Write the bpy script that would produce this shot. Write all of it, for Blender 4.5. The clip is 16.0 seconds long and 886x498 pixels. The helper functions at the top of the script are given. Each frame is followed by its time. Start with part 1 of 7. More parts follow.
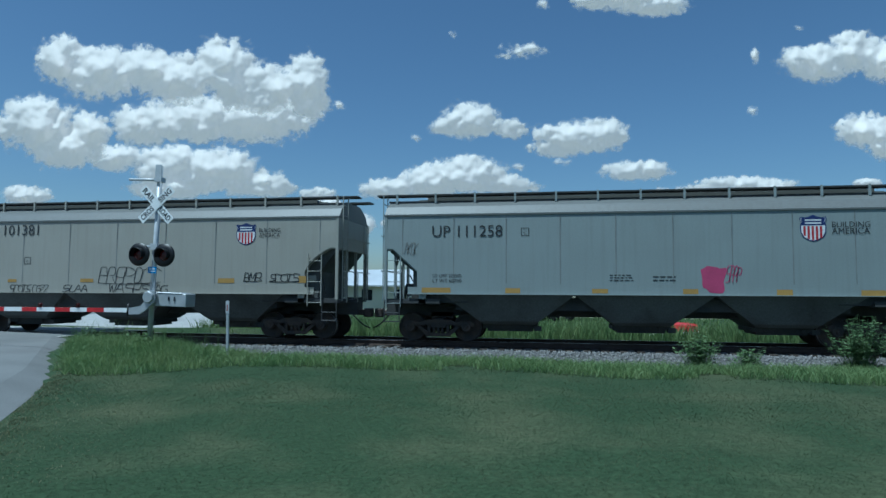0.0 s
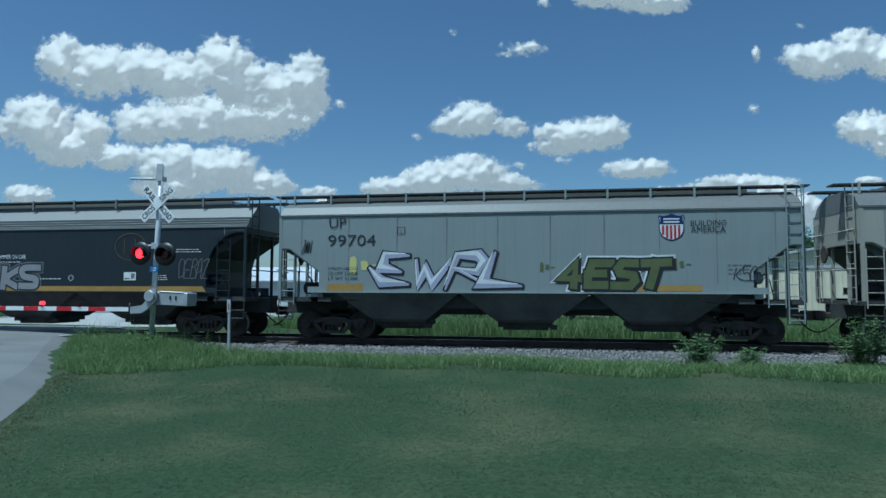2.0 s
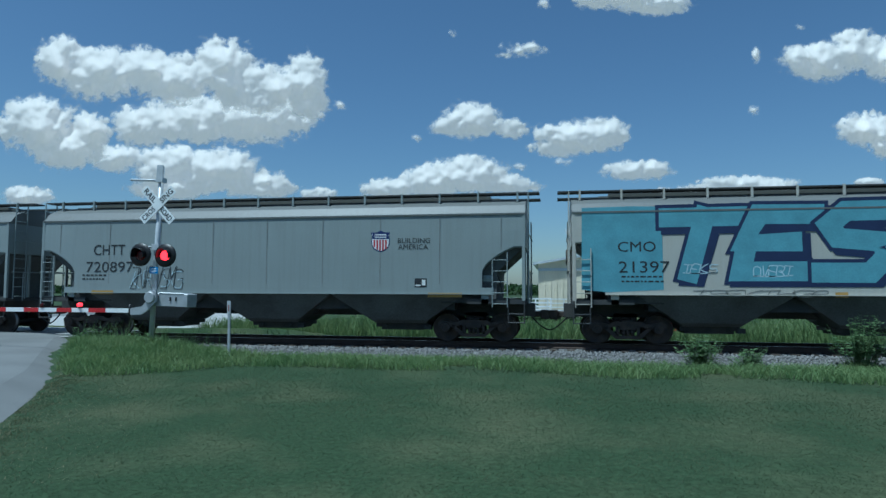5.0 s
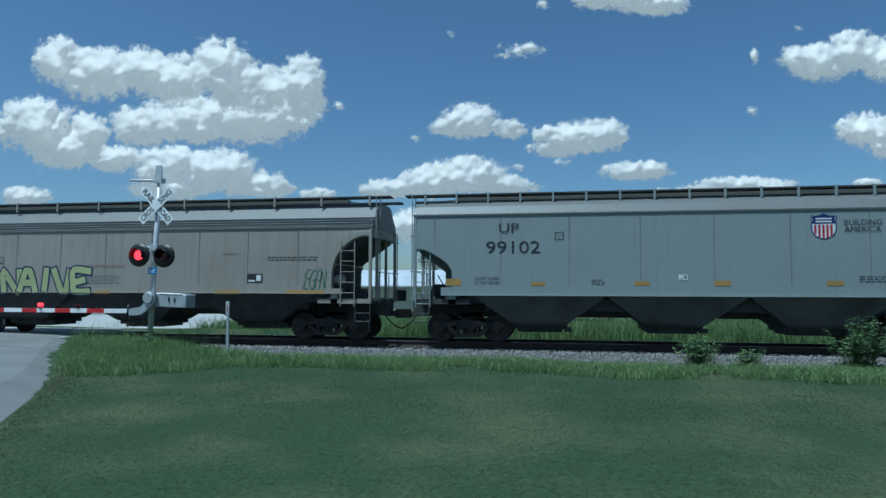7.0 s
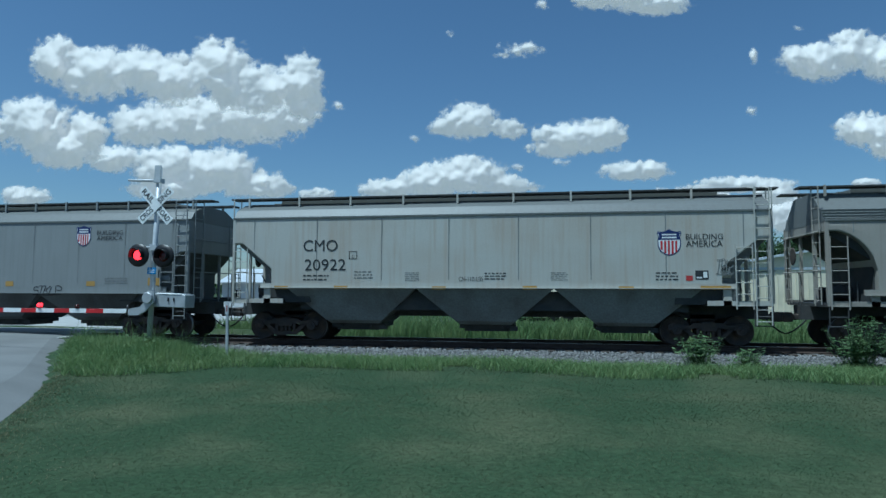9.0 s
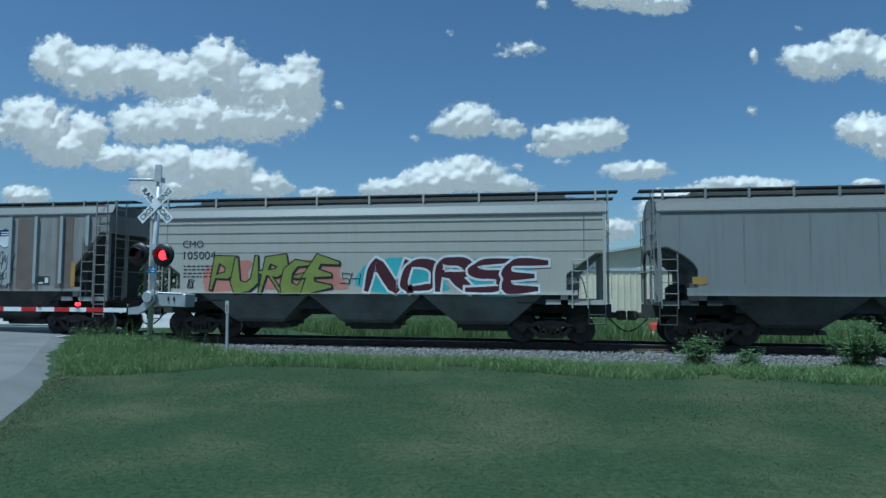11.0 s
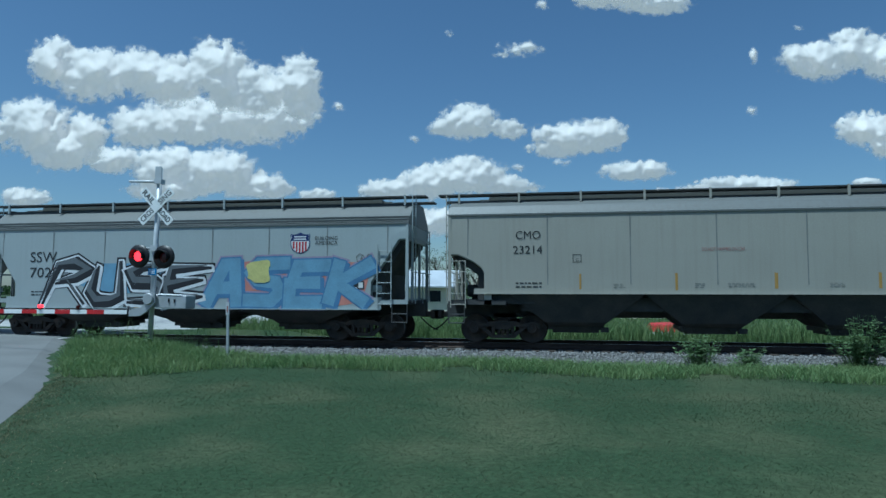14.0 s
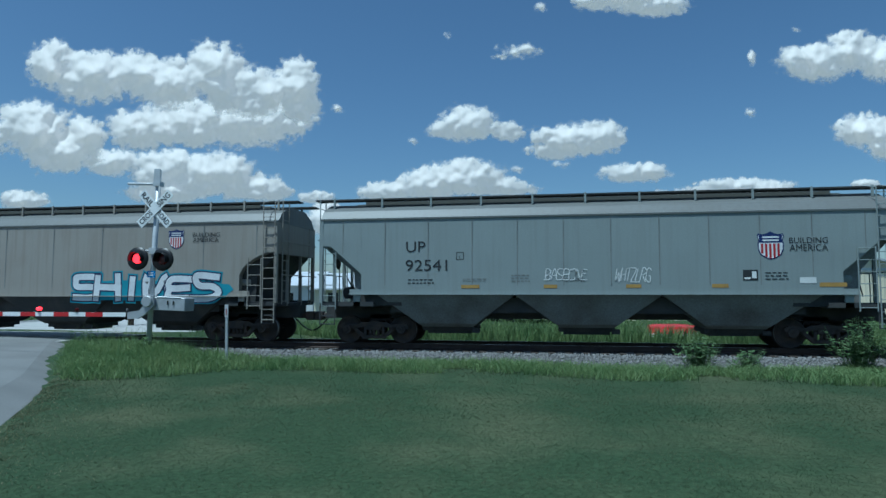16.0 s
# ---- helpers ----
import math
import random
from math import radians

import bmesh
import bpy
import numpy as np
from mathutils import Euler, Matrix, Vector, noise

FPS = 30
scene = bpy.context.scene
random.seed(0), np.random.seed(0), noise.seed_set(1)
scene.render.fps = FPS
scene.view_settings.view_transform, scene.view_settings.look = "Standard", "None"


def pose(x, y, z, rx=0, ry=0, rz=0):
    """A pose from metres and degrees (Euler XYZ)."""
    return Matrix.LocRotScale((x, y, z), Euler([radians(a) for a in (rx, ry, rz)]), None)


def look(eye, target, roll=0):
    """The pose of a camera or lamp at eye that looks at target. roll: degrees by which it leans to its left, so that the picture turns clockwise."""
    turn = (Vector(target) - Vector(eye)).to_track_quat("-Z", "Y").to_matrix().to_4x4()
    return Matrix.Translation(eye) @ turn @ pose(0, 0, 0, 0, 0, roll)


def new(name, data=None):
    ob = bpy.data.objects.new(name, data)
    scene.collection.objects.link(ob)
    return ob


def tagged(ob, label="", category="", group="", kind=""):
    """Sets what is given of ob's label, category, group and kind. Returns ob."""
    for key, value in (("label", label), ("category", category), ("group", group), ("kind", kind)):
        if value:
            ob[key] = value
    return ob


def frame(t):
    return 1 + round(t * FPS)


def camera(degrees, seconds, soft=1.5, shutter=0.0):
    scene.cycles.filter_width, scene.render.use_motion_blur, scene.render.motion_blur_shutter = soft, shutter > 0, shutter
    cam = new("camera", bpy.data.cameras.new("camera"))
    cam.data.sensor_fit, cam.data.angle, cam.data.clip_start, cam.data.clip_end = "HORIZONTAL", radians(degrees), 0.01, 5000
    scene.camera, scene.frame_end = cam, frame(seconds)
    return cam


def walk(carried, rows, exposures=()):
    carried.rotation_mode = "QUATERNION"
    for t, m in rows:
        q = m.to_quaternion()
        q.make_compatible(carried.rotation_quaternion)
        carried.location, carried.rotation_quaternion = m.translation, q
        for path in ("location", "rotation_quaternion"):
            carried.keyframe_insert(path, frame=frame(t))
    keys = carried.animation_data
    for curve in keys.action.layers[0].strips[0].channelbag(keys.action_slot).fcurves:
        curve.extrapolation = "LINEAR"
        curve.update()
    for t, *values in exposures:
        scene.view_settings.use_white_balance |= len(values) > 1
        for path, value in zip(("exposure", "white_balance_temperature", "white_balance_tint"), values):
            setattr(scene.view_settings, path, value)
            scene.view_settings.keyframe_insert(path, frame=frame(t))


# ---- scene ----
# ---- camera ----
EYE = Vector((0.0, 0.0, 1.6))      # rail top is z = 0, the track runs along x
TRACK_Y = 21.0
FOCAL = 1136.0
cam = camera(69.2, 16.0, 1.5)


def aim(t, dx, dy, roll):
    """A row of the camera's path: a small sway about the resting view."""
    a = radians(9.79) + dx / FOCAL
    p = radians(3.73) + dy / FOCAL
    way = Vector((-math.sin(a) * math.cos(p), math.cos(a) * math.cos(p), math.sin(p)))
    return t, look(EYE, EYE + way * 10, 0.17 + roll)


walk(cam, [
    aim(0.0, 0.96, -0.77, 0.08), aim(0.5, 1.45, -1.89, 0.075), aim(1.0, 1.68, -2.47, 0.06),
    aim(1.5, 1.9, -3.1, 0.03), aim(2.0, 2.9, -3.1, 0.0), aim(2.5, 3.5, -2.9, -0.005),
    aim(3.0, 4.3, -2.2, 0.02), aim(3.5, 4.36, -1.6, 0.01), aim(4.0, 4.1, -1.4, 0.01),
    aim(5.2, 2.9, -0.7, 0.005), aim(6.5, 1.57, 0.0, 0.0), aim(7.0, 1.0, 0.0, 0.01),
    aim(7.5, 0.2, 0.0, 0.0), aim(8.0, 0.0, 0.0, 0.0), aim(9.0, 0.0, 0.0, 0.0),
    aim(10.2, 0.1, -0.5, 0.05), aim(11.5, 0.43, -0.8, 0.09), aim(12.5, 1.1, -0.4, 0.07),
    aim(13.0, 1.5, 0.0, 0.01), aim(13.5, 1.4, 0.1, -0.03), aim(14.0, 0.86, 0.72, -0.11),
    aim(14.5, 0.1, 1.45, -0.16), aim(15.0, -0.37, 2.3, -0.2), aim(15.5, -0.6, 3.3, -0.2),
    aim(16.0, -0.85, 4.37, -0.19)], [(0.0, 0.06, 4780, -8), (16.0, 0.06, 4780, -8)])

# ---- light ----
SUN_ELEVATION, SUN_AZIMUTH = 69.0, 225.0     # degrees; azimuth clockwise from +y
world = bpy.data.worlds.new("world")
scene.world = world
world.use_nodes = True
wn = world.node_tree
sky = wn.nodes.new("ShaderNodeTexSky")
sky.sky_type = "NISHITA"
sky.sun_disc = False
sky.sun_elevation = radians(SUN_ELEVATION)
sky.sun_rotation = radians(SUN_AZIMUTH)
sky.air_density, sky.dust_density, sky.ozone_density = 1.0, 0.9, 1.4
wn.links.new(sky.outputs[0], wn.nodes["Background"].inputs[0])
wn.nodes["Background"].inputs[1].default_value = 0.07
sun = new("sun", bpy.data.lights.new("sun", "SUN"))
sun.data.energy, sun.data.angle, sun.data.color = 4.4, radians(0.6), (1.0, 0.95, 0.87)
_az, _el = radians(SUN_AZIMUTH), radians(SUN_ELEVATION)
sun_way = Vector((math.sin(_az) * math.cos(_el), math.cos(_az) * math.cos(_el), math.sin(_el)))
sun.matrix_world = look(sun_way * 50, (0, 0, 0))


# ---- materials ----
def mat(name, color, rough=0.6, metal=0.0, vary=0.25, scale=3.0, fine=40.0, bump=0.0, second=None, stretch=(1, 1, 1), spread=(0.4, 0.7), spec=0.4):
    """A surface with broad stains and fine grain; second is the colour that the stains turn to."""
    m = bpy.data.materials.new(name)
    m.use_nodes = True
    nt = m.node_tree
    b = nt.nodes["Principled BSDF"]
    b.inputs["Roughness"].default_value, b.inputs["Metallic"].default_value = rough, metal
    b.inputs["Specular IOR Level"].default_value = spec
    tc = nt.nodes.new("ShaderNodeTexCoord")
    mp = nt.nodes.new("ShaderNodeMapping")
    mp.inputs["Scale"].default_value = stretch
    nt.links.new(tc.outputs["Object"], mp.inputs["Vector"])
    info = nt.nodes.new("ShaderNodeObjectInfo")
    mul = nt.nodes.new("ShaderNodeMath")
    mul.operation, mul.inputs[1].default_value = "MULTIPLY", 37.0
    nt.links.new(info.outputs["Random"], mul.inputs[0])
    n1 = nt.nodes.new("ShaderNodeTexNoise")
    n1.noise_dimensions = "4D"
    n1.inputs["Scale"].default_value, n1.inputs["Detail"].default_value = scale, 6
    nt.links.new(mp.outputs[0], n1.inputs["Vector"])
    nt.links.new(mul.outputs[0], n1.inputs["W"])
    n2 = nt.nodes.new("ShaderNodeTexNoise")
    n2.inputs["Scale"].default_value, n2.inputs["Detail"].default_value = fine, 3
    nt.links.new(tc.outputs["Object"], n2.inputs["Vector"])
    ramp = nt.nodes.new("ShaderNodeMapRange")
    ramp.inputs["From Min"].default_value, ramp.inputs["From Max"].default_value = spread
    nt.links.new(n1.outputs["Fac"], ramp.inputs["Value"])
    mix = nt.nodes.new("ShaderNodeMix")
    mix.data_type = "RGBA"
    two = second or tuple(c * (1 - vary) for c in color)
    mix.inputs["A"].default_value, mix.inputs["B"].default_value = (*color, 1), (*two, 1)
    nt.links.new(ramp.outputs["Result"], mix.inputs["Factor"])
    grain = nt.nodes.new("ShaderNodeMapRange")
    grain.inputs["From Min"].default_value, grain.inputs["From Max"].default_value = 0.25, 0.75
    grain.inputs["To Min"].default_value, grain.inputs["To Max"].default_value = 1 - vary * 0.5, 1 + vary * 0.5
    nt.links.new(n2.outputs["Fac"], grain.inputs["Value"])
    hsv = nt.nodes.new("ShaderNodeHueSaturation")
    nt.links.new(mix.outputs["Result"], hsv.inputs["Color"])
    nt.links.new(grain.outputs["Result"], hsv.inputs["Value"])
    nt.links.new(hsv.outputs["Color"], b.inputs["Base Color"])
    if bump:
        bp = nt.nodes.new("ShaderNodeBump")
        bp.inputs["Strength"].default_value, bp.inputs["Distance"].default_value = 0.6, bump
        nt.links.new(n2.outputs["Fac"], bp.inputs["Height"])
        nt.links.new(bp.outputs[0], b.inputs["Normal"])
    return m


def glow(name, color, strength):
    m = bpy.data.materials.new(name)
    m.use_nodes = True
    b = m.node_tree.nodes["Principled BSDF"]
    b.inputs["Base Color"].default_value = (*color, 1)
    b.inputs["Emission Color"].default_value = (*color, 1)
    b.inputs["Emission Strength"].default_value = strength
    return m


def leafy(name, color, second, vary=0.4):
    """Thin leaves that let some light through, each clump a little different."""
    m = bpy.data.materials.new(name)
    m.use_nodes = True
    nt = m.node_tree
    b = nt.nodes["Principled BSDF"]
    b.inputs["Roughness"].default_value = 0.6
    b.inputs["Specular IOR Level"].default_value = 0.25
    geo = nt.nodes.new("ShaderNodeNewGeometry")
    tc = nt.nodes.new("ShaderNodeTexCoord")
    n1 = nt.nodes.new("ShaderNodeTexNoise")
    n1.inputs["Scale"].default_value, n1.inputs["Detail"].default_value = 0.7, 8
    n1.inputs["Roughness"].default_value = 0.62
    nt.links.new(tc.outputs["Object"], n1.inputs["Vector"])
    add = nt.nodes.new("ShaderNodeMath")
    add.operation = "MULTIPLY_ADD"
    add.inputs[1].default_value = vary
    nt.links.new(geo.outputs["Random Per Island"], add.inputs[0])
    nt.links.new(n1.outputs["Fac"], add.inputs[2])
    ramp = nt.nodes.new("ShaderNodeMapRange")
    ramp.inputs["From Min"].default_value, ramp.inputs["From Max"].default_value = 0.4, 0.64 + vary
    nt.links.new(add.outputs[0], ramp.inputs["Value"])
    mix = nt.nodes.new("ShaderNodeMix")
    mix.data_type = "RGBA"
    mix.inputs["A"].default_value, mix.inputs["B"].default_value = (*color, 1), (*second, 1)
    nt.links.new(ramp.outputs["Result"], mix.inputs["Factor"])
    nt.links.new(mix.outputs["Result"], b.inputs["Base Color"])
    tr = nt.nodes.new("ShaderNodeBsdfTranslucent")
    nt.links.new(mix.outputs["Result"], tr.inputs["Color"])
    ms = nt.nodes.new("ShaderNodeMixShader")
    ms.inputs[0].default_value = 0.42
    nt.links.new(b.outputs[0], ms.inputs[1])
    nt.links.new(tr.outputs[0], ms.inputs[2])
    nt.links.new(ms.outputs[0], nt.nodes["Material Output"].inputs["Surface"])
    return m


def body_paint(name, color, dirt, amount=0.5):
    """Weathered car paint: dirt streaks that run down, broad stains, fine grain."""
    m = mat(name, color, 0.5, 0, 0.14, 0.9, 30.0, 0.0, dirt, (0.8, 0.8, 1.0), (0.42, 0.42 + 0.5 / max(amount, 0.05)))
    nt = m.node_tree
    b = nt.nodes["Principled BSDF"]
    src = b.inputs["Base Color"].links[0].from_socket
    tc = nt.nodes.new("ShaderNodeTexCoord")
    mp = nt.nodes.new("ShaderNodeMapping")
    mp.inputs["Scale"].default_value = (5.0, 5.0, 0.28)
    nt.links.new(tc.outputs["Object"], mp.inputs["Vector"])
    n = nt.nodes.new("ShaderNodeTexNoise")
    n.inputs["Scale"].default_value, n.inputs["Detail"].default_value = 1.6, 5
    nt.links.new(mp.outputs[0], n.inputs["Vector"])
    r = nt.nodes.new("ShaderNodeMapRange")
    r.inputs["From Min"].default_value, r.inputs["From Max"].default_value = 0.48, 0.78
    r.inputs["To Max"].default_value = min(amount, 0.8)
    nt.links.new(n.outputs["Fac"], r.inputs["Value"])
    mix = nt.nodes.new("ShaderNodeMix")
    mix.data_type = "RGBA"
    mix.inputs["B"].default_value = (*dirt, 1)
    nt.links.new(src, mix.inputs["A"])
    nt.links.new(r.outputs["Result"], mix.inputs["Factor"])
    nt.links.new(mix.outputs["Result"], b.inputs["Base Color"])
    return m


INK = {key: mat("paint_" + key.lower(), col, 0.55, 0, 0.2, 2.0, 25.0) for key, col in {
    "K": (0.03, 0.032, 0.035), "BLK": (0.02, 0.02, 0.024), "W": (0.75, 0.75, 0.73), "W2": (0.5, 0.62, 0.68), "WHT": (0.72, 0.73, 0.74),
    "G": (0.2, 0.2, 0.19), "O": (0.4, 0.245, 0.065), "PINK": (0.42, 0.06, 0.15), "LAV": (0.4, 0.4, 0.52), "NAVY": (0.02, 0.03, 0.085),
    "OLIVE": (0.12, 0.14, 0.055), "YEL": (0.6, 0.56, 0.2), "GOLD": (0.13, 0.075, 0.03), "GREY": (0.27, 0.27, 0.28), "DGREY": (0.13, 0.14, 0.15),
    "SKY": (0.15, 0.34, 0.41), "SKY2": (0.19, 0.33, 0.46), "RED": (0.4, 0.04, 0.04), "REDF": (0.32, 0.16, 0.15), "GRN": (0.03, 0.16, 0.08),
    "YELG": (0.4, 0.43, 0.2), "LIME": (0.25, 0.29, 0.06), "SALM": (0.55, 0.23, 0.18), "CYAN": (0.13, 0.45, 0.48), "MAROON": (0.065, 0.013, 0.023),
    "PALE": (0.45, 0.55, 0.46), "RUST": (0.17, 0.135, 0.115), "TEAL": (0.06, 0.28, 0.36), "PANEL": (0.4, 0.415, 0.41), "TEALB": (0.1, 0.2, 0.36), "LILAC": (0.33, 0.27, 0.37)}.items()}
M_BLUE = mat("emblem_blue", (0.015, 0.03, 0.13), 0.5)
M_RED = mat("emblem_red", (0.42, 0.03, 0.04), 0.5)
M_WHITE = mat("emblem_white", (0.75, 0.75, 0.75), 0.5)
# underframe grime; also paints the shade at car ends and in end openings
M_UNDER = mat("underframe_grime_shade", (0.04, 0.043, 0.045), 0.8, 0, 0.4, 2.0, 30.0, 0, (0.07, 0.065, 0.06))
M_STEEL = mat("truck_steel", (0.045, 0.04, 0.037), 0.75, 0.2, 0.4, 4.0, 50.0, 0.004, (0.09, 0.065, 0.05))
M_TREAD = mat("wheel_tread", (0.28, 0.27, 0.26), 0.35, 0.9, 0.2)
M_RAIL = mat("rail_steel", (0.07, 0.05, 0.04), 0.7, 0.3, 0.4, 3.0, 60.0, 0.003)
M_RAILTOP = mat("rail_head", (0.4, 0.39, 0.38), 0.3, 0.9, 0.15)
M_TIE = mat("tie_wood", (0.06, 0.048, 0.038), 0.9, 0, 0.4, 3.0, 40.0, 0.01)
M_BED = mat("ballast_dust", (0.1, 0.097, 0.092), 0.95, 0, 0.5, 8.0, 45.0, 0.02, (0.05, 0.048, 0.045))
M_SEAM = mat("seam_grey", (0.22, 0.225, 0.22), 0.6)
M_STONE = mat("ballast_stone", (0.2, 0.195, 0.19), 0.9, 0, 0.5, 6.0, 60.0, 0.01, (0.09, 0.087, 0.083))
M_GALV = mat("galvanised_steel", (0.45, 0.46, 0.47), 0.45, 0.35, 0.2, 4.0, 50.0)
M_ALU = mat("mast_aluminium", (0.55, 0.56, 0.57), 0.45, 0.2, 0.18, 3.0, 40.0)
M_BLACK = mat("black_paint", (0.012, 0.012, 0.013), 0.45)
M_SIGNW = mat("sign_white", (0.85, 0.85, 0.83), 0.5, 0, 0.12)
M_SIGNRED = mat("gate_red", (0.5, 0.02, 0.025), 0.45)
M_SIGNBLUE = mat("sign_blue", (0.02, 0.2, 0.5), 0.5)
M_LENS = mat("red_lens", (0.06, 0.004, 0.004), 0.2)
M_GLOW = glow("lit_red_lens", (1.0, 0.02, 0.03), 3.2)
M_CONC = mat("concrete", (0.36, 0.355, 0.34), 0.9, 0, 0.25, 1.5, 40.0, 0.004)
M_ROAD = mat("road_asphalt", (0.16, 0.16, 0.157), 0.9, 0, 0.3, 0.6, 60.0, 0.006, (0.12, 0.12, 0.118))
M_SOIL = mat("lawn_soil", (0.035, 0.057, 0.028), 0.95, 0, 0.6, 0.5, 14.0, 0.02, (0.085, 0.092, 0.05), (1, 1, 1), (0.45, 0.75), 0.1)
M_LAWN = leafy("lawn_blades", (0.046, 0.08, 0.037), (0.118, 0.128, 0.068), 0.14)
M_TALL = leafy("tall_grass", (0.105, 0.185, 0.065), (0.23, 0.29, 0.12), 0.3)
M_DRY = leafy("dry_grass", (0.3, 0.27, 0.17), (0.16, 0.17, 0.085), 0.4)
M_WEED = leafy("weed_leaves", (0.1, 0.175, 0.07), (0.2, 0.26, 0.13), 0.5)
M_TREE = leafy("tree_leaves", (0.02, 0.045, 0.014), (0.05, 0.085, 0.025), 0.5)
M_BARK = mat("bark", (0.09, 0.075, 0.06), 0.95, 0, 0.4, 3.0, 30.0, 0.01)
M_SHED = mat("shed_sheet_metal", (0.8, 0.72, 0.54), 0.55, 0.0, 0.12, 0.7, 20.0, 0, (0.66, 0.59, 0.43))
M_SHEDW = mat("white_sheet_metal", (0.72, 0.73, 0.73), 0.5, 0.1, 0.12, 0.7, 20.0)
M_ROOFM = mat("metal_roof", (0.62, 0.64, 0.66), 0.4, 0.3, 0.15, 0.6, 20.0)
M_VRED = mat("red_vehicle_paint", (0.5, 0.03, 0.03), 0.3)
M_GLASS = mat("dark_glass", (0.02, 0.025, 0.03), 0.1)


# ---- mesh helpers ----
def box(bm, x0, y0, z0, x1, y1, z1, mi=0):
    v = [bm.verts.new(p) for p in ((x0, y0, z0), (x1, y0, z0), (x1, y1, z0), (x0, y1, z0), (x0, y0, z1), (x1, y0, z1), (x1, y1, z1), (x0, y1, z1))]
    for f in ((3, 2, 1, 0), (4, 5, 6, 7), (0, 1, 5, 4), (1, 2, 6, 5), (2, 3, 7, 6), (3, 0, 4, 7)):
        bm.faces.new([v[i] for i in f]).material_index = mi


def tube(bm, a, b, r0, r1=None, n=8, mi=0):
    """A round bar from a to b."""
    a, b = Vector(a), Vector(b)
    r1 = r0 if r1 is None else r1
    q = (b - a).to_track_quat("Z", "Y")
    rings = []
    for c, r in ((a, r0), (b, r1)):
        rings.append([bm.verts.new(c + q @ Vector((r * math.cos(i * math.tau / n), r * math.sin(i * math.tau / n), 0))) for i in range(n)])
    for i in range(n):
        f = bm.faces.new((rings[0][i], rings[0][(i + 1) % n], rings[1][(i + 1) % n], rings[1][i]))
        f.material_index, f.smooth = mi, n > 6
    bm.faces.new(rings[0][::-1]).material_index = mi
    bm.faces.new(rings[1]).material_index = mi


def revolve(bm, profile, n=24, axis="y", at=(0, 0, 0), mi=0):
    """A lathe form: profile of (radius, along) about an axis."""
    rings = []
    for r, h in profile:
        ring = []
        for i in range(n):
            c, s = r * math.cos(i * math.tau / n), r * math.sin(i * math.tau / n)
            p = {"y": (c, h, s), "z": (c, s, h), "x": (h, c, s)}[axis]
            ring.append(bm.verts.new(Vector(p) + Vector(at)))
        rings.append(ring)
    for a, b in zip(rings, rings[1:]):
        for i in range(n):
            f = bm.faces.new((a[i], a[(i + 1) % n], b[(i + 1) % n], b[i]))
            f.smooth, f.material_index = True, mi
    for ring in (rings[0][::-1], rings[-1]):
        bm.faces.new(ring).material_index = mi


def loft(bm, sections, caps=True, mi=0):
    """Joins closed sections of equal count."""
    rings = [[bm.verts.new(p) for p in s] for s in sections]
    n = len(rings[0])
    for a, b in zip(rings, rings[1:]):
        for i in range(n):
            bm.faces.new((a[i], a[(i + 1) % n], b[(i + 1) % n], b[i])).material_index = mi
    if caps:
        bm.faces.new(rings[0][::-1]).material_index = mi
        bm.faces.new(rings[-1]).material_index = mi


def prism(bm, pts, y0, y1, mi=0):
    """A flat outline in x and z, given thickness in y."""
    loft(bm, [[(x, y0, z) for x, z in pts], [(x, y1, z) for x, z in pts]], True, mi)


def finish(bm, name, mats):
    bmesh.ops.recalc_face_normals(bm, faces=bm.faces[:])
    me = bpy.data.meshes.new(name)
    bm.to_mesh(me)
    bm.free()
    for m in (mats if isinstance(mats, (list, tuple)) else [mats]):
        me.materials.append(m)
    return me


def part(name, bm, material=None, parent=None, label=""):
    me = bm if isinstance(bm, bpy.types.Mesh) else finish(bm, name, material)
    ob = new(name, me)
    ob.parent = parent
    if label:
        ob["label"] = label
    return ob


def soup(name, verts, faces, material):
    """A mesh straight from arrays of points and of triangles or quads."""
    me = bpy.data.meshes.new(name)
    verts, faces = np.asarray(verts, np.float32), np.asarray(faces, np.int32)
    k = faces.shape[1]
    me.vertices.add(len(verts))
    me.vertices.foreach_set("co", verts.ravel())
    me.loops.add(faces.size)
    me.loops.foreach_set("vertex_index", faces.ravel())
    me.polygons.add(len(faces))
    me.polygons.foreach_set("loop_start", np.arange(0, faces.size, k, dtype=np.int32))
    me.update(calc_edges=True)
    me.materials.append(material)
    return me


def text_points(s, offset=0.0):
    """The built-in font's letters as points and faces in x and y, height about 1."""
    cu = bpy.data.curves.new("letters", "FONT")
    cu.body, cu.size, cu.offset, cu.resolution_u, cu.fill_mode = s, 1.0, offset, 3, "FRONT"
    ob = bpy.data.objects.new("letters", cu)
    me = bpy.data.meshes.new_from_object(ob)
    pts = [v.co.xy.copy() for v in me.vertices]
    faces = [tuple(p.vertices) for p in me.polygons]
    bpy.data.objects.remove(ob)
    bpy.data.curves.remove(cu)
    bpy.data.meshes.remove(me)
    return pts, faces


def mesh_from(name, pts, faces, material):
    me = bpy.data.meshes.new(name)
    me.from_pydata([tuple(p) for p in pts], [], [tuple(f) for f in faces])
    me.materials.append(material)
    return me


def fit_text(s, w, h, offset=0.0):
    """Letters stretched to fill a box of w by h, lower left at the origin."""
    pts, faces = text_points(s, offset)
    x0, x1 = min(p[0] for p in pts), max(p[0] for p in pts)
    y0, y1 = min(p[1] for p in pts), max(p[1] for p in pts)
    return [((p[0] - x0) / (x1 - x0) * w, (p[1] - y0) / (y1 - y0) * h) for p in pts], faces




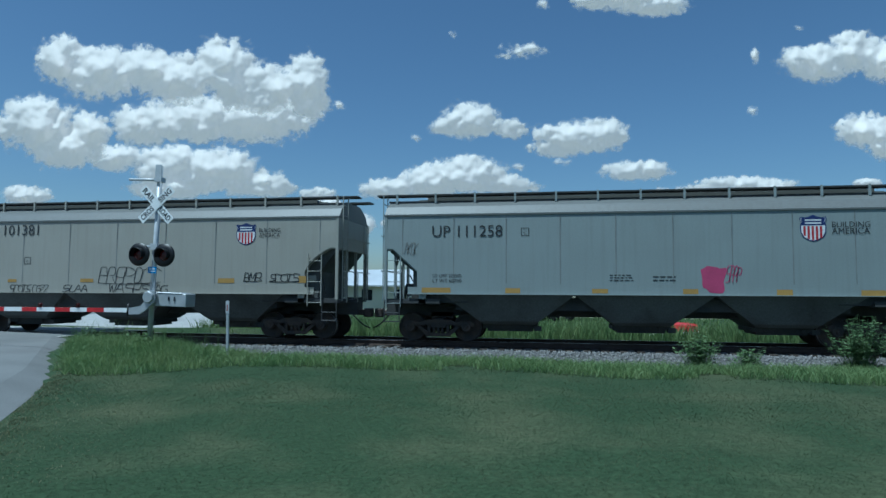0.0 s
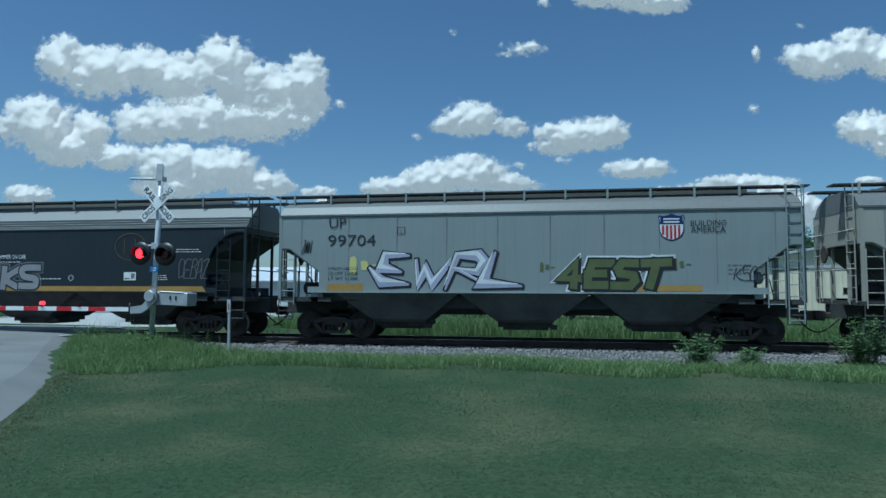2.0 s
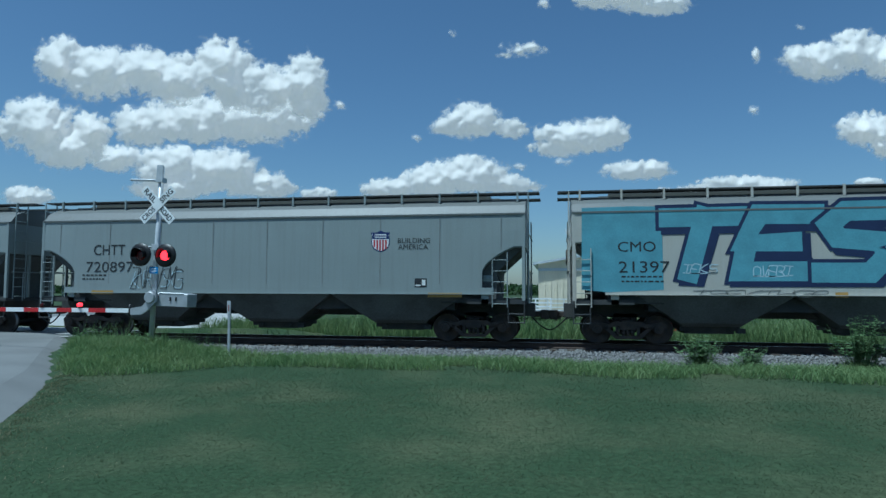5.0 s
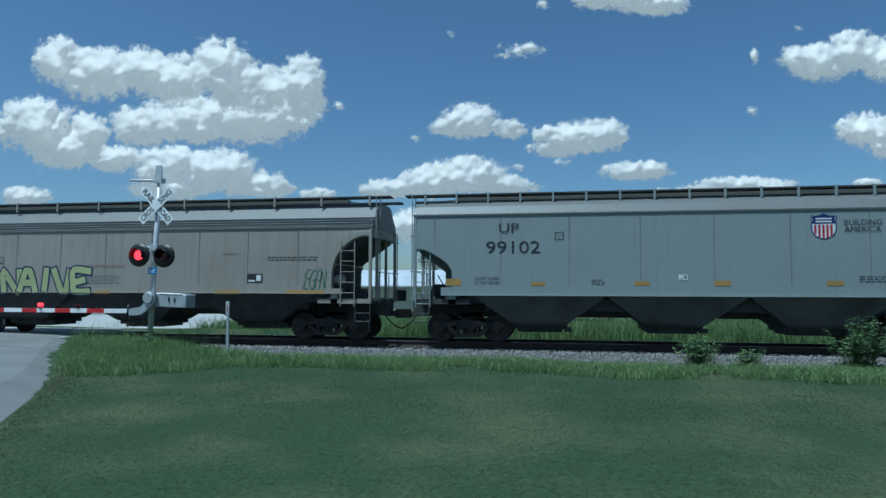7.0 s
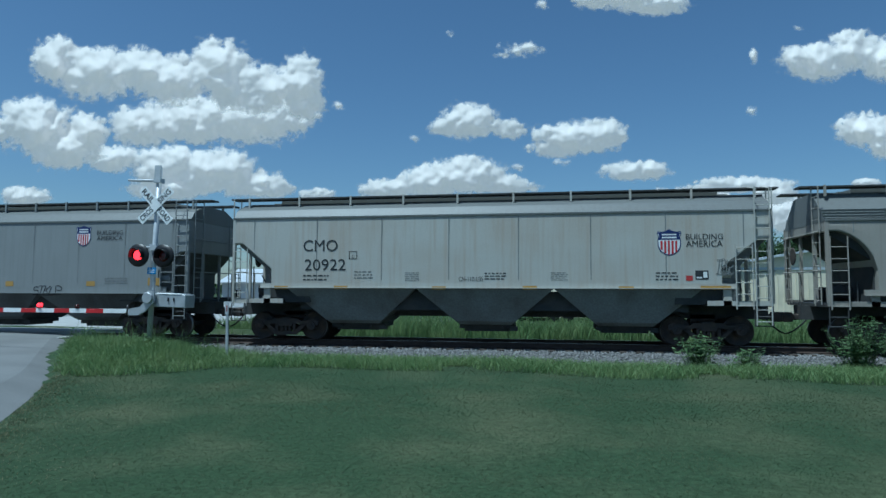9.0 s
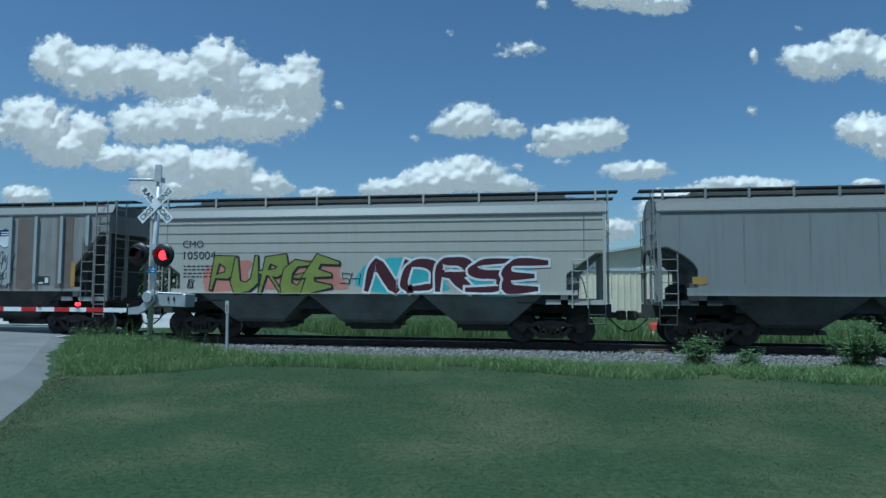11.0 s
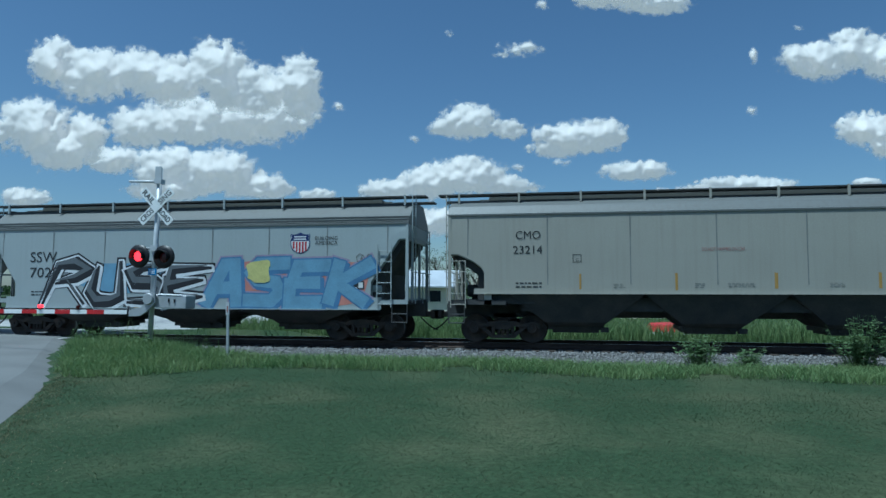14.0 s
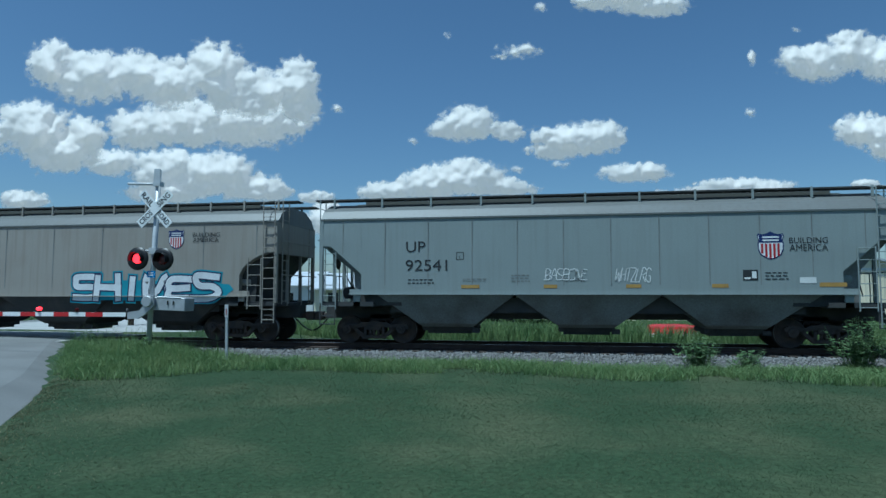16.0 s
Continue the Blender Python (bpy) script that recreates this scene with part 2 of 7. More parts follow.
# ---- ground, road and track ----
def smooth(a, b, v):
    u = min(1.0, max(0.0, (v - a) / (b - a)))
    return u * u * (3 - 2 * u)


def road_edge(y):
    """x of the road's edge beside the lawn."""
    if y > 19.0:
        return -15.9 - (y - 19.0) * 0.35
    if y > 11.75:
        return -10.2 - (y - 11.75) * 0.78
    return -8.0 - (y - 8.3) * 0.63


def height(x, y):
    """The lie of the land."""
    d = abs(y - TRACK_Y)
    z = -0.26 + 0.05 * noise.noise((x * 0.2, y * 0.2, 3))
    z -= 0.1 * smooth(-2, 8, x) * smooth(10, 16, y)
    if y < 60:
        z += 0.18 * math.exp(-((y - 14.8) / 1.3) ** 2) * (0.75 + 0.5 * noise.noise((x * 0.35, 0, 9)))
    bank = smooth(-7.0, -11.0, x) * (1 - smooth(24, 60, y))
    z += bank * (0.26 + 0.06) * smooth(7.5, 14.5, y)
    if y < 24:
        dip = (1 - smooth(4.1, 4.9, d)) if x > -12.5 else (1 - smooth(2.8, 3.4, d))
        z = z * (1 - dip) - 0.6 * dip
    if y < 22:
        w = smooth(road_edge(y) + 0.4, road_edge(y) - 0.3, x)
        z = z * (1 - w) + (-0.3 + 0.15 * smooth(6, 18, y)) * w
    if y > 24:
        z = -0.28 + 0.1 * noise.noise((x * 0.05, y * 0.05, 1))
    return z


def build_ground():
    xs = sorted({round(v, 3) for v in list(np.arange(-60, 60.1, 0.6)) + [-3000, -1500, -700, -350, -180, -120, -80, 80, 120, 180, 350, 700, 1500, 3000]})
    ys = sorted({round(v, 3) for v in list(np.arange(-12, 70.1, 0.6)) + [-3000, -1000, -300, -100, -40, -20, 85, 110, 150, 220, 350, 700, 1500, 3000, 4500]})
    verts = [(x, y, height(x, y)) for y in ys for x in xs]
    n = len(xs)
    faces = [(j * n + i, j * n + i + 1, (j + 1) * n + i + 1, (j + 1) * n + i) for j in range(len(ys) - 1) for i in range(n - 1)]
    ob = part("ground", soup("ground", verts, faces, M_SOIL), None)
    tagged(ob, "mown green lawn and rough grass field beside the railway", "ground", kind="structure")


build_ground()


def build_road():
    bm = bmesh.new()
    rows = [-12, -6, 0, 4] + [6 + 0.6 * k for k in range(24)]
    ring = []
    for y in rows:
        e = road_edge(y)
        z = -0.16 + 0.15 * smooth(6, 18, y)
        ring.append([bm.verts.new(p) for p in ((e + 0.1, y, z - 0.12), (e - 0.6, y, z + 0.05), (e - 3.5, y, z + 0.12), (e - 8, y, z + 0.1), (e - 26, y, z + 0.05))])
    for a, b in zip(ring, ring[1:]):
        for i in range(4):
            bm.faces.new((a[i], a[i + 1], b[i + 1], b[i]))
    # beyond the track
    ring = []
    for y, e, w in ((21.75, -16.6, 10), (24, -16.0, 10.5), (27, -17.0, 12), (31, -18.5, 13), (37, -20.0, 13), (46, -23.0, 14), (70, -30.0, 14), (120, -52.0, 14)):
        ring.append([bm.verts.new((e - w * k, y, -0.03 - 0.06 * smooth(22, 26, y))) for k in (0, 0.5, 1)])
    for a, b in zip(ring, ring[1:]):
        for i in range(2):
            bm.faces.new((a[i], a[i + 1], b[i + 1], b[i]))
    ob = part("road", bm, M_ROAD)
    tagged(ob, "worn pale grey asphalt road over the crossing", "road", kind="structure")
    bm = bmesh.new()
    for y0, y1 in ((17.6, 20.1), (20.45, 21.6), (21.85, 24.2)):
        box(bm, -30, y0, -0.2, -16.0 - (y0 - 17) * 0.3, y1, 0.008)
    tagged(part("crossing_panel", bm, M_CONC), "pale concrete level crossing panels between the rails", "crossing panel", kind="structure")


build_road()


def build_apron():
    bm = bmesh.new()
    pts = [(-17, 24.6), (-15.0, 26.0), (-15.2, 31.0), (-17, 40.0), (-24, 44.0), (-30, 38), (-30, 30), (-26, 25)]
    loft(bm, [[(x, y, -0.3) for x, y in pts], [(x, y, -0.06) for x, y in pts]])
    tagged(part("concrete_apron", bm, M_CONC), "sunlit pale concrete drive behind the track", "concrete drive", kind="structure")


build_apron()


def build_track():
    for side, y in (("near", TRACK_Y - 0.755), ("far", TRACK_Y + 0.755)):
        bm = bmesh.new()
        prof = [(-0.07, -0.17), (0.07, -0.17), (0.07, -0.15), (0.012, -0.13), (0.012, -0.045), (0.036, -0.035), (0.036, -0.006), (0.03, 0), (-0.03, 0), (-0.036, -0.006), (-0.036, -0.035), (-0.012, -0.045), (-0.012, -0.13), (-0.07, -0.15)]
        loft(bm, [[(x, y + a, b) for a, b in prof] for x in (-330, 60, 330)])
        for f in bm.faces:
            if f.calc_center_median().z > -0.002:
                f.material_index = 1
        tagged(part("rail", bm, [M_RAIL, M_RAILTOP]), "rusty steel rail with a polished head", "rail", "rails of the track", "structure")
    bm = bmesh.new()
    sec = [(-4.6, -0.6), (-4.4, -0.5), (-3.0, -0.43), (-1.75, -0.23), (1.75, -0.23), (3.1, -0.62)]
    loft(bm, [[(x, TRACK_Y + a, b) for a, b in sec] for x in (-330, -120, -60, -30, 0, 30, 60, 330)])
    tagged(part("ballast_bed", bm, M_BED), "grey crushed stone bed under the track", "ballast", kind="structure")
    rng = np.random.default_rng(4)
    base = bmesh.new()
    box(base, -0.115, -1.3, -0.34, 0.115, 1.3, -0.172)
    bmesh.ops.bevel(base, geom=base.edges[:], offset=0.012, segments=1, affect="EDGES")
    tie_mesh = finish(base, "tie", M_TIE)
    for i in range(90):
        ob = new("tie", tie_mesh)
        ob.matrix_world = pose(-24 + i * 0.52, TRACK_Y + rng.uniform(-0.03, 0.03), rng.uniform(-0.01, 0.0), 0, 0, rng.uniform(-1, 1))
        tagged(ob, "dark weathered wooden tie under the rails", "railway tie", "ties of the track")


build_track()


def scatter(n, x0, x1, y0, y1, seed, keep=None):
    rng = np.random.default_rng(seed)
    p = np.stack([rng.uniform(x0, x1, n), rng.uniform(y0, y1, n)], 1)
    if keep is not None:
        p = p[[bool(keep(x, y)) for x, y in p]]
    return p, rng


def build_stones():
    """Loose stones on the slope of the ballast."""
    p, rng = scatter(26000, -15.5, 16, 16.5, 20.9, 8)
    oct_v = np.array([(1, 0, 0), (-1, 0, 0), (0, 1, 0), (0, -1, 0), (0, 0, 1), (0, 0, -1)], float)
    oct_f = np.array([(0, 2, 4), (2, 1, 4), (1, 3, 4), (3, 0, 4), (2, 0, 5), (1, 2, 5), (3, 1, 5), (0, 3, 5)])
    verts, faces = [], []
    for k, (x, y) in enumerate(p):
        d = TRACK_Y - y
        z = -0.24 if d < 1.75 else -0.24 - (d - 1.75) * 0.16 if d < 3 else -0.44 - (d - 3) * 0.05
        s = rng.uniform(0.022, 0.06) * np.array([rng.uniform(0.8, 1.3), rng.uniform(0.8, 1.3), rng.uniform(0.6, 1.0)])
        a = rng.uniform(0, 6.28)
        v = oct_v * rng.uniform(0.7, 1.2, (6, 1)) * s
        c, q = math.cos(a), math.sin(a)
        v = v @ np.array([(c, q, 0), (-q, c, 0), (0, 0, 1)]) + (x, y, z + s[2] * 0.4)
        faces.append(oct_f + len(verts) * 6)
        verts.append(v)
    ob = part("ballast_stones", soup("ballast_stones", np.concatenate(verts), np.concatenate(faces), M_STONE))
    tagged(ob, "loose grey crushed stones along the rails", "gravel", kind="stuff")


build_stones()


def blades(name, spots, rng, tall, wide, lean, material, label, ground=None, bend=True):
    """Grass: each blade two bent triangles' worth of strip."""
    n = len(spots)
    gz = np.array([(ground or height)(x, y) for x, y in spots])
    h = tall[0] + (tall[1] - tall[0]) * rng.random(n) ** 1.5
    w = rng.uniform(wide[0], wide[1], n)
    a, b = rng.uniform(0, math.tau, n), rng.uniform(0, math.tau, n)
    d = h * rng.uniform(0.1, lean, n)
    root = np.stack([spots[:, 0], spots[:, 1], gz - 0.01], 1)
    side = np.stack([np.cos(a) * w, np.sin(a) * w, np.zeros(n)], 1)
    mid = root + np.stack([np.cos(b) * d * 0.35, np.sin(b) * d * 0.35, h * 0.6], 1)
    tip = root + np.stack([np.cos(b) * d, np.sin(b) * d, h], 1)
    verts = np.stack([root - side, root + side, mid + side * 0.7, mid - side * 0.7, tip], 1).reshape(-1, 3)
    base = np.arange(n)[:, None] * 5
    faces = np.concatenate([base + np.array([[0, 1, 2]]), base + np.array([[0, 2, 3]]), base + np.array([[3, 2, 4]])])
    ob = part(name, soup(name, verts, faces, material))
    return tagged(ob, label, "grass", kind="stuff")


def verge(x, y):
    """Ground or ballast, whichever is higher."""
    d = abs(y - TRACK_Y)
    bed = -0.23 if d < 1.75 else -0.23 - (d - 1.75) * 0.16 if d < 3 else -0.43 - (d - 3) * 0.05 if d < 4.4 else -0.6
    return max(height(x, y), bed)


def lawn_spot(x, y):
    return x > road_edge(y) + 0.15 + 0.3 * noise.noise((y * 1.3, x, 2))


def build_grass():
    p, rng = scatter(240000, -9.5, 9.5, 4.2, 9.5, 11, lambda x, y: lawn_spot(x, y) and abs(x + 0.15 * y) < y * 0.8 + 0.6)
    blades("lawn_near", p, rng, (0.009, 0.027), (0.003, 0.006), 3.0, M_LAWN, "short mown lawn grass in front of the track")
    p, rng = scatter(170000, -14, 12.5, 9.5, 14.9, 12, lambda x, y: lawn_spot(x, y) and abs(x + 0.15 * y) < y * 0.8 + 0.6)
    blades("lawn_far", p, rng, (0.012, 0.031), (0.005, 0.009), 3.0, M_LAWN, "mown lawn grass further from the camera")

    def fringe(x, y):
        edge = 14.0 + 0.3 * noise.noise((x * 0.45, 1, 1)) - 2.4 * smooth(-7, -9.5, x)
        top = 16.1 + 0.35 * noise.noise((x * 0.6, 4, 1)) + 1.9 * smooth(-4, 1.5, x) + 1.2 * smooth(-8, -10, x)
        if 3.0 < x < 5.7:
            top -= 2.0
        return edge < y < top and lawn_spot(x, y) and noise.noise((x * 0.8, y * 0.8, 7)) > -0.45
    p, rng = scatter(120000, -16, 15, 11.6, 18.6, 13, fringe)
    blades("rough_grass", p, rng, (0.1, 0.27), (0.005, 0.011), 1.7, M_TALL, "tall unmown grass between lawn and ballast", verge)

    def clump(x, y):
        return x > road_edge(y) + 0.2 and math.hypot((x + 10.9) / 2.2, (y - 14.2) / 1.7) < 1 + 0.35 * noise.noise((x, y, 5))
    p, rng = scatter(32000, -14, -7.8, 12, 16.5, 14, clump)
    blades("tall_grass_clump", p, rng, (0.05, 0.25), (0.005, 0.011), 1.8, M_TALL, "tall grass round the foot of the signal mast")
    for x, y, r in ((-5.9, 17.1, 0.85), (-3.6, 17.2, 0.95), (7.6, 17.4, 1.5)):
        p, rng = scatter(3500, x - r, x + r, y - 0.6, y + 0.6, 17 + int(x), lambda a, b: math.hypot((a - x) / r, (b - y) / 0.6) < 1)
        blades("grass_tuft", p, rng, (0.1, 0.32), (0.006, 0.012), 1.4, M_TALL, "small grass tuft growing in the ballast", lambda a, b: -0.45)
    # dry strip along the road
    dice = random.Random(5)
    p, rng = scatter(160000, -13, -4.5, 5.5, 13.5, 18, lambda x, y: -0.45 < x - road_edge(y) < 2.2 and dice.random() < 0.55 * math.exp(-max(0.0, x - road_edge(y)) * 1.5) * (1 + noise.noise((x * 1.3, y * 1.3, 8))))
    blades("dry_grass", p, rng, (0.012, 0.035), (0.003, 0.006), 2.4, M_DRY, "pale dry grass along the road edge")
    # thin stems with seed heads in the clump
    p, rng = scatter(420, -13.4, -8.2, 13.2, 15.6, 19, lambda x, y: x > road_edge(y) + 0.3)
    blades("seed_stems", p, rng, (0.35, 0.75), (0.004, 0.008), 0.5, M_TALL, "thin tall grass stems with seed heads")
    # behind the track
    p, rng = scatter(60000, -26, 34, 23.6, 29, 15, lambda x, y: (x > -14.6 or x < -27) and not (3.6 < x < 6.3 and y > 26.2))
    blades("far_grass", p, rng, (0.25, 0.85), (0.01, 0.022), 0.7, M_TALL, "tall weedy grass behind the track")
    p, rng = scatter(30000, -60, 60, 29, 48, 16, lambda x, y: x > -14 or x < -34)
    blades("field_grass", p, rng, (0.06, 0.3), (0.02, 0.05), 0.8, M_TALL, "rough field grass behind the track")


build_grass()


def weed(name, x, y, z, r, h, n, seed, label):
    """A leafy weed: stems that carry small leaves."""
    rng = np.random.default_rng(seed)
    root = new(name)
    root.location = (x, y, z)
    tagged(root, label, "weed")
    bm = bmesh.new()
    verts, faces = [], []
    for s in range(n):
        a, lean = rng.uniform(0, math.tau), rng.uniform(0, r)
        top = Vector((math.cos(a) * lean, math.sin(a) * lean, h * rng.uniform(0.45, 1.0)))
        foot = Vector((math.cos(a) * lean * 0.3, math.sin(a) * lean * 0.3, 0))
        tube(bm, foot, top, 0.008, 0.003, 4)
        for k in range(16):
            u = rng.uniform(0.15, 1.0)
            p = foot.lerp(top, u)
            b, size = rng.uniform(0, math.tau), rng.uniform(0.06, 0.15)
            d = Vector((math.cos(b), math.sin(b), rng.uniform(-0.3, 0.5)))
            q = Vector((-math.sin(b), math.cos(b), rng.uniform(-0.3, 0.3))) * size * 0.3
            i = len(verts)
            verts += [p, p + d * size * 0.5 + q, p + d * size, p + d * size * 0.5 - q]
            faces.append((i, i + 1, i + 2, i + 3))
    part("stem", bm, M_WEED, root)
    part("foliage", soup("foliage", [tuple(v) for v in verts], faces, M_WEED), None, root)
    return root




weed("weed_clump", 3.75, 17.9, -0.47, 0.75, 0.95, 80, 21, "leafy green weeds growing on the ballast edge")
weed("weed_clump", 4.95, 18.0, -0.47, 0.55, 0.62, 50, 22, "low leafy weeds beside the gravel patch")
weed("weed_clump", 7.7, 18.2, -0.46, 0.8, 1.5, 90, 23, "bushy green weeds close to the rails")
weed("weed_clump", 8.9, 18.2, -0.46, 0.9, 1.0, 90, 24, "bushy green weeds close to the rails")
weed("weed_clump", -10.3, 15.0, -0.1, 0.6, 0.6, 40, 25, "leafy weeds round the signal foot")
weed("weed_clump", -12.3, 15.4, -0.1, 0.5, 0.7, 40, 26, "tall weeds beside the road edge")


# ---- crossing signal ----
SIG = Vector((-10.48, 15.4, 0.0))
FLASHERS = []


def build_signal():
    root = new("crossing_signal")
    root.matrix_world = pose(SIG.x, SIG.y, 0.0, 0, 2.0, 0)
    tagged(root, "railroad crossing signal with crossbuck, lamps and lowered gate", "crossing signal")
    bm = bmesh.new()
    box(bm, -0.16, -0.16, -0.35, 0.16, 0.16, 0.2)
    bmesh.ops.bevel(bm, geom=bm.edges[:], offset=0.02, segments=1, affect="EDGES")
    part("base", bm, M_GALV, root, "weathered grey cast base")
    bm = bmesh.new()
    tube(bm, (0, 0, 0.15), (0, 0, 4.85), 0.068, None, 14)
    revolve(bm, [(0.06, 4.85), (0.05, 4.88), (0.01, 4.9)], 14, "z")
    part("mast", bm, M_ALU, root)
    bm = bmesh.new()
    box(bm, -0.09, -0.09, 4.52, 0.09, -0.066, 4.9)
    part("finial_plate", bm, M_ALU, root)
    bm = bmesh.new()
    tube(bm, (0.06, -0.06, 4.49), (-0.85, -0.06, 4.5), 0.035, None, 8)
    box(bm, -0.1, -0.1, 4.44, 0.1, 0.1, 4.56)
    part("bell_arm", bm, M_ALU, root, "short horizontal pipe arm")
    # crossbuck
    for ang, words in ((-45, ("RAIL", "ROAD")), (45, ("CROS", "SING"))):
        y = -0.1 if ang < 0 else -0.115
        bm = bmesh.new()
        box(bm, -0.61, -0.006, -0.115, 0.61, 0.006, 0.115)
        blade = part("crossbuck_blade", bm, M_SIGNW, root, "white reflective blade with black letters")
        blade.matrix_basis = pose(0.02, y, 3.83, 0, -ang, 0)
        for word, x in ((words[0], -0.555), (words[1], 0.125)):
            w = 0.43
            pts, faces = fit_text(word, w, 0.15, 0.016)
            t = part("lettering", mesh_from("lettering", [(px + x, -0.009, py - 0.068) for px, py in pts], faces, INK["BLK"]), None, blade)
    # flashing lamps
    bm = bmesh.new()
    tube(bm, (-0.42, -0.02, 2.72), (0.42, -0.02, 2.72), 0.028, None, 8)
    box(bm, -0.1, -0.1, 2.64, 0.1, 0.09, 2.8)
    part("lamp_crossarm", bm, M_ALU, root)
    for k, x in enumerate((-0.36, 0.36)):
        bm = bmesh.new()
        prof = [(0.305, -0.10), (0.305, -0.085), (0.17, -0.08), (0.155, -0.02), (0.155, 0.09), (0.1, 0.14)]
        revolve(bm, [(0.16, -0.095)] + prof[0:], 28, "y", (x, -0.06, 2.5))
        unit = part("signal_lamp", bm, M_BLACK, root, "black lamp with round background disc")
        bm = bmesh.new()
        n = 20
        outer = []
        for i in range(n + 1):
            a = math.pi * (-0.12 + 1.24 * i / n)
            c, s = math.cos(a), math.sin(a)
            outer.append([bm.verts.new((x + r * c, y, 2.5 + r * s)) for r, y in ((0.17, -0.15), (0.175, -0.42 + 0.1 * abs(c)), (0.168, -0.42 + 0.1 * abs(c)), (0.162, -0.15))])
        for a, b in zip(outer, outer[1:]):
            for i in range(4):
                bm.faces.new((a[i], a[(i + 1) % 4], b[(i + 1) % 4], b[i]))
        part("hood", bm, M_BLACK, unit)
        bm = bmesh.new()
        revolve(bm, [(0.001, -0.19), (0.08, -0.185), (0.15, -0.165), (0.15, -0.15)], 24, "y", (x, 0, 2.5))
        part("lens", bm, M_LENS, unit, "dark red glass lens")
        bm = bmesh.new()
        revolve(bm, [(0.001, -0.2), (0.075, -0.196), (0.13, -0.18), (0.13, -0.165)], 24, "y", (x, 0, 2.5))
        lit = part("light", bm, M_GLOW, unit, "glowing red light")
        FLASHERS.append((lit, k, (0, 0.12, 0)))
    bm = bmesh.new()
    box(bm, -0.12, -0.085, 2.02, 0.12, -0.075, 2.19)
    notice = part("notice", bm, M_SIGNBLUE, root, "small blue notice plate")
    for z in (2.14, 2.1, 2.06):
        bm = bmesh.new()
        box(bm, -0.09, -0.089, z, 0.08, -0.0855, z + 0.015)
        part("print_bar", bm, M_SIGNW, notice)
    # gate machine and arm
    bm = bmesh.new()
    box(bm, -0.02, -0.24, 1.18, 1.12, 0.2, 1.52)
    box(bm, 0.3, -0.25, 1.5, 1.0, 0.2, 1.54)
    bmesh.ops.bevel(bm, geom=bm.edges[:], offset=0.015, segments=1, affect="EDGES")
    machine = part("gate_machine", bm, M_GALV, root, "grey steel gate machine housing")
    for x in (0.62, 0.78):
        bm = bmesh.new()
        box(bm, x, -0.262, 1.33, x + 0.03, -0.242, 1.43)
        part("latch", bm, M_BLACK, machine)
    bm = bmesh.new()
    prism(bm, [(0.08, 1.58), (0.28, 1.56), (0.3, 1.3), (0.06, 1.06), (-0.12, 0.95), (-0.42, 0.93), (-0.42, 1.1), (-0.1, 1.16), (0.02, 1.3)], -0.34, -0.27)
    arm_root = part("gate_bracket", bm, M_GALV, root, "bent cast gate arm bracket")
    bm = bmesh.new()
    revolve(bm, [(0.13, -0.4), (0.15, -0.37), (0.15, -0.27)], 20, "y", (0.12, 0, 1.4))
    part("pivot", bm, M_GALV, arm_root)
    bm = bmesh.new()
    tube(bm, (-0.46, -0.31, 0.9), (-0.46, -0.31, 1.2), 0.03, None, 8)
    part("shear_pin", bm, M_BLACK, arm_root)
    seg = [(-0.46, -1.15, 0), (-1.15, -1.65, 1), (-1.65, -2.15, 0), (-2.15, -2.6, 1), (-2.6, -3.15, 0), (-3.15, -3.6, 1), (-3.6, -4.15, 0), (-4.15, -4.6, 1), (-4.6, -5.15, 0), (-5.15, -5.6, 1), (-5.6, -6.2, 0), (-6.2, -6.6, 1)]
    bm = bmesh.new()
    box(bm, -6.6, -0.325, 0.985, -0.42, -0.295, 1.095)
    gate_arm = part("gate_arm", bm, M_SIGNW, root, "white gate arm with red stripes")
    gate_arm.matrix_basis = pose(-0.4, 0, 1.04) @ pose(0, 0, 0, 0, -2.0, 0) @ pose(0.4, 0, -1.04)
    for a, b, r in seg:
        if r:
            bm = bmesh.new()
            box(bm, b, -0.329, 0.985, a, -0.3255, 1.095)
            part("stripe", bm, M_SIGNRED, gate_arm, "red reflective stripe")
    for x, k in ((-3.05, 0), (-1.92, 1), (-4.9, 1)):
        bm = bmesh.new()
        box(bm, x - 0.04, -0.34, 1.09, x + 0.04, -0.28, 1.13)
        revolve(bm, [(0.035, -0.05), (0.045, 0.0), (0.035, 0.05)], 12, "y", (x, -0.31, 1.17))
        lamp = part("arm_lamp", bm, M_LENS, gate_arm, "small red gate arm lamp")
        bm = bmesh.new()
        revolve(bm, [(0.001, -0.075), (0.04, -0.065), (0.05, -0.05), (0.05, 0.05), (0.001, 0.07)], 12, "y", (x, -0.31, 1.18))
        FLASHERS.append((part("light", bm, M_GLOW, lamp, "glowing red light"), k, (0, 0.1, -0.14)))
    return root


build_signal()


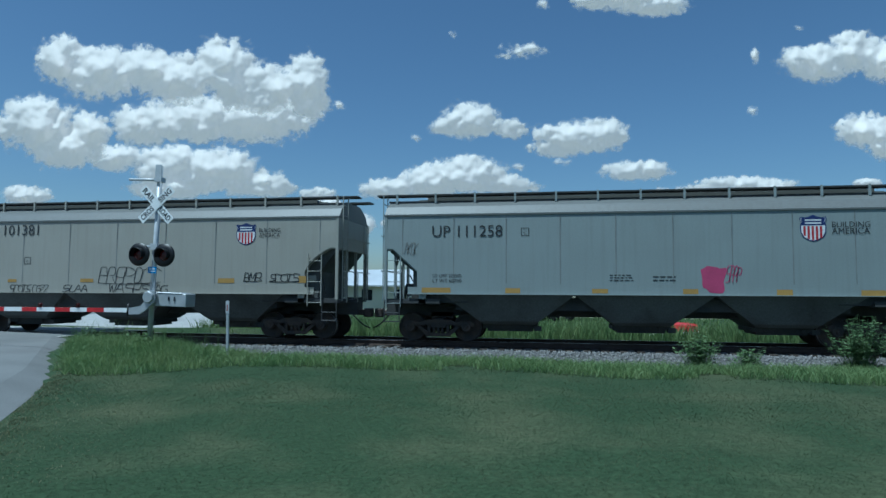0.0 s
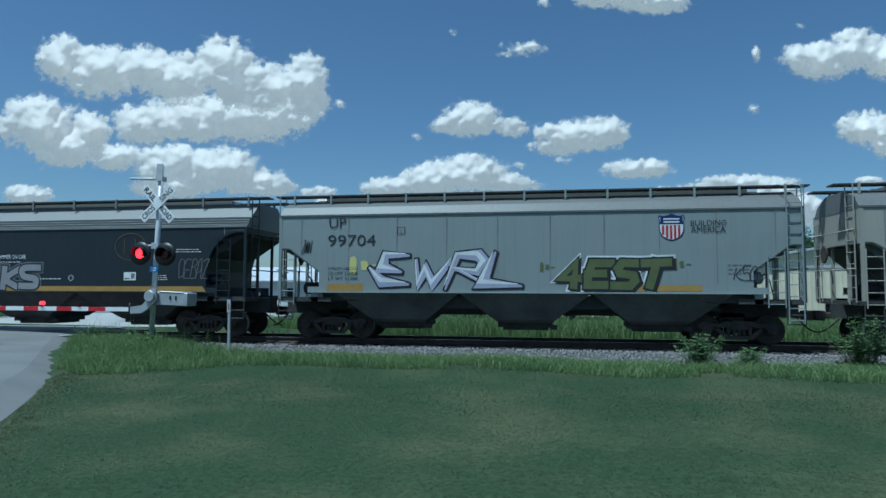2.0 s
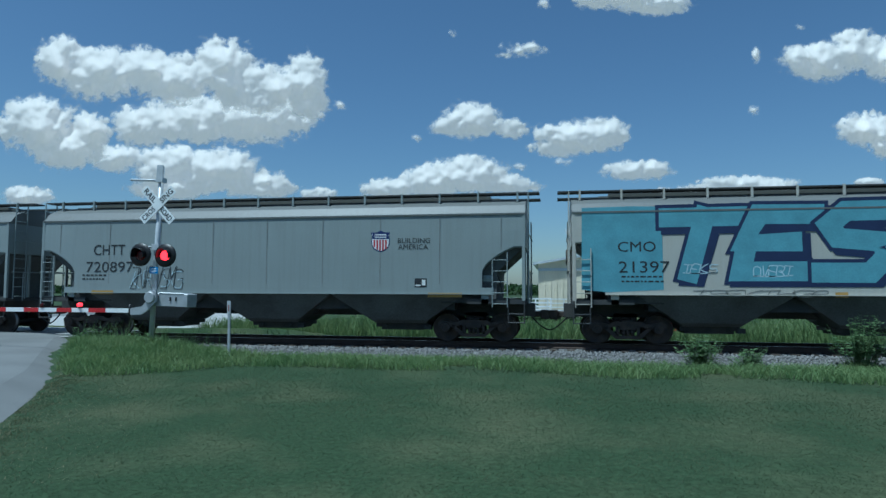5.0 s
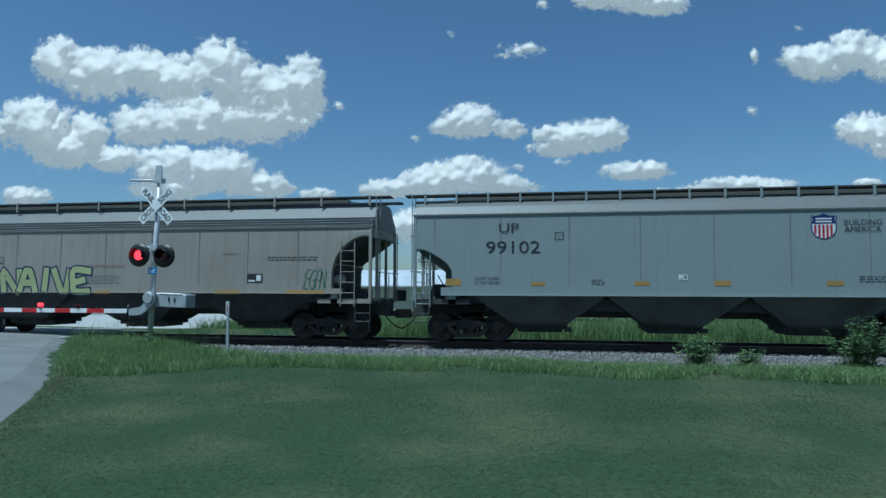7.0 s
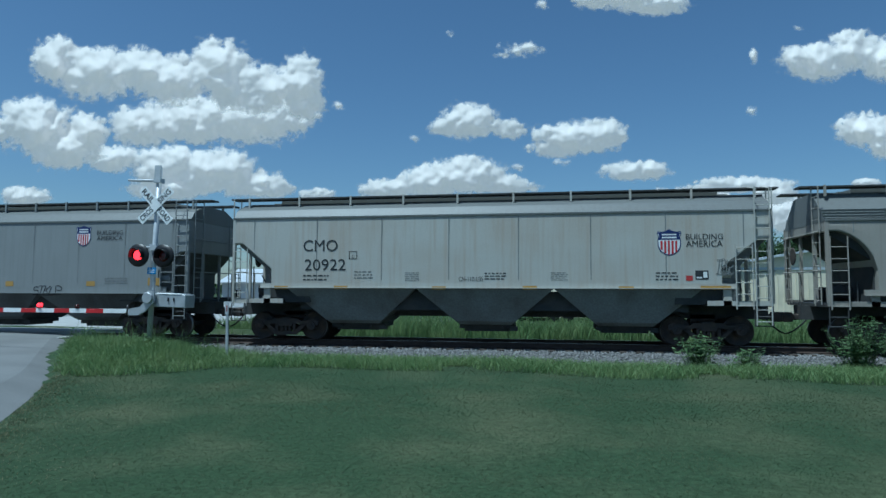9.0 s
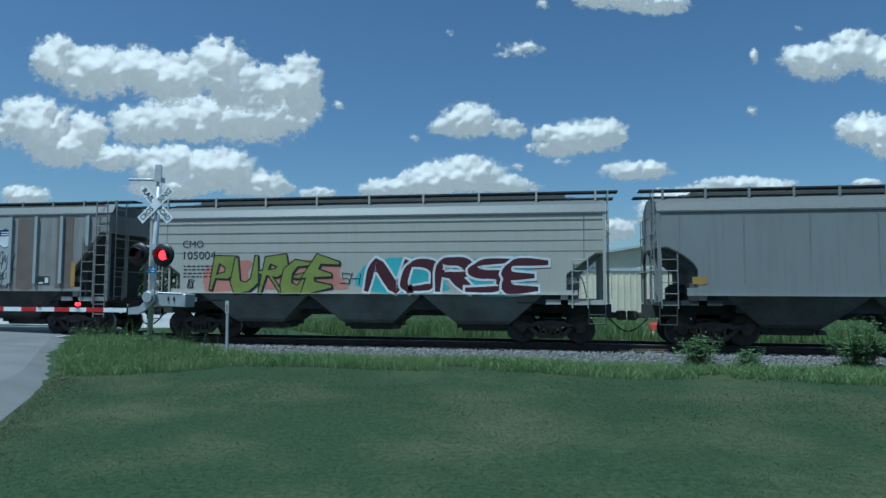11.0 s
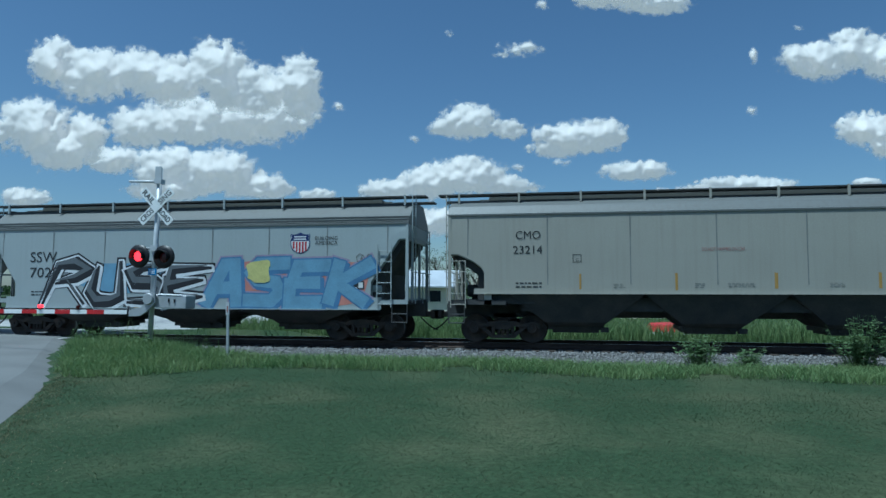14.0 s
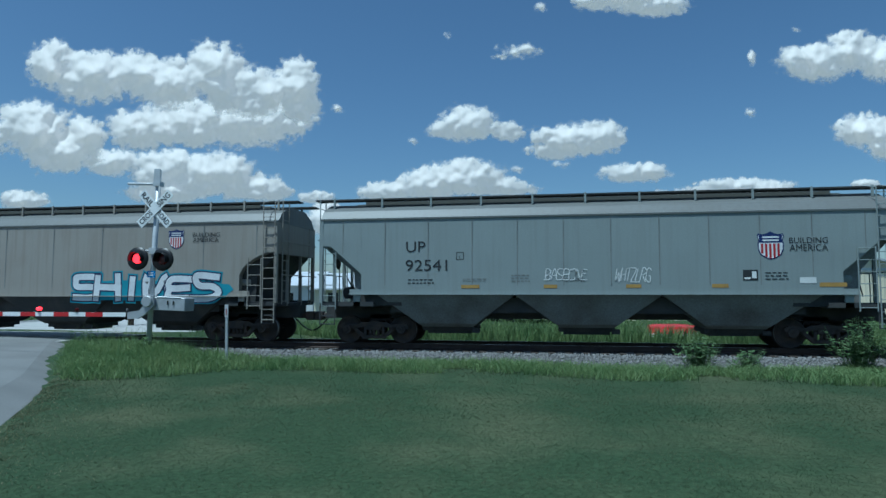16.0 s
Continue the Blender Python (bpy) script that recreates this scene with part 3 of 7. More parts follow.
def build_marker():
    root = new("marker_post")
    root.matrix_world = pose(-8.1, 15.1, -0.3, 0, -0.8, 0)
    tagged(root, "thin grey metal marker post standing in the grass", "marker post")
    bm = bmesh.new()
    prism(bm, [(-0.035, 0), (0.035, 0), (0.035, 1.6), (-0.035, 1.6)], -0.02, 0.02)
    bmesh.ops.bevel(bm, geom=bm.edges[:], offset=0.006, segments=1, affect="EDGES")
    part("post", bm, M_GALV, root)
    bm = bmesh.new()
    box(bm, -0.045, -0.03, 1.3, 0.045, -0.022, 1.62)
    part("plate", bm, M_ALU, root, "pale plate with a worn red mark")
    bm = bmesh.new()
    box(bm, -0.02, -0.034, 1.36, 0.02, -0.031, 1.52)
    part("mark", bm, INK["REDF"], root)


build_marker()


# ---- behind the track ----
def build_shed(name, outline, y0, y1, wall, label, base=-0.3):
    """A ribbed sheet-metal building: the outline of its gable, eave to eave, and its depth."""
    root = new(name)
    tagged(root, label, "shed")
    (x0, e0), (xm, top), (x1, e1) = outline
    bm = bmesh.new()
    prism(bm, [(x0, base), (x1, base), (x1, e1), (xm, top), (x0, e0)], y0, y1)
    part("wall", bm, wall, root)
    for (ax, az), (bx, bz) in (((x0 - 0.35, e0 - 0.08), (xm, top + 0.03)), ((xm, top + 0.03), (x1 + 0.35, e1 - 0.08))):
        bm = bmesh.new()
        prism(bm, [(ax, az), (bx, bz), (bx, bz + 0.16), (ax, az + 0.16)], y0 - 0.35, y1 + 0.3)
        part("roof", bm, M_ROOFM, root, "pale metal roof")
    n = int((x1 - x0) / 0.42)
    low = min(e0, e1)
    for i in range(1, n):
        x = x0 + (x1 - x0) * i / n
        bm = bmesh.new()
        box(bm, x - 0.035, y0 - 0.035, base, x + 0.035, y0 - 0.002, low - 0.3)
        part("wall_rib", bm, wall, root)
    bm = bmesh.new()
    box(bm, x0, y0 - 0.07, low - 0.3, x1, y0 - 0.037, low - 0.12)
    part("trim", bm, M_ROOFM, root, "pale grey trim band")
    return root


def build_long(name, x0, x1, y0, y1, eave, ridge, wall, label, base=-0.3):
    """A long low building with its eave towards the track."""
    root = new(name)
    tagged(root, label, "building")
    ym = (y0 + y1) / 2
    bm = bmesh.new()
    loft(bm, [[(x, y0, base), (x, y1, base), (x, y1, eave), (x, ym, ridge), (x, y0, eave)] for x in (x0, x1)])
    part("wall", bm, wall, root)
    for ya, za, yb, zb in ((y0 - 0.5, eave - 0.1, ym, ridge + 0.03), (ym, ridge + 0.03, y1 + 0.5, eave - 0.1)):
        bm = bmesh.new()
        loft(bm, [[(x, ya, za), (x, yb, zb), (x, yb, zb + 0.12), (x, ya, za + 0.12)] for x in (x0 - 0.3, x1 + 0.3)])
        part("roof", bm, M_ROOFM, root, "pale metal roof")
    k = 0
    x = x0 + 1.2
    while x < x1 - 1.4:
        bm = bmesh.new()
        box(bm, x, y0 - 0.03, 0.75, x + 0.9, y0 - 0.004, 1.65)
        w = part("window", bm, M_GLASS, root)
        x += 2.9
    return root


build_shed("storage_shed", [(-1.2, 3.5), (7.4, 4.83), (11.1, 3.3)], 46.0, 60.0, M_SHED, "cream ribbed metal storage shed with pale gabled roof")
build_shed("storage_shed", [(13.6, 3.7), (20.0, 4.76), (25.6, 3.56)], 52.0, 66.0, M_SHED, "second cream metal shed with pale roof")
build_long("long_building", -20.0, -8.2, 52.0, 60.0, 2.0, 3.3, M_SHED, "long low cream building with pale metal roof")
build_long("long_building", -34.0, -24.0, 62.0, 70.0, 2.4, 3.8, M_SHEDW, "white metal building beyond the road")


def tree(name, x, y, h, r, seed, n, label, bare=False, trunk=0.25):
    rng = np.random.default_rng(seed)
    root = new(name)
    root.location = (x, y, -0.3)
    tagged(root, label, "tree")
    bm = bmesh.new()
    tube(bm, (0, 0, 0), (0.1, 0, h * 0.4), trunk, trunk * 0.6, 8)
    tips = []

    def grow(p, d, length, rad, depth):
        q = p + d * length
        tube(bm, p, q, rad, rad * 0.55, 5)
        if depth == 0:
            tips.append(q)
            return
        for k in range(3 if depth > 1 else 3):
            e = (d + Vector(rng.uniform(-0.8, 0.8, 3).tolist()) + Vector((0, 0, 0.1))).normalized()
            grow(p.lerp(q, rng.uniform(0.6, 1.0)), e, length * rng.uniform(0.55, 0.8), rad * 0.55, depth - 1)
        tips.append(q)
    for k in range(6):
        a = k * math.tau / 6 + rng.uniform(-0.4, 0.4)
        d = Vector((math.cos(a) * 0.7, math.sin(a) * 0.7, rng.uniform(0.4, 1.1))).normalized()
        grow(Vector((0.1, 0, h * rng.uniform(0.25, 0.42))), d, r * 0.62, trunk * 0.4, 3)
    part("trunk", bm, M_BARK, root)
    verts, faces = [], []
    for i in range(n):
        t = tips[rng.integers(len(tips))]
        c = t + Vector((rng.normal(0, 1, 3) * (0.28 if bare else 0.42) * r * 0.4).tolist())
        s = rng.uniform(0.06, 0.16) * (0.8 if bare else 1.4)
        u = Vector(rng.normal(0, 1, 3).tolist()).normalized()
        v = u.orthogonal().normalized()
        k = len(verts)
        verts += [tuple(c - u * s), tuple(c + v * s * 0.6), tuple(c + u * s), tuple(c - v * s * 0.6)]
        faces.append((k, k + 1, k + 2, k + 3))
    part("crown", soup("crown", verts, faces, M_TREE), None, root)
    return root


tree("tree", 13.4, 68.0, 7.4, 3.6, 31, 9000, "dark green leafy tree behind the cream shed")
tree("tree", 22.3, 72.0, 8.4, 3.6, 32, 9000, "dark green leafy tree behind the cream shed")
tree("tree", 26.5, 75.0, 8.2, 3.4, 33, 4500, "dark green leafy tree far behind the track")
tree("tree", -12.6, 72.0, 6.6, 3.4, 34, 700, "thin sparse-leaved tree behind the long building", True)
tree("tree", -8.6, 70.0, 6.2, 3.0, 35, 600, "thin sparse-leaved tree behind the long building", True)
tree("tree", -37.0, 56.0, 5.4, 3.0, 36, 4200, "dark green tree beyond the road")
tree("tree", -45.0, 60.0, 6.0, 3.2, 37, 4200, "dark green tree beyond the road")
tree("tree", -21.8, 21.5 + 9.0, 8.3, 3.0, 38, 60, "bare twiggy tree at the edge of view", True, 0.16)
tree("tree", 40.0, 64.0, 6.4, 3.3, 39, 4200, "dark green leafy tree far behind the track")


def build_bushes():
    """A low wood on the horizon."""
    rng = np.random.default_rng(50)
    verts, faces = [], []
    for i in range(26000):
        x = rng.uniform(-330, 330)
        y = 260 + rng.normal(0, 8)
        top = 3.4 + 2.0 * noise.noise((x * 0.03, 0, 2)) + 1.2 * noise.noise((x * 0.15, 3, 2))
        c = Vector((x, y, -0.3 + max(0.3, top) * rng.uniform(0, 1) ** 0.7))
        u = Vector(rng.normal(0, 1, 3).tolist()).normalized()
        v = u.orthogonal().normalized()
        s = rng.uniform(0.4, 1.1)
        k = len(verts)
        verts += [tuple(c - u * s), tuple(c + v * s * 0.7), tuple(c + u * s), tuple(c - v * s * 0.7)]
        faces.append((k, k + 1, k + 2, k + 3))
    ob = part("far_trees", soup("far_trees", verts, faces, M_TREE))
    tagged(ob, "low dark tree line along the horizon", "trees", kind="stuff")


build_bushes()


def build_trailer(x, y, label):
    """A low flat trailer with open rails."""
    root = new("flat_trailer")
    root.matrix_world = pose(x, y, -0.3, 0, 0, 3)
    tagged(root, label, "trailer")
    bm = bmesh.new()
    box(bm, -3.0, -1.1, 0.55, 3.0, 1.1, 0.68)
    part("deck", bm, M_GALV, root)
    for z in (0.85, 1.1, 1.35):
        bm = bmesh.new()
        box(bm, -3.0, -1.13, z, 3.0, -1.08, z + 0.07)
        part("rail", bm, M_SIGNW, root)
    for i in range(7):
        bm = bmesh.new()
        box(bm, -3.0 + i, -1.12, 0.6, -2.93 + i, -1.05, 1.42)
        part("post", bm, M_SIGNW, root)
    for x2 in (-0.5, 0.4):
        bm = bmesh.new()
        revolve(bm, [(0.2, -1.2), (0.34, -1.2), (0.36, -1.16), (0.36, -1.0), (0.2, -0.98)], 20, "y", (x2, 0, 0.36))
        part("wheel", bm, M_BLACK, root)


build_trailer(0.4, 41.5, "low pale metal trailer with open side rails in the grass")
build_trailer(-3.4, 43.5, "low pale metal trailer parked in the field")


def build_boat():
    """A low hull lying bottom up in the grass."""
    root = new("upturned_boat")
    root.matrix_world = pose(4.9, 28.6, -0.3, 0, 0, 8)
    tagged(root, "small red and white boat lying upturned in the grass", "boat")
    bm = bmesh.new()
    secs = []
    for x, k in ((-0.95, 0.75), (-0.5, 0.98), (0.2, 1.0), (0.7, 0.75), (1.05, 0.12)):
        secs.append([(x, -0.55 * k, 0.22), (x, 0.55 * k, 0.22), (x, 0.42 * k, 0.42 + 0.08 * k), (x, 0, 0.5 + 0.1 * k), (x, -0.42 * k, 0.42 + 0.08 * k)])
    loft(bm, secs)
    part("hull", bm, M_VRED, root, "faded red hull")
    bm = bmesh.new()
    secs = []
    for x, k in ((-0.98, 0.77), (-0.5, 1.0), (0.2, 1.03), (0.7, 0.78), (1.1, 0.14)):
        secs.append([(x, -0.58 * k, 0.0), (x, 0.58 * k, 0.0), (x, 0.56 * k, 0.22), (x, -0.56 * k, 0.22)])
    loft(bm, secs)
    part("gunwale", bm, M_SIGNW, root, "white side band")


build_boat()


# ---- clouds ----
def cloud_material():
    """Bright vapour, torn and thin where its cover is low."""
    m = bpy.data.materials.new("cloud")
    m.use_nodes = True
    nt = m.node_tree
    nt.nodes.remove(nt.nodes["Principled BSDF"])
    d = nt.nodes.new("ShaderNodeBsdfDiffuse")
    d.inputs[0].default_value = (0.68, 0.63, 0.58, 1)
    t = nt.nodes.new("ShaderNodeBsdfTranslucent")
    t.inputs[0].default_value = (0.68, 0.63, 0.58, 1)
    mx = nt.nodes.new("ShaderNodeMixShader")
    mx.inputs[0].default_value = 0.4
    nt.links.new(d.outputs[0], mx.inputs[1])
    nt.links.new(t.outputs[0], mx.inputs[2])
    # even glow stands in for light scattered inside the cloud, lifting its shaded base
    e = nt.nodes.new("ShaderNodeEmission")
    e.inputs[0].default_value = (1.0, 0.92, 0.87, 1)
    e.inputs[1].default_value = 0.27
    add = nt.nodes.new("ShaderNodeAddShader")
    nt.links.new(mx.outputs[0], add.inputs[0])
    nt.links.new(e.outputs[0], add.inputs[1])
    att = nt.nodes.new("ShaderNodeAttribute")
    att.attribute_name = "cover"
    uv = nt.nodes.new("ShaderNodeAttribute")
    uv.attribute_name = "spot"
    n = nt.nodes.new("ShaderNodeTexNoise")
    n.inputs["Scale"].default_value, n.inputs["Detail"].default_value, n.inputs["Roughness"].default_value = 0.07, 8, 0.55
    nt.links.new(uv.outputs["Vector"], n.inputs["Vector"])
    sub = nt.nodes.new("ShaderNodeMath")
    sub.operation = "MULTIPLY_ADD"
    sub.inputs[1].default_value, sub.inputs[2].default_value = 1.5, -0.75
    nt.links.new(n.outputs["Fac"], sub.inputs[0])
    sm = nt.nodes.new("ShaderNodeMath")
    sm.operation = "ADD"
    nt.links.new(att.outputs["Fac"], sm.inputs[0])
    nt.links.new(sub.outputs[0], sm.inputs[1])
    r = nt.nodes.new("ShaderNodeMapRange")
    r.interpolation_type = "SMOOTHSTEP"
    r.inputs["From Min"].default_value, r.inputs["From Max"].default_value = 0.02, 0.62
    nt.links.new(sm.outputs[0], r.inputs["Value"])
    tp = nt.nodes.new("ShaderNodeBsdfTransparent")
    mt = nt.nodes.new("ShaderNodeMixShader")
    nt.links.new(r.outputs["Result"], mt.inputs[0])
    nt.links.new(tp.outputs[0], mt.inputs[1])
    nt.links.new(add.outputs[0], mt.inputs[2])
    nt.links.new(mt.outputs[0], nt.nodes["Material Output"].inputs["Surface"])
    return m


M_CLOUD = cloud_material()
CLOUDS = []


def sky_point(px, py, dist):
    """A far point by its bearing: px to the right and py up from the resting view's centre, as shares of the focal length."""
    a, p = radians(9.79), radians(3.73)
    f = Vector((-math.sin(a) * math.cos(p), math.cos(a) * math.cos(p), math.sin(p)))
    r = Vector((math.cos(a), math.sin(a), 0))
    u = r.cross(f)
    return EYE + (f + r * px + u * py) * dist


def cloud(label, lobes, dist, seed, drift=(0, 0), wisp=False, flat=0.95):
    """A cumulus: lobes (x, y, half width, half height) packed with round billows, whose front makes one soft shell."""
    rng = np.random.default_rng(seed)
    lobes = [(l[0], l[1], l[2] * 1.03, l[3] * 1.05) for l in lobes]
    cx = sum(l[0] for l in lobes) / len(lobes)
    cy = sum(l[1] for l in lobes) / len(lobes)
    at = sky_point((cx - 784) / FOCAL, (441 - cy) / FOCAL, dist)
    a = radians(9.79)
    r, u = Vector((math.cos(a), math.sin(a), 0)), Vector((0, 0, 1))
    k = dist / FOCAL
    x0, x1 = min(l[0] - l[2] for l in lobes) - 14, max(l[0] + l[2] for l in lobes) + 14
    y0, y1 = min(l[1] - l[3] for l in lobes) - 14, max(l[1] + l[3] for l in lobes) + 14
    step = 2.0 if (x1 - x0) > 150 else 1.3
    nx, ny = int((x1 - x0) / step) + 1, int((y1 - y0) / step) + 1
    gx, gy = np.meshgrid(np.linspace(x0, x1, nx), np.linspace(y0, y1, ny))
    # uneven outline
    ph = seed * 7.3
    wob = np.array([noise.fractal((x * 0.028 + ph, y * 0.028, 0.0), 0.9, 2.1, 4) for x, y in zip(gx.ravel(), gy.ravel())]).reshape(gx.shape)
    fine = np.array([noise.fractal((x * 0.11 + ph, y * 0.11, 5.0), 0.8, 2.1, 3) for x, y in zip(gx.ravel(), gy.ravel())]).reshape(gx.shape)
    cover = np.full(gx.shape, -1.0)
    front = np.zeros(gx.shape)
    for lx, ly, hw, hh in lobes:
        dx, dy = (gx - lx) / hw, (gy - ly) / (hh * np.where(gy > ly, flat, 1.0))
        c = 1 - np.sqrt(dx * dx + dy * dy)
        cover = np.maximum(cover, c)
        front += (np.clip(c, 0, 1) ** 0.8 * hh * 0.7) ** 4
        if wisp:
            continue
        for i in range(int(8 + hw * hh / 160)):
            b, q = rng.uniform(0, math.tau), rng.uniform(0, 1) ** 0.45
            s = (0.2 + 0.28 * (1 - q)) * min(hw, hh * 1.3) * rng.uniform(0.7, 1.25)
            ox, oy = lx + math.cos(b) * q * (hw - s * 0.6), ly + math.sin(b) * q * (hh - s * 0.5) * (1 if math.sin(b) < 0 else flat)
            d2 = ((gx - ox) ** 2 + (gy - oy) ** 2) / (s * s)
            lift = max(0.0, 1 - q) ** 0.6 * hh * 0.7
            front += (np.clip(1 - d2, 0, 1) * (lift * 0.8 + s * 0.5)) ** 4
            if oy < ly + hh * 0.3:
                cover = np.maximum(cover, 0.55 * (1 - np.sqrt(d2)))
    front = front ** 0.25
    front += (wob * 9 + fine * 4.5) * np.clip(front / 12, 0, 1)
    for q in range(5):
        front[1:-1, 1:-1] = (front[1:-1, 1:-1] * 2 + front[:-2, 1:-1] + front[2:, 1:-1] + front[1:-1, :-2] + front[1:-1, 2:]) / 6
    cover = cover * (0.75 if wisp else 1.6) + wob * 0.25 + (-0.08 if wisp else 0.16)
    # depth runs along the line of sight
    pitch = radians(3.73)
    way = Vector((-math.sin(a) * math.cos(pitch), math.cos(a) * math.cos(pitch), math.sin(pitch)))
    lift = r.cross(way)
    rays = np.array(way) + np.outer((gx.ravel() - 784) / FOCAL, r) + np.outer((441 - gy.ravel()) / FOCAL, lift)
    pos = rays * (dist - front.ravel() * k)[:, None] + np.array(EYE - at)
    idx = np.arange(nx * ny).reshape(ny, nx)
    quads = np.stack([idx[1:, :-1], idx[1:, 1:], idx[:-1, 1:], idx[:-1, :-1]], -1).reshape(-1, 4)
    keep = cover.ravel()[quads].max(1) > -0.55
    quads = quads[keep]
    used, inv = np.unique(quads, return_inverse=True)
    me = soup("cloud", pos[used], inv.reshape(-1, 4), M_CLOUD)
    me.attributes.new("cover", "FLOAT", "POINT").data.foreach_set("value", cover.ravel()[used].astype(np.float32))
    spot = np.stack([gx.ravel()[used] + seed * 100, gy.ravel()[used], np.zeros(len(used))], 1).astype(np.float32)
    me.attributes.new("spot", "FLOAT_VECTOR", "POINT").data.foreach_set("vector", spot.ravel())
    me.polygons.foreach_set("use_smooth", np.ones(len(me.polygons), bool))
    ob = new("cloud", me)
    ob.location = at
    tagged(ob, label, "cloud", "clouds in the sky")
    CLOUDS.append((ob, at, (r * drift[0] + u * -drift[1]) * k))
    return ob


def build_clouds():
    big = "large heaped white cumulus cloud with grey base"
    small = "small white cumulus cloud in the blue sky"
    cloud(big, [(98, 110, 44, 44), (165, 135, 80, 48), (250, 125, 56, 42), (300, 142, 85, 46), (385, 125, 60, 54), (450, 160, 85, 46), (530, 148, 44, 50), (540, 188, 40, 26)], 1500, 1, (-13, 0))
    cloud(big, [(60, 225, 72, 50), (110, 268, 66, 38), (150, 238, 46, 36), (250, 225, 62, 38), (340, 216, 105, 44), (440, 216, 105, 44), (500, 206, 66, 32)], 1800, 2, (-5, 0))
    cloud(big, [(200, 284, 52, 25), (300, 300, 76, 38), (380, 304, 82, 41), (440, 328, 72, 26), (300, 335, 76, 25), (490, 336, 34, 16)], 2400, 3, (-3, 0))
    cloud(small, [(563, 345, 34, 12)], 3200, 4)
    cloud(small, [(45, 350, 48, 18)], 3200, 5, (-3, 0))
    cloud(small, [(830, 215, 55, 32), (900, 230, 33, 18), (790, 225, 30, 18)], 1900, 6, (-2, 0))
    cloud(small, [(1020, 245, 80, 30), (1060, 240, 48, 32), (985, 262, 55, 18)], 2000, 7, (-1, 0))
    cloud(small, [(820, 310, 75, 34), (690, 335, 55, 20), (760, 325, 60, 30), (890, 328, 60, 18)], 2600, 8, (-1, 0))
    cloud(small, [(1120, 303, 58, 18), (1150, 300, 32, 18)], 2700, 9)
    cloud(small, [(915, 90, 42, 16), (935, 84, 28, 12), (890, 97, 24, 9)], 1300, 10, (-4, -4), True)
    cloud(small, [(797, 63, 12, 10)], 1300, 11, (-6, -4), True)
    cloud(big, [(1450, 110, 70, 34), (1510, 90, 55, 36), (1570, 105, 60, 40), (1420, 100, 45, 22)], 1500, 12, (1, -4))
    cloud(small, [(1530, 230, 55, 32), (1575, 245, 50, 38)], 1900, 13, (2, -2))
    cloud(big, [(1110, -12, 95, 34), (1160, 5, 60, 24), (1050, -5, 45, 24)], 1200, 14, (6, -4))
    cloud(small, [(1320, 325, 95, 14), (1270, 332, 60, 10), (1370, 340, 40, 24)], 3300, 15)
    cloud(small, [(1535, 322, 28, 9)], 3300, 16)
    bank = "low white cumulus cloud near the horizon"
    cloud(bank, [(585, 388, 46, 34), (625, 400, 40, 22)], 4000, 31)
    cloud(bank, [(725, 400, 52, 30), (775, 392, 44, 26)], 4000, 32)
    cloud(bank, [(1050, 412, 52, 24), (1090, 406, 36, 20)], 4000, 33)
    cloud(bank, [(1190, 376, 62, 42), (1240, 362, 55, 36), (1280, 385, 60, 34)], 4000, 34)
    cloud(bank, [(1400, 378, 66, 36), (1470, 388, 58, 28)], 4000, 35)
    cloud("thin wisp of white cloud", [(733, 247, 12, 9)], 1900, 17, (-2, 0), True)
    cloud("thin wisp of white cloud", [(990, 288, 20, 8)], 2500, 18, (0, 0), True)
    cloud("thin wisp of white cloud", [(598, 188, 14, 12)], 1700, 19, (0, 0), True)
    cloud("thin wisp of white cloud", [(1331, 195, 12, 12)], 1700, 20, (0, 0), True)
    cloud("thin wisp of white cloud", [(1332, 98, 8, 18)], 1500, 21, (-1, 0), True)
    cloud("thin wisp of white cloud", [(915, 296, 20, 8)], 2800, 22, (0, 0), True)
    cloud("thin wisp of white cloud", [(1411, 48, 12, 6)], 1500, 23, (0, 0), True)
    cloud("thin wisp of white cloud", [(960, 8, 16, 12)], 1300, 24, (0, 0), True)


build_clouds()


# ---- the train ----
SIDE = 1.6      # half width of a car body


def place_layer(car, name, pts, faces, ink, lift, parent=None, label=""):
    """Paint on the near side of a car: points in x and z, a hair proud of the sheet."""
    y = -SIDE - 0.005 - lift * 0.4
    me = mesh_from(name, [(p[0], y, p[1]) for p in pts], faces, ink if not isinstance(ink, str) else INK[ink])
    return part(name, me, None, parent or car, label)


def ribbon(strokes, width):
    """Flat strokes along polylines in x and z."""
    pts, faces = [], []
    for line in strokes:
        for i, (x, z) in enumerate(line):
            a = line[max(i - 1, 0)]
            b = line[min(i + 1, len(line) - 1)]
            d = Vector((b[0] - a[0], b[1] - a[1]))
            d = Vector((-d.y, d.x)).normalized() * width / 2 if d.length else Vector((0, width / 2))
            k = len(pts)
            pts += [(x + d.x, z + d.y), (x - d.x, z - d.y)]
            if i:
                faces.append((k - 2, k - 1, k + 1, k))
    return pts, faces


def wobble(x0, z0, x1, z1, seed, rough=0.18, n=26):
    """An uneven rounded outline that fills a box."""
    cx, cz, w, h = (x0 + x1) / 2, (z0 + z1) / 2, (x1 - x0) / 2, (z1 - z0) / 2
    pts = []
    for i in range(n):
        a = i * math.tau / n
        c, s = math.cos(a), math.sin(a)
        c, s = math.copysign(abs(c) ** 0.6, c), math.copysign(abs(s) ** 0.6, s)
        k = 1 - rough + rough * 2 * noise.noise((math.cos(a) * 1.5 + seed, math.sin(a) * 1.5, seed))
        pts.append((cx + c * w * k, max(z0, cz + s * h * k)))
    return pts


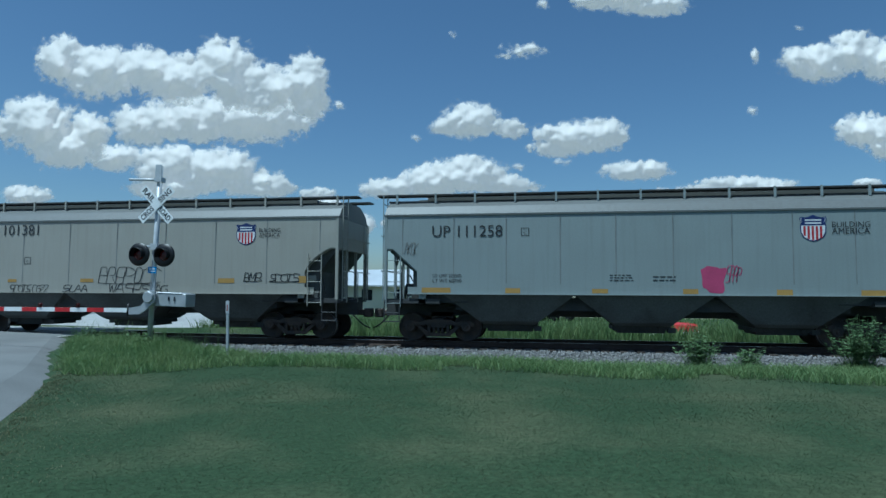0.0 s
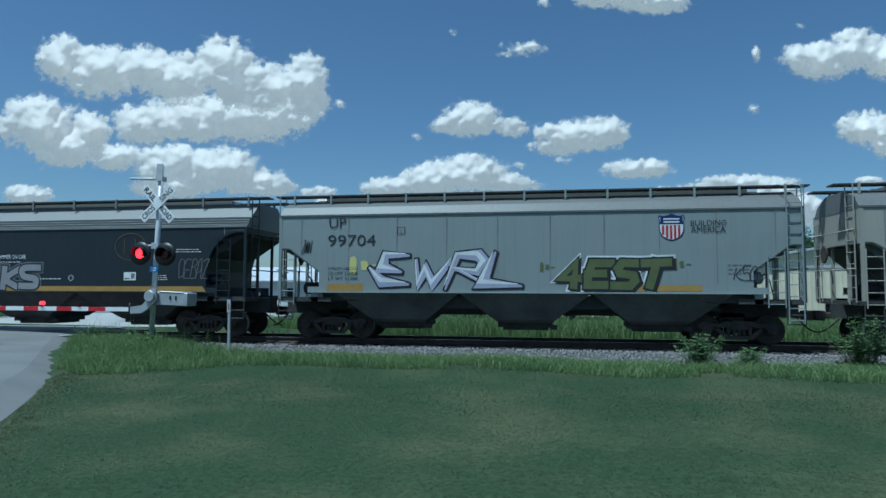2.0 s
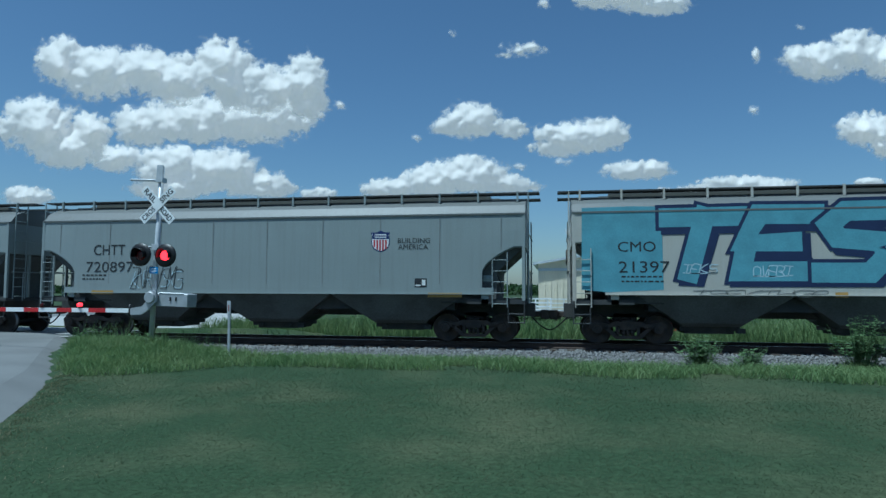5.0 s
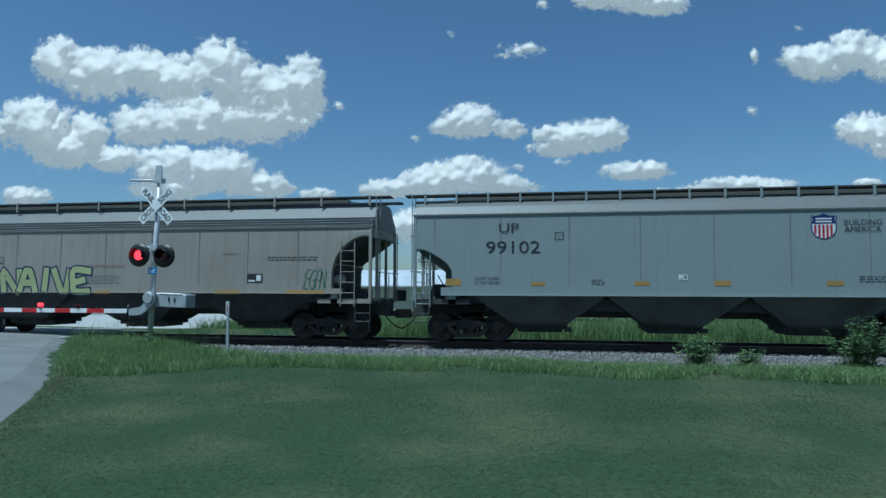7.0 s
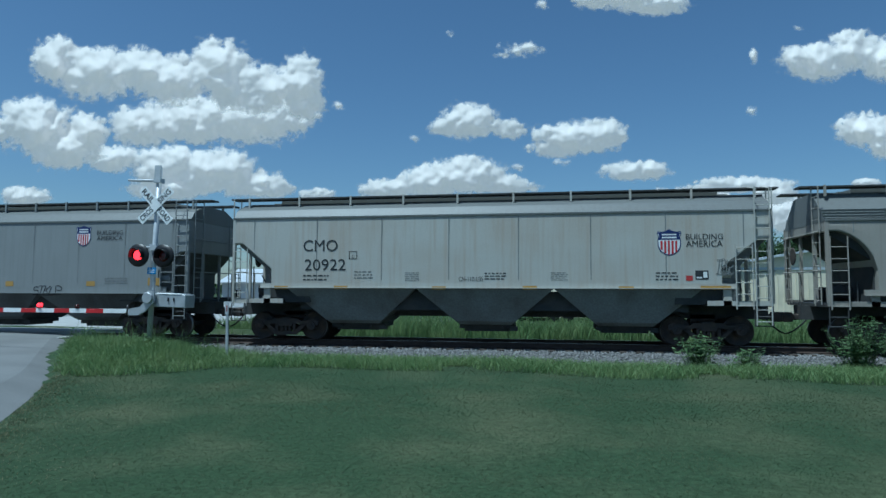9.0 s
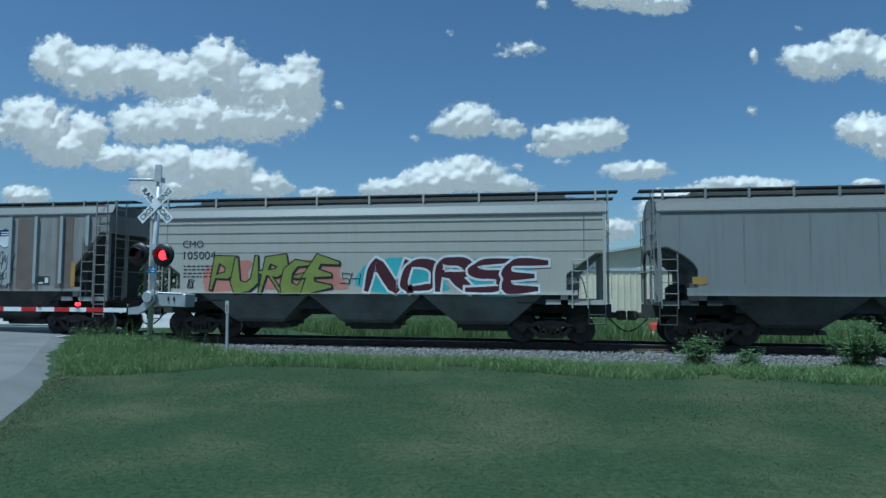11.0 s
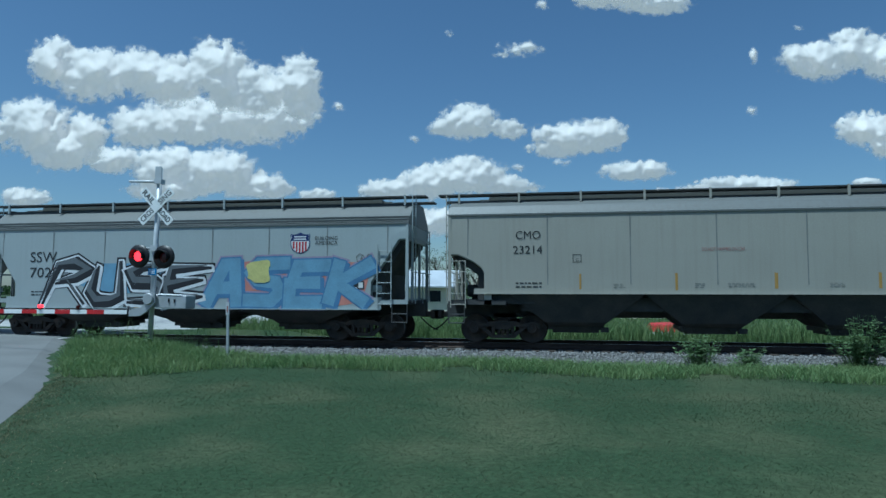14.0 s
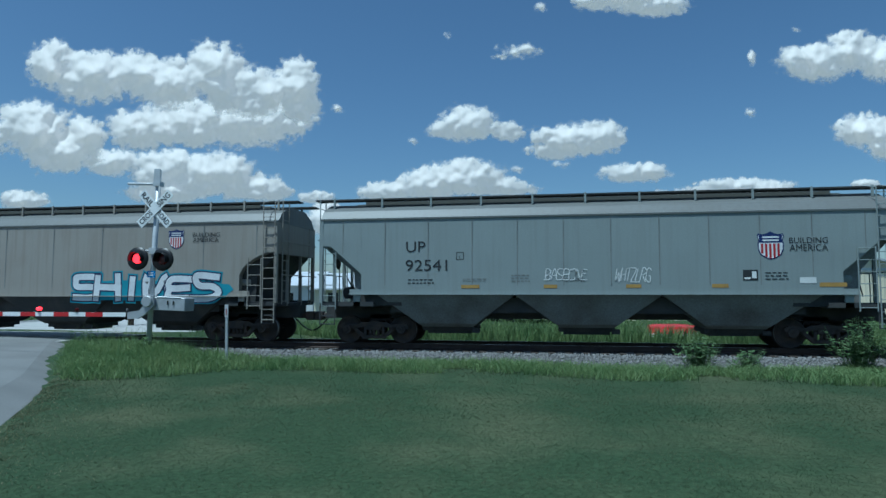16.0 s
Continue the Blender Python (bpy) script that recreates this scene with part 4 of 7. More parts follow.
SHIELD = [(0, 0), (0.18, 0.05), (0.38, 0.17), (0.47, 0.36), (0.48, 0.58), (0.44, 0.72), (0.5, 0.84), (0.46, 0.93), (0.3, 0.9), (0.15, 0.93), (0, 1.0)]


def shield(car, x0, z0, x1, z1, plain=False):
    """The road's emblem as plain shapes: a blue head over red and white bars."""
    cx, w, h = (x0 + x1) / 2, x1 - x0, z1 - z0
    outline = SHIELD + [(-a, b) for a, b in SHIELD[-2:0:-1]]

    def scaled(k, dz=0.0):
        return [(cx + a * w * k, z0 + h * (0.5 + (b - 0.5) * k)) for a, b in outline]
    n = len(outline)
    em = place_layer(car, "emblem", scaled(1.0), [range(n)], M_BLUE, 0.002, None, "blue shield emblem with red bars")
    place_layer(car, "field", scaled(0.92), [range(n)], M_WHITE, 0.005, em)
    head = [(cx + a * w * 0.86, z0 + h * b) for a, b in ((-0.5, 0.6), (0.5, 0.6), (0.47, 0.72), (0.51, 0.84), (0.46, 0.91), (0.3, 0.885), (0.15, 0.91), (0, 0.965), (-0.15, 0.91), (-0.3, 0.885), (-0.46, 0.91), (-0.51, 0.84), (-0.47, 0.72))]
    place_layer(car, "head", head, [range(len(head))], M_BLUE, 0.008, em)
    for z in (0.77, 0.66):
        place_layer(car, "word_bar", [(cx + a * w, z0 + h * b) for a, b in ((-0.3, z), (0.3, z), (0.3, z + 0.055), (-0.3, z + 0.055))], [range(4)], M_WHITE, 0.011, em)
    if not plain:
        for a, low in ((-0.36, 0.22), (-0.21, 0.1), (-0.06, 0.05), (0.09, 0.07), (0.24, 0.14)):
            place_layer(car, "bar", [(cx + u * w, z0 + h * v) for u, v in ((a, low), (a + 0.085, low), (a + 0.085, 0.57), (a, 0.57))], [range(4)], M_RED, 0.008, em)


STROKES = {
    "A": [[(0, 0), (0.36, 1), (0.64, 1), (1, 0)], [(0.18, 0.36), (0.85, 0.36)]],
    "B": [[(0.05, 0), (0.1, 1), (0.75, 1), (0.92, 0.76), (0.7, 0.54), (0.15, 0.54)], [(0.7, 0.54), (1, 0.27), (0.8, 0), (0.05, 0)]],
    "C": [[(1, 0.85), (0.8, 1), (0.2, 1), (0, 0.75), (0, 0.25), (0.2, 0), (1, 0)]],
    "D": [[(0, 0), (0, 1), (0.65, 1), (1, 0.7), (1, 0.3), (0.65, 0), (0, 0)]],
    "E": [[(1, 1), (0.1, 1), (0, 0.52), (0.75, 0.52)], [(0, 0.52), (0.05, 0), (0.95, 0)]],
    "G": [[(1, 0.9), (0.3, 1), (0, 0.7), (0, 0.25), (0.25, 0), (0.95, 0), (1, 0.45), (0.55, 0.45)]],
    "H": [[(0, 0), (0.05, 1)], [(0.95, 0), (1, 1)], [(0, 0.5), (1, 0.5)]],
    "I": [[(0.5, 0), (0.5, 1)]],
    "K": [[(0, 0), (0.05, 1)], [(1, 1), (0.15, 0.48), (1, 0)]],
    "L": [[(0.25, 1), (0, 0), (1, 0.05)]],
    "M": [[(0, 0), (0.1, 1), (0.5, 0.3), (0.9, 1), (1, 0)]],
    "N": [[(0, 0), (0.05, 1), (0.95, 0), (1, 1)]],
    "O": [[(0.25, 0), (0, 0.25), (0.05, 0.8), (0.3, 1), (0.75, 1), (1, 0.75), (0.95, 0.2), (0.7, 0), (0.25, 0)]],
    "P": [[(0, 0), (0.1, 1), (0.8, 1), (1, 0.72), (0.8, 0.46), (0.1, 0.46)]],
    "R": [[(0, 0), (0.1, 1), (0.75, 1), (0.95, 0.74), (0.7, 0.5), (0.1, 0.5)], [(0.5, 0.5), (1, 0)]],
    "S": [[(1, 1), (0.2, 1), (0.02, 0.76), (0.2, 0.54), (0.85, 0.48), (0.98, 0.24), (0.8, 0), (0, 0)]],
    "T": [[(-0.08, 0.96), (1.08, 1)], [(0.5, 1), (0.42, 0)]],
    "U": [[(0, 1), (0, 0.22), (0.25, 0), (0.75, 0), (1, 0.22), (1, 1)]],
    "V": [[(0, 1), (0.45, 0), (0.6, 0), (1, 1)]],
    "W": [[(0, 1), (0.2, 0), (0.5, 0.7), (0.8, 0), (1, 1)]],
    "Y": [[(0, 1), (0.05, 0.6), (0.35, 0.45), (0.95, 0.5)], [(1, 1), (0.9, 0.2), (0.65, 0), (0.1, 0)]],
    "4": [[(1, 0.32), (0, 0.32), (0.6, 1), (0.72, 0)]],
    "Z": [[(0, 1), (1, 1), (0, 0), (1, 0)]],
    "X": [[(0, 0), (1, 1)], [(0, 1), (1, 0)]],
}


def soften(line, steps=5):
    """A line rounded through its points."""
    out = []
    for i in range(len(line) - 1):
        p0, p1, p2, p3 = line[max(i - 1, 0)], line[i], line[i + 1], line[min(i + 2, len(line) - 1)]
        for k in range(steps):
            u = k / steps
            out.append(tuple(0.5 * (2 * p1[c] + (p2[c] - p0[c]) * u + (2 * p0[c] - 5 * p1[c] + 4 * p2[c] - p3[c]) * u * u + (3 * p1[c] - p0[c] - 3 * p2[c] + p3[c]) * u ** 3) for c in (0, 1)))
    return out + [line[-1]]


def band(line, thick, grow=0.0, nib=0.0, taper=0.0):
    """A stroke as a strip of even or pen-like width with mitred corners; grow widens it all round."""
    n = len(line)
    pts, faces, rails = [], [], []
    ways = [Vector((line[i + 1][0] - line[i][0], line[i + 1][1] - line[i][1])).normalized() for i in range(n - 1)]
    for i, (x, z) in enumerate(line):
        a, b = ways[max(i - 1, 0)], ways[min(i, n - 2)]
        d = a + b
        d = d.normalized() if d.length > 0.2 else b
        m = 1.0 / max(0.62, abs(d.dot(b)))
        t = thick * (1 - nib + nib * 1.5 * abs(d.x * 0.6 - d.y * 0.8))
        u = i / (n - 1)
        t *= 1 - taper * abs(2 * u - 1) ** 3
        w = (t / 2 + grow) * m
        p = Vector((x, z))
        if i == 0:
            p -= d * (thick * 0.42 + grow)
        if i == n - 1:
            p += d * (thick * 0.42 + grow)
        rails.append((p + Vector((-d.y, d.x)) * w, p - Vector((-d.y, d.x)) * w))
    for i in range(n - 1):
        (a0, b0), (a1, b1) = rails[i], rails[i + 1]
        if (a1 - a0).dot(ways[i]) <= 0:
            a0 = a1 = (a0 + a1) / 2
        if (b1 - b0).dot(ways[i]) <= 0:
            b0 = b1 = (b0 + b1) / 2
        ring = [a0, b0, b1] if a0 is a1 else [a0, b0, a1] if b0 is b1 else [a0, b0, b1, a1]
        k = len(pts)
        pts += [(q.x, q.y, 0.00012 * (i % 3)) for q in ring]
        faces.append(tuple(range(k, k + len(ring))))
    return pts, faces


STYLE = {      # share of the height that a stroke takes, pen slope, taper, rounding, slant, unrest, fall of the shade
    "block": (0.25, 0.0, 0.0, False, 0.2, 0.03, (0.13, -0.12)),
    "bubble": (0.23, 0.0, 0.0, True, 0.0, 0.09, (0.0, 0.0)),
    "sharp": (0.27, 0.3, 0.8, False, 0.2, 0.17, (0.06, -0.06)),
    "brush": (0.25, 0.55, 0.5, True, 0.22, 0.08, (0.0, 0.0)),
}


def graffiti(car, word, x0, z0, x1, z1, inks):
    """A painted piece: each letter drawn in broad strokes over a halo, with outline, fill and a lighter tone."""
    style, fill, tone, edge, halo, rim = inks.split(",")
    share, nib, taper, rounded, slant, unrest, fall = STYLE[style]
    rim = float(rim)
    rng = random.Random(word + str(x0))
    w, h = x1 - x0, z1 - z0
    step = w / len(word)
    inner = h - 2 * rim
    cloud_pts, cloud_faces, letters = [], [], []
    for i, ch in enumerate(word):
        thick = share * inner * (1.0 if step > inner * 0.6 else 0.8)
        tall = inner * rng.uniform(0.88, 1.0) - thick * 0.9
        wide = max(step * (1.04 if style == "block" else 1.16) - thick * 0.95, step * 0.4)
        left = x0 + step * i + (step - wide) / 2
        foot = z0 + rim + thick * 0.45 + rng.uniform(0, 0.06) * h
        lean = slant + rng.uniform(-1, 1) * unrest
        lines = []
        for line in STROKES[ch]:
            jig = [(u + rng.uniform(-1, 1) * unrest, v + rng.uniform(-1, 1) * unrest * 0.6) for u, v in line]
            if rounded:
                jig = soften(jig)
            lines.append([(left + wide * u + lean * (v - 0.5) * tall, foot + min(max(v, -0.02), 1.05) * tall) for u, v in jig])
        pts, faces, inks_of = [], [], []

        def lay(line, t, grow, dx, dz, y, ink):
            p, f = band(line, t, grow, nib, taper)
            k = len(pts)
            pts.extend((x + dx, y - q, max(z + dz, z0)) for x, z, q in p)
            faces.extend(tuple(q + k for q in g) for g in f)
            inks_of.extend([ink] * len(f))
        y = -SIDE - 0.0075 - 0.0012 * i
        for j, line in enumerate(lines):
            lay(line, thick, rim, 0, 0, y - 0.00008 * j, 0)
            if fall != (0.0, 0.0):
                lay(line, thick, rim * 0.9, fall[0] * h / 2.3, fall[1] * h / 2.3, y + 0.0003 - 0.00008 * j, 0)
            lay(line, thick, 0.0, 0, 0, y - 0.0005 - 0.00008 * j, 1)
            if tone != "-":
                lay(line, thick * 0.42, 0.0, -thick * 0.16, thick * 0.2, y - 0.0009 - 0.00008 * j, 2)
            if halo != "-":
                p, f = band(line, thick, rim * 2.1, nib, taper)
                k = len(cloud_pts)
                cloud_pts.extend((x, -SIDE - 0.0055 - 0.0004 * (i % 2) - 0.00004 * j - q, max(z, z0 - 0.02)) for x, z, q in p)
                cloud_faces.extend(tuple(q + k for q in g) for g in f)
        letters.append((pts, faces, inks_of))
    if halo != "-":
        piece = part("graffiti", mesh_from("graffiti", cloud_pts, cloud_faces, INK[halo]), None, car, "painted graffiti letters")
    else:
        piece = new("graffiti")
        piece.parent = car
        piece["label"] = "painted graffiti letters"
    for pts, faces, inks_of in letters:
        me = mesh_from("letter", pts, faces, INK[edge])
        me.materials.append(INK[fill])
        me.materials.append(INK[tone if tone != "-" else fill])
        me.polygons.foreach_set("material_index", inks_of)
        part("letter", me, None, piece)


def scrawl(car, word, x0, z0, x1, z1, ink, seed, width=0.026, slant=0.3):
    """A quick tag: thin hand-drawn letters that run into one another."""
    rng = random.Random(seed)
    w, h = x1 - x0, z1 - z0
    step = w / len(word)
    strokes = []
    for i, ch in enumerate(word):
        for line in STROKES.get(ch, STROKES["X"]):
            jig = soften([(u + rng.uniform(-0.16, 0.16), v + rng.uniform(-0.12, 0.12)) for u, v in line], 4)
            strokes.append([(x0 + step * (i + 0.02 + 0.98 * u) + slant * (v - 0.5) * h * 0.5, z0 + h * min(max(v, 0), 1.06)) for u, v in jig])
    if rng.random() < 0.5:
        strokes.append(soften([(x0 - 0.1 * step, z0 + 0.05 * h), (x0 + w * 0.5, z0 - 0.02 * h), (x1, z0 + 0.12 * h)], 4))
    place_layer(car, "tag", *ribbon(strokes, width), ink, 0.012, None, "scrawled graffiti tag")


def scribble(car, x0, z0, x1, z1, ink, loops, seed):
    rng = random.Random(seed)
    word = "".join(rng.choice("ESKRAZBWNOPCGM") for k in range(loops + (2 if x1 - x0 > 1.2 else 1)))
    scrawl(car, word, x0, z0, x1, z1, ink, seed, 0.022)


def quad(x0, z0, x1, z1):
    return [(x0, z0), (x1, z0), (x1, z1), (x0, z1)]


def words(pts, faces, gap):
    """The faces of a line of letters, parted where the space between letters is wide."""
    spans = sorted((min(pts[i][0] for i in f), max(pts[i][0] for i in f), f) for f in faces)
    out, end = [], None
    for a, b, f in spans:
        if end is None or a - end > gap:
            out.append([])
            end = b
        out[-1].append(f)
        end = max(end, b)
    return out


def mark(car, kind, txt, x0, z0, x1, z1, ink):
    """One piece of lettering or paint on a car's side, in the car's own x and z."""
    w, h = x1 - x0, z1 - z0
    if kind == "text":
        pts, faces = fit_text(txt, w, h)
        for word in words(pts, faces, h * 0.26):
            used = sorted({i for f in word for i in f})
            at = {i: k for k, i in enumerate(used)}
            place_layer(car, "lettering", [(x0 + pts[i][0], z0 + pts[i][1]) for i in used], [tuple(at[i] for i in f) for f in word], ink, 0.009 if ink != "GOLD" else 0.003)
    elif kind == "tag":
        scrawl(car, txt.replace(" ", "").replace("F", "P"), x0, z0, x1, z1, ink, txt + str(x0))
    elif kind == "cbox":
        t = 0.018
        pts, faces = [], []
        for a, b, c, d in ((x0, z0, x1, z0 + t), (x0, z1 - t, x1, z1), (x0, z0, x0 + t, z1), (x1 - t, z0, x1, z1)):
            faces.append(tuple(range(len(pts), len(pts) + 4)))
            pts += quad(a, b, c, d)
        box_ = place_layer(car, "code_plate", pts, faces, ink, 0.006)
        p2, f2 = fit_text("C", w * 0.32, h * 0.36)
        place_layer(car, "lettering", [(x0 + w * 0.34 + p[0], z0 + h * 0.16 + p[1]) for p in p2], f2, ink, 0.006, box_)
    elif kind == "bars":
        n = int(txt)
        pts, faces = [], []
        for i in range(n):
            zz = z1 - h * (i + 0.75) / n
            x = x0
            rng = random.Random(i + int(x0 * 100))
            while x < x1 - 0.05:
                e = min(x1, x + rng.uniform(0.05, 0.16))
                faces.append(tuple(range(len(pts), len(pts) + 4)))
                pts += quad(x, zz, e, zz + h / n * 0.34)
                x = e + 0.04
        place_layer(car, "small_print", pts, faces, ink, 0.006)
    elif kind == "shield":
        shield(car, x0, z0, x1, z1)
    elif kind == "shieldb":
        shield(car, x0, z0, x1, z1, True)
    elif kind == "patch":
        rng = random.Random(int(x0 * 1000))
        pts = [(x0, z0), (x0 + w * rng.uniform(0.3, 0.7), z0 + h * rng.uniform(-0.04, 0.04)), (x1, z0), (x1 - w * 0.01, z1), (x0 + w * rng.uniform(0.3, 0.7), z1 + h * rng.uniform(-0.05, 0.03)), (x0 + w * 0.01, z1)]
        place_layer(car, "reflector" if ink == "O" else "paint_patch", pts, [range(6)], ink, 0.004 if ink == "O" else 0.001, None, "faded yellow reflector strip" if ink == "O" else "")
    elif kind == "blob":
        pts = wobble(x0, z0, x1, z1, x0 + z0)
        place_layer(car, "paint_patch", pts, [range(len(pts))], ink, 0.0 if ink != "YEL" else 0.034)
    elif kind == "scrib":
        scribble(car, x0, z0, x1, z1, ink, int(txt) if txt.isdigit() else 3, x0 + z1)
    elif kind == "graf":
        graffiti(car, txt, x0, z0, x1, z1, ink)
    elif kind == "dots":
        for i in range(3):
            a = x0 + w * (0.05 + 0.33 * i)
            pts = wobble(a, z0 + h * 0.2 * i, a + w * 0.24, z0 + h * (0.5 + 0.2 * (2 - i)), a, 0.1)
            place_layer(car, "paint_patch", pts, [range(len(pts))], ink, 0.004)
    elif kind == "flag":
        plate = place_layer(car, "data_plate", quad(x0, z0, x1, z1), [range(4)], "K" if ink == "K" else "W", 0.004)
        place_layer(car, "print_bar", quad(x0 + w * 0.6, z0 + h * 0.2, x0 + w * 0.9, z0 + h * 0.85), [range(4)], "W" if ink == "K" else "G", 0.007, plate)
        place_layer(car, "print_bar", quad(x0 + w * 0.08, z0 + h * 0.12, x0 + w * 0.5, z0 + h * 0.3), [range(4)], "W" if ink == "K" else "G", 0.007, plate)
    elif kind == "diamond":
        cx, cz = (x0 + x1) / 2, (z0 + z1) / 2
        place_layer(car, "code_plate", *ribbon([[(x0, cz), (cx, z1), (x1, cz), (cx, z0), (x0, cz)]], 0.02), ink, 0.006)
    elif kind == "ring":
        cx, cz = (x0 + x1) / 2, (z0 + z1) / 2
        place_layer(car, "old_emblem", *ribbon([[(cx + w / 2 * math.cos(a / 6), cz + h / 2 * math.sin(a / 6)) for a in range(39)], [(cx - w * 0.2, z0 + h * 0.2), (cx - w * 0.2, z0 + h * 0.8)], [(cx + w * 0.15, z0 + h * 0.2), (cx + w * 0.15, z0 + h * 0.8)]], 0.03), ink, 0.003)
    elif kind == "star":
        cx, cz = (x0 + x1) / 2, (z0 + z1) / 2
        for k, lay, nk in ((1.0, 0.036, "NAVY"), (0.8, 0.04, ink)):
            pts = []
            for i in range(8):
                q = (1.0 if i % 2 == 0 else 0.22) * k
                a = i * math.tau / 8
                pts.append((cx + math.cos(a) * q * w / 2, cz + math.sin(a) * q * h * 0.6))
            place_layer(car, "paint_patch", pts, [range(8)], nk, lay)
    elif kind in ("wedge", "wedge2"):
        s = 1 if kind == "wedge" else -1
        a, b = (x0, x1) if s > 0 else (x1, x0)
        for k, lay, nk in ((0.0, 0.003, "BLK"), (0.16, 0.006, ink)):
            pts = [(a + (b - a) * k * 0.6, z1 - h * k * 0.5), (a + (b - a) * 0.55, z1 - h * (0.1 + k)), (b - (b - a) * k, z0 + h * k), (a + (b - a) * (0.25 + k * 0.5), z0 + h * (0.35 + k * 0.3))]
            place_layer(car, "paint_patch", pts, [range(4)], nk, lay)


WHEELS = []      # turning wheelsets


def wheel_mesh():
    bm = bmesh.new()
    tube(bm, (0, -1.0, 0), (0, 1.0, 0), 0.075, None, 12)
    for s in (-1, 1):
        prof = [(0.05, 0.81), (0.13, 0.84), (0.13, 0.79), (0.2, 0.765), (0.37, 0.765), (0.40, 0.79), (0.435, 0.795), (0.437, 0.70), (0.462, 0.69), (0.462, 0.665), (0.40, 0.66), (0.2, 0.72), (0.05, 0.7)]
        revolve(bm, [(r, s * h) for r, h in prof], 28, "y")
        for k in range(5):
            a = k * math.tau / 5
            tube(bm, (0.09 * math.cos(a), s * 0.835, 0.09 * math.sin(a)), (0.09 * math.cos(a), s * 0.855, 0.09 * math.sin(a)), 0.018, None, 6)
    for f in bm.faces:
        c = f.calc_center_median()
        if math.hypot(c.x, c.z) > 0.433 and 0.7 < abs(c.y) < 0.8:
            f.material_index = 1
    return finish(bm, "wheelset", [M_STEEL, M_TREAD])


def frame_mesh():
    """A cast side frame with its bolster opening, springs and bearing caps."""
    bm = bmesh.new()
    y0, y1 = -0.06, 0.06
    top = [(-1.12, 0.6), (-0.98, 0.66), (-0.55, 0.6), (-0.4, 0.68), (0.4, 0.68), (0.55, 0.6), (0.98, 0.66), (1.12, 0.6), (1.12, 0.48), (0.72, 0.46), (0.42, 0.52), (-0.42, 0.52), (-0.72, 0.46), (-1.12, 0.48)]
    prism(bm, top, y0, y1)
    prism(bm, [(-0.72, 0.5), (-0.6, 0.52), (-0.28, 0.27), (0.28, 0.27), (0.6, 0.52), (0.72, 0.5), (0.36, 0.16), (-0.36, 0.16)], y0, y1)
    for x in (-0.34, 0.26):
        box(bm, x, y0, 0.25, x + 0.08, y1, 0.54)
    for x in (-0.16, -0.03, 0.1):
        tube(bm, (x + 0.03, 0, 0.27), (x + 0.03, 0, 0.46), 0.055, None, 8)
    box(bm, -0.24, -0.09, 0.44, 0.24, 0.2, 0.56)
    for x in (-0.89, 0.89):
        revolve(bm, [(0.13, -0.1), (0.15, -0.08), (0.15, 0.06)], 14, "y", (x, 0, 0.46))
        revolve(bm, [(0.05, -0.13), (0.06, -0.1)], 8, "y", (x, 0, 0.46))
    return finish(bm, "side_frame", M_STEEL)


WHEEL, SIDE_FRAME = wheel_mesh(), frame_mesh()


def bogie(car, x):
    bm = bmesh.new()
    box(bm, -0.16, -1.0, 0.5, 0.16, 1.0, 0.72)
    box(bm, -0.35, -0.3, 0.66, 0.35, 0.3, 0.9)
    b = part("bogie", bm, M_STEEL, car)
    b.location = (x, 0, 0)
    for s in (-1, 1):
        f = part("side_frame", SIDE_FRAME, None, b)
        f.matrix_basis = pose(0, s * 1.0, 0, 0, 0, 0 if s < 0 else 180)
    for dx in (-0.89, 0.89):
        w = part("wheelset", WHEEL, None, b)
        w.location = (dx, 0, 0.437)
        WHEELS.append((w, dx))
    return b


def ladder(bm, x, y, z0, z1, wide, along="x", step=0.33):
    d = Vector((wide, 0, 0)) if along == "x" else Vector((0, wide, 0))
    a = Vector((x, y, 0))
    for p in (a, a + d):
        box(bm, p.x - 0.014, p.y - 0.014, z0, p.x + 0.014, p.y + 0.014, z1)
    z = z0 + 0.1
    while z < z1:
        tube(bm, a + Vector((0, 0, z)), a + d + Vector((0, 0, z)), 0.013, None, 5)
        z += step


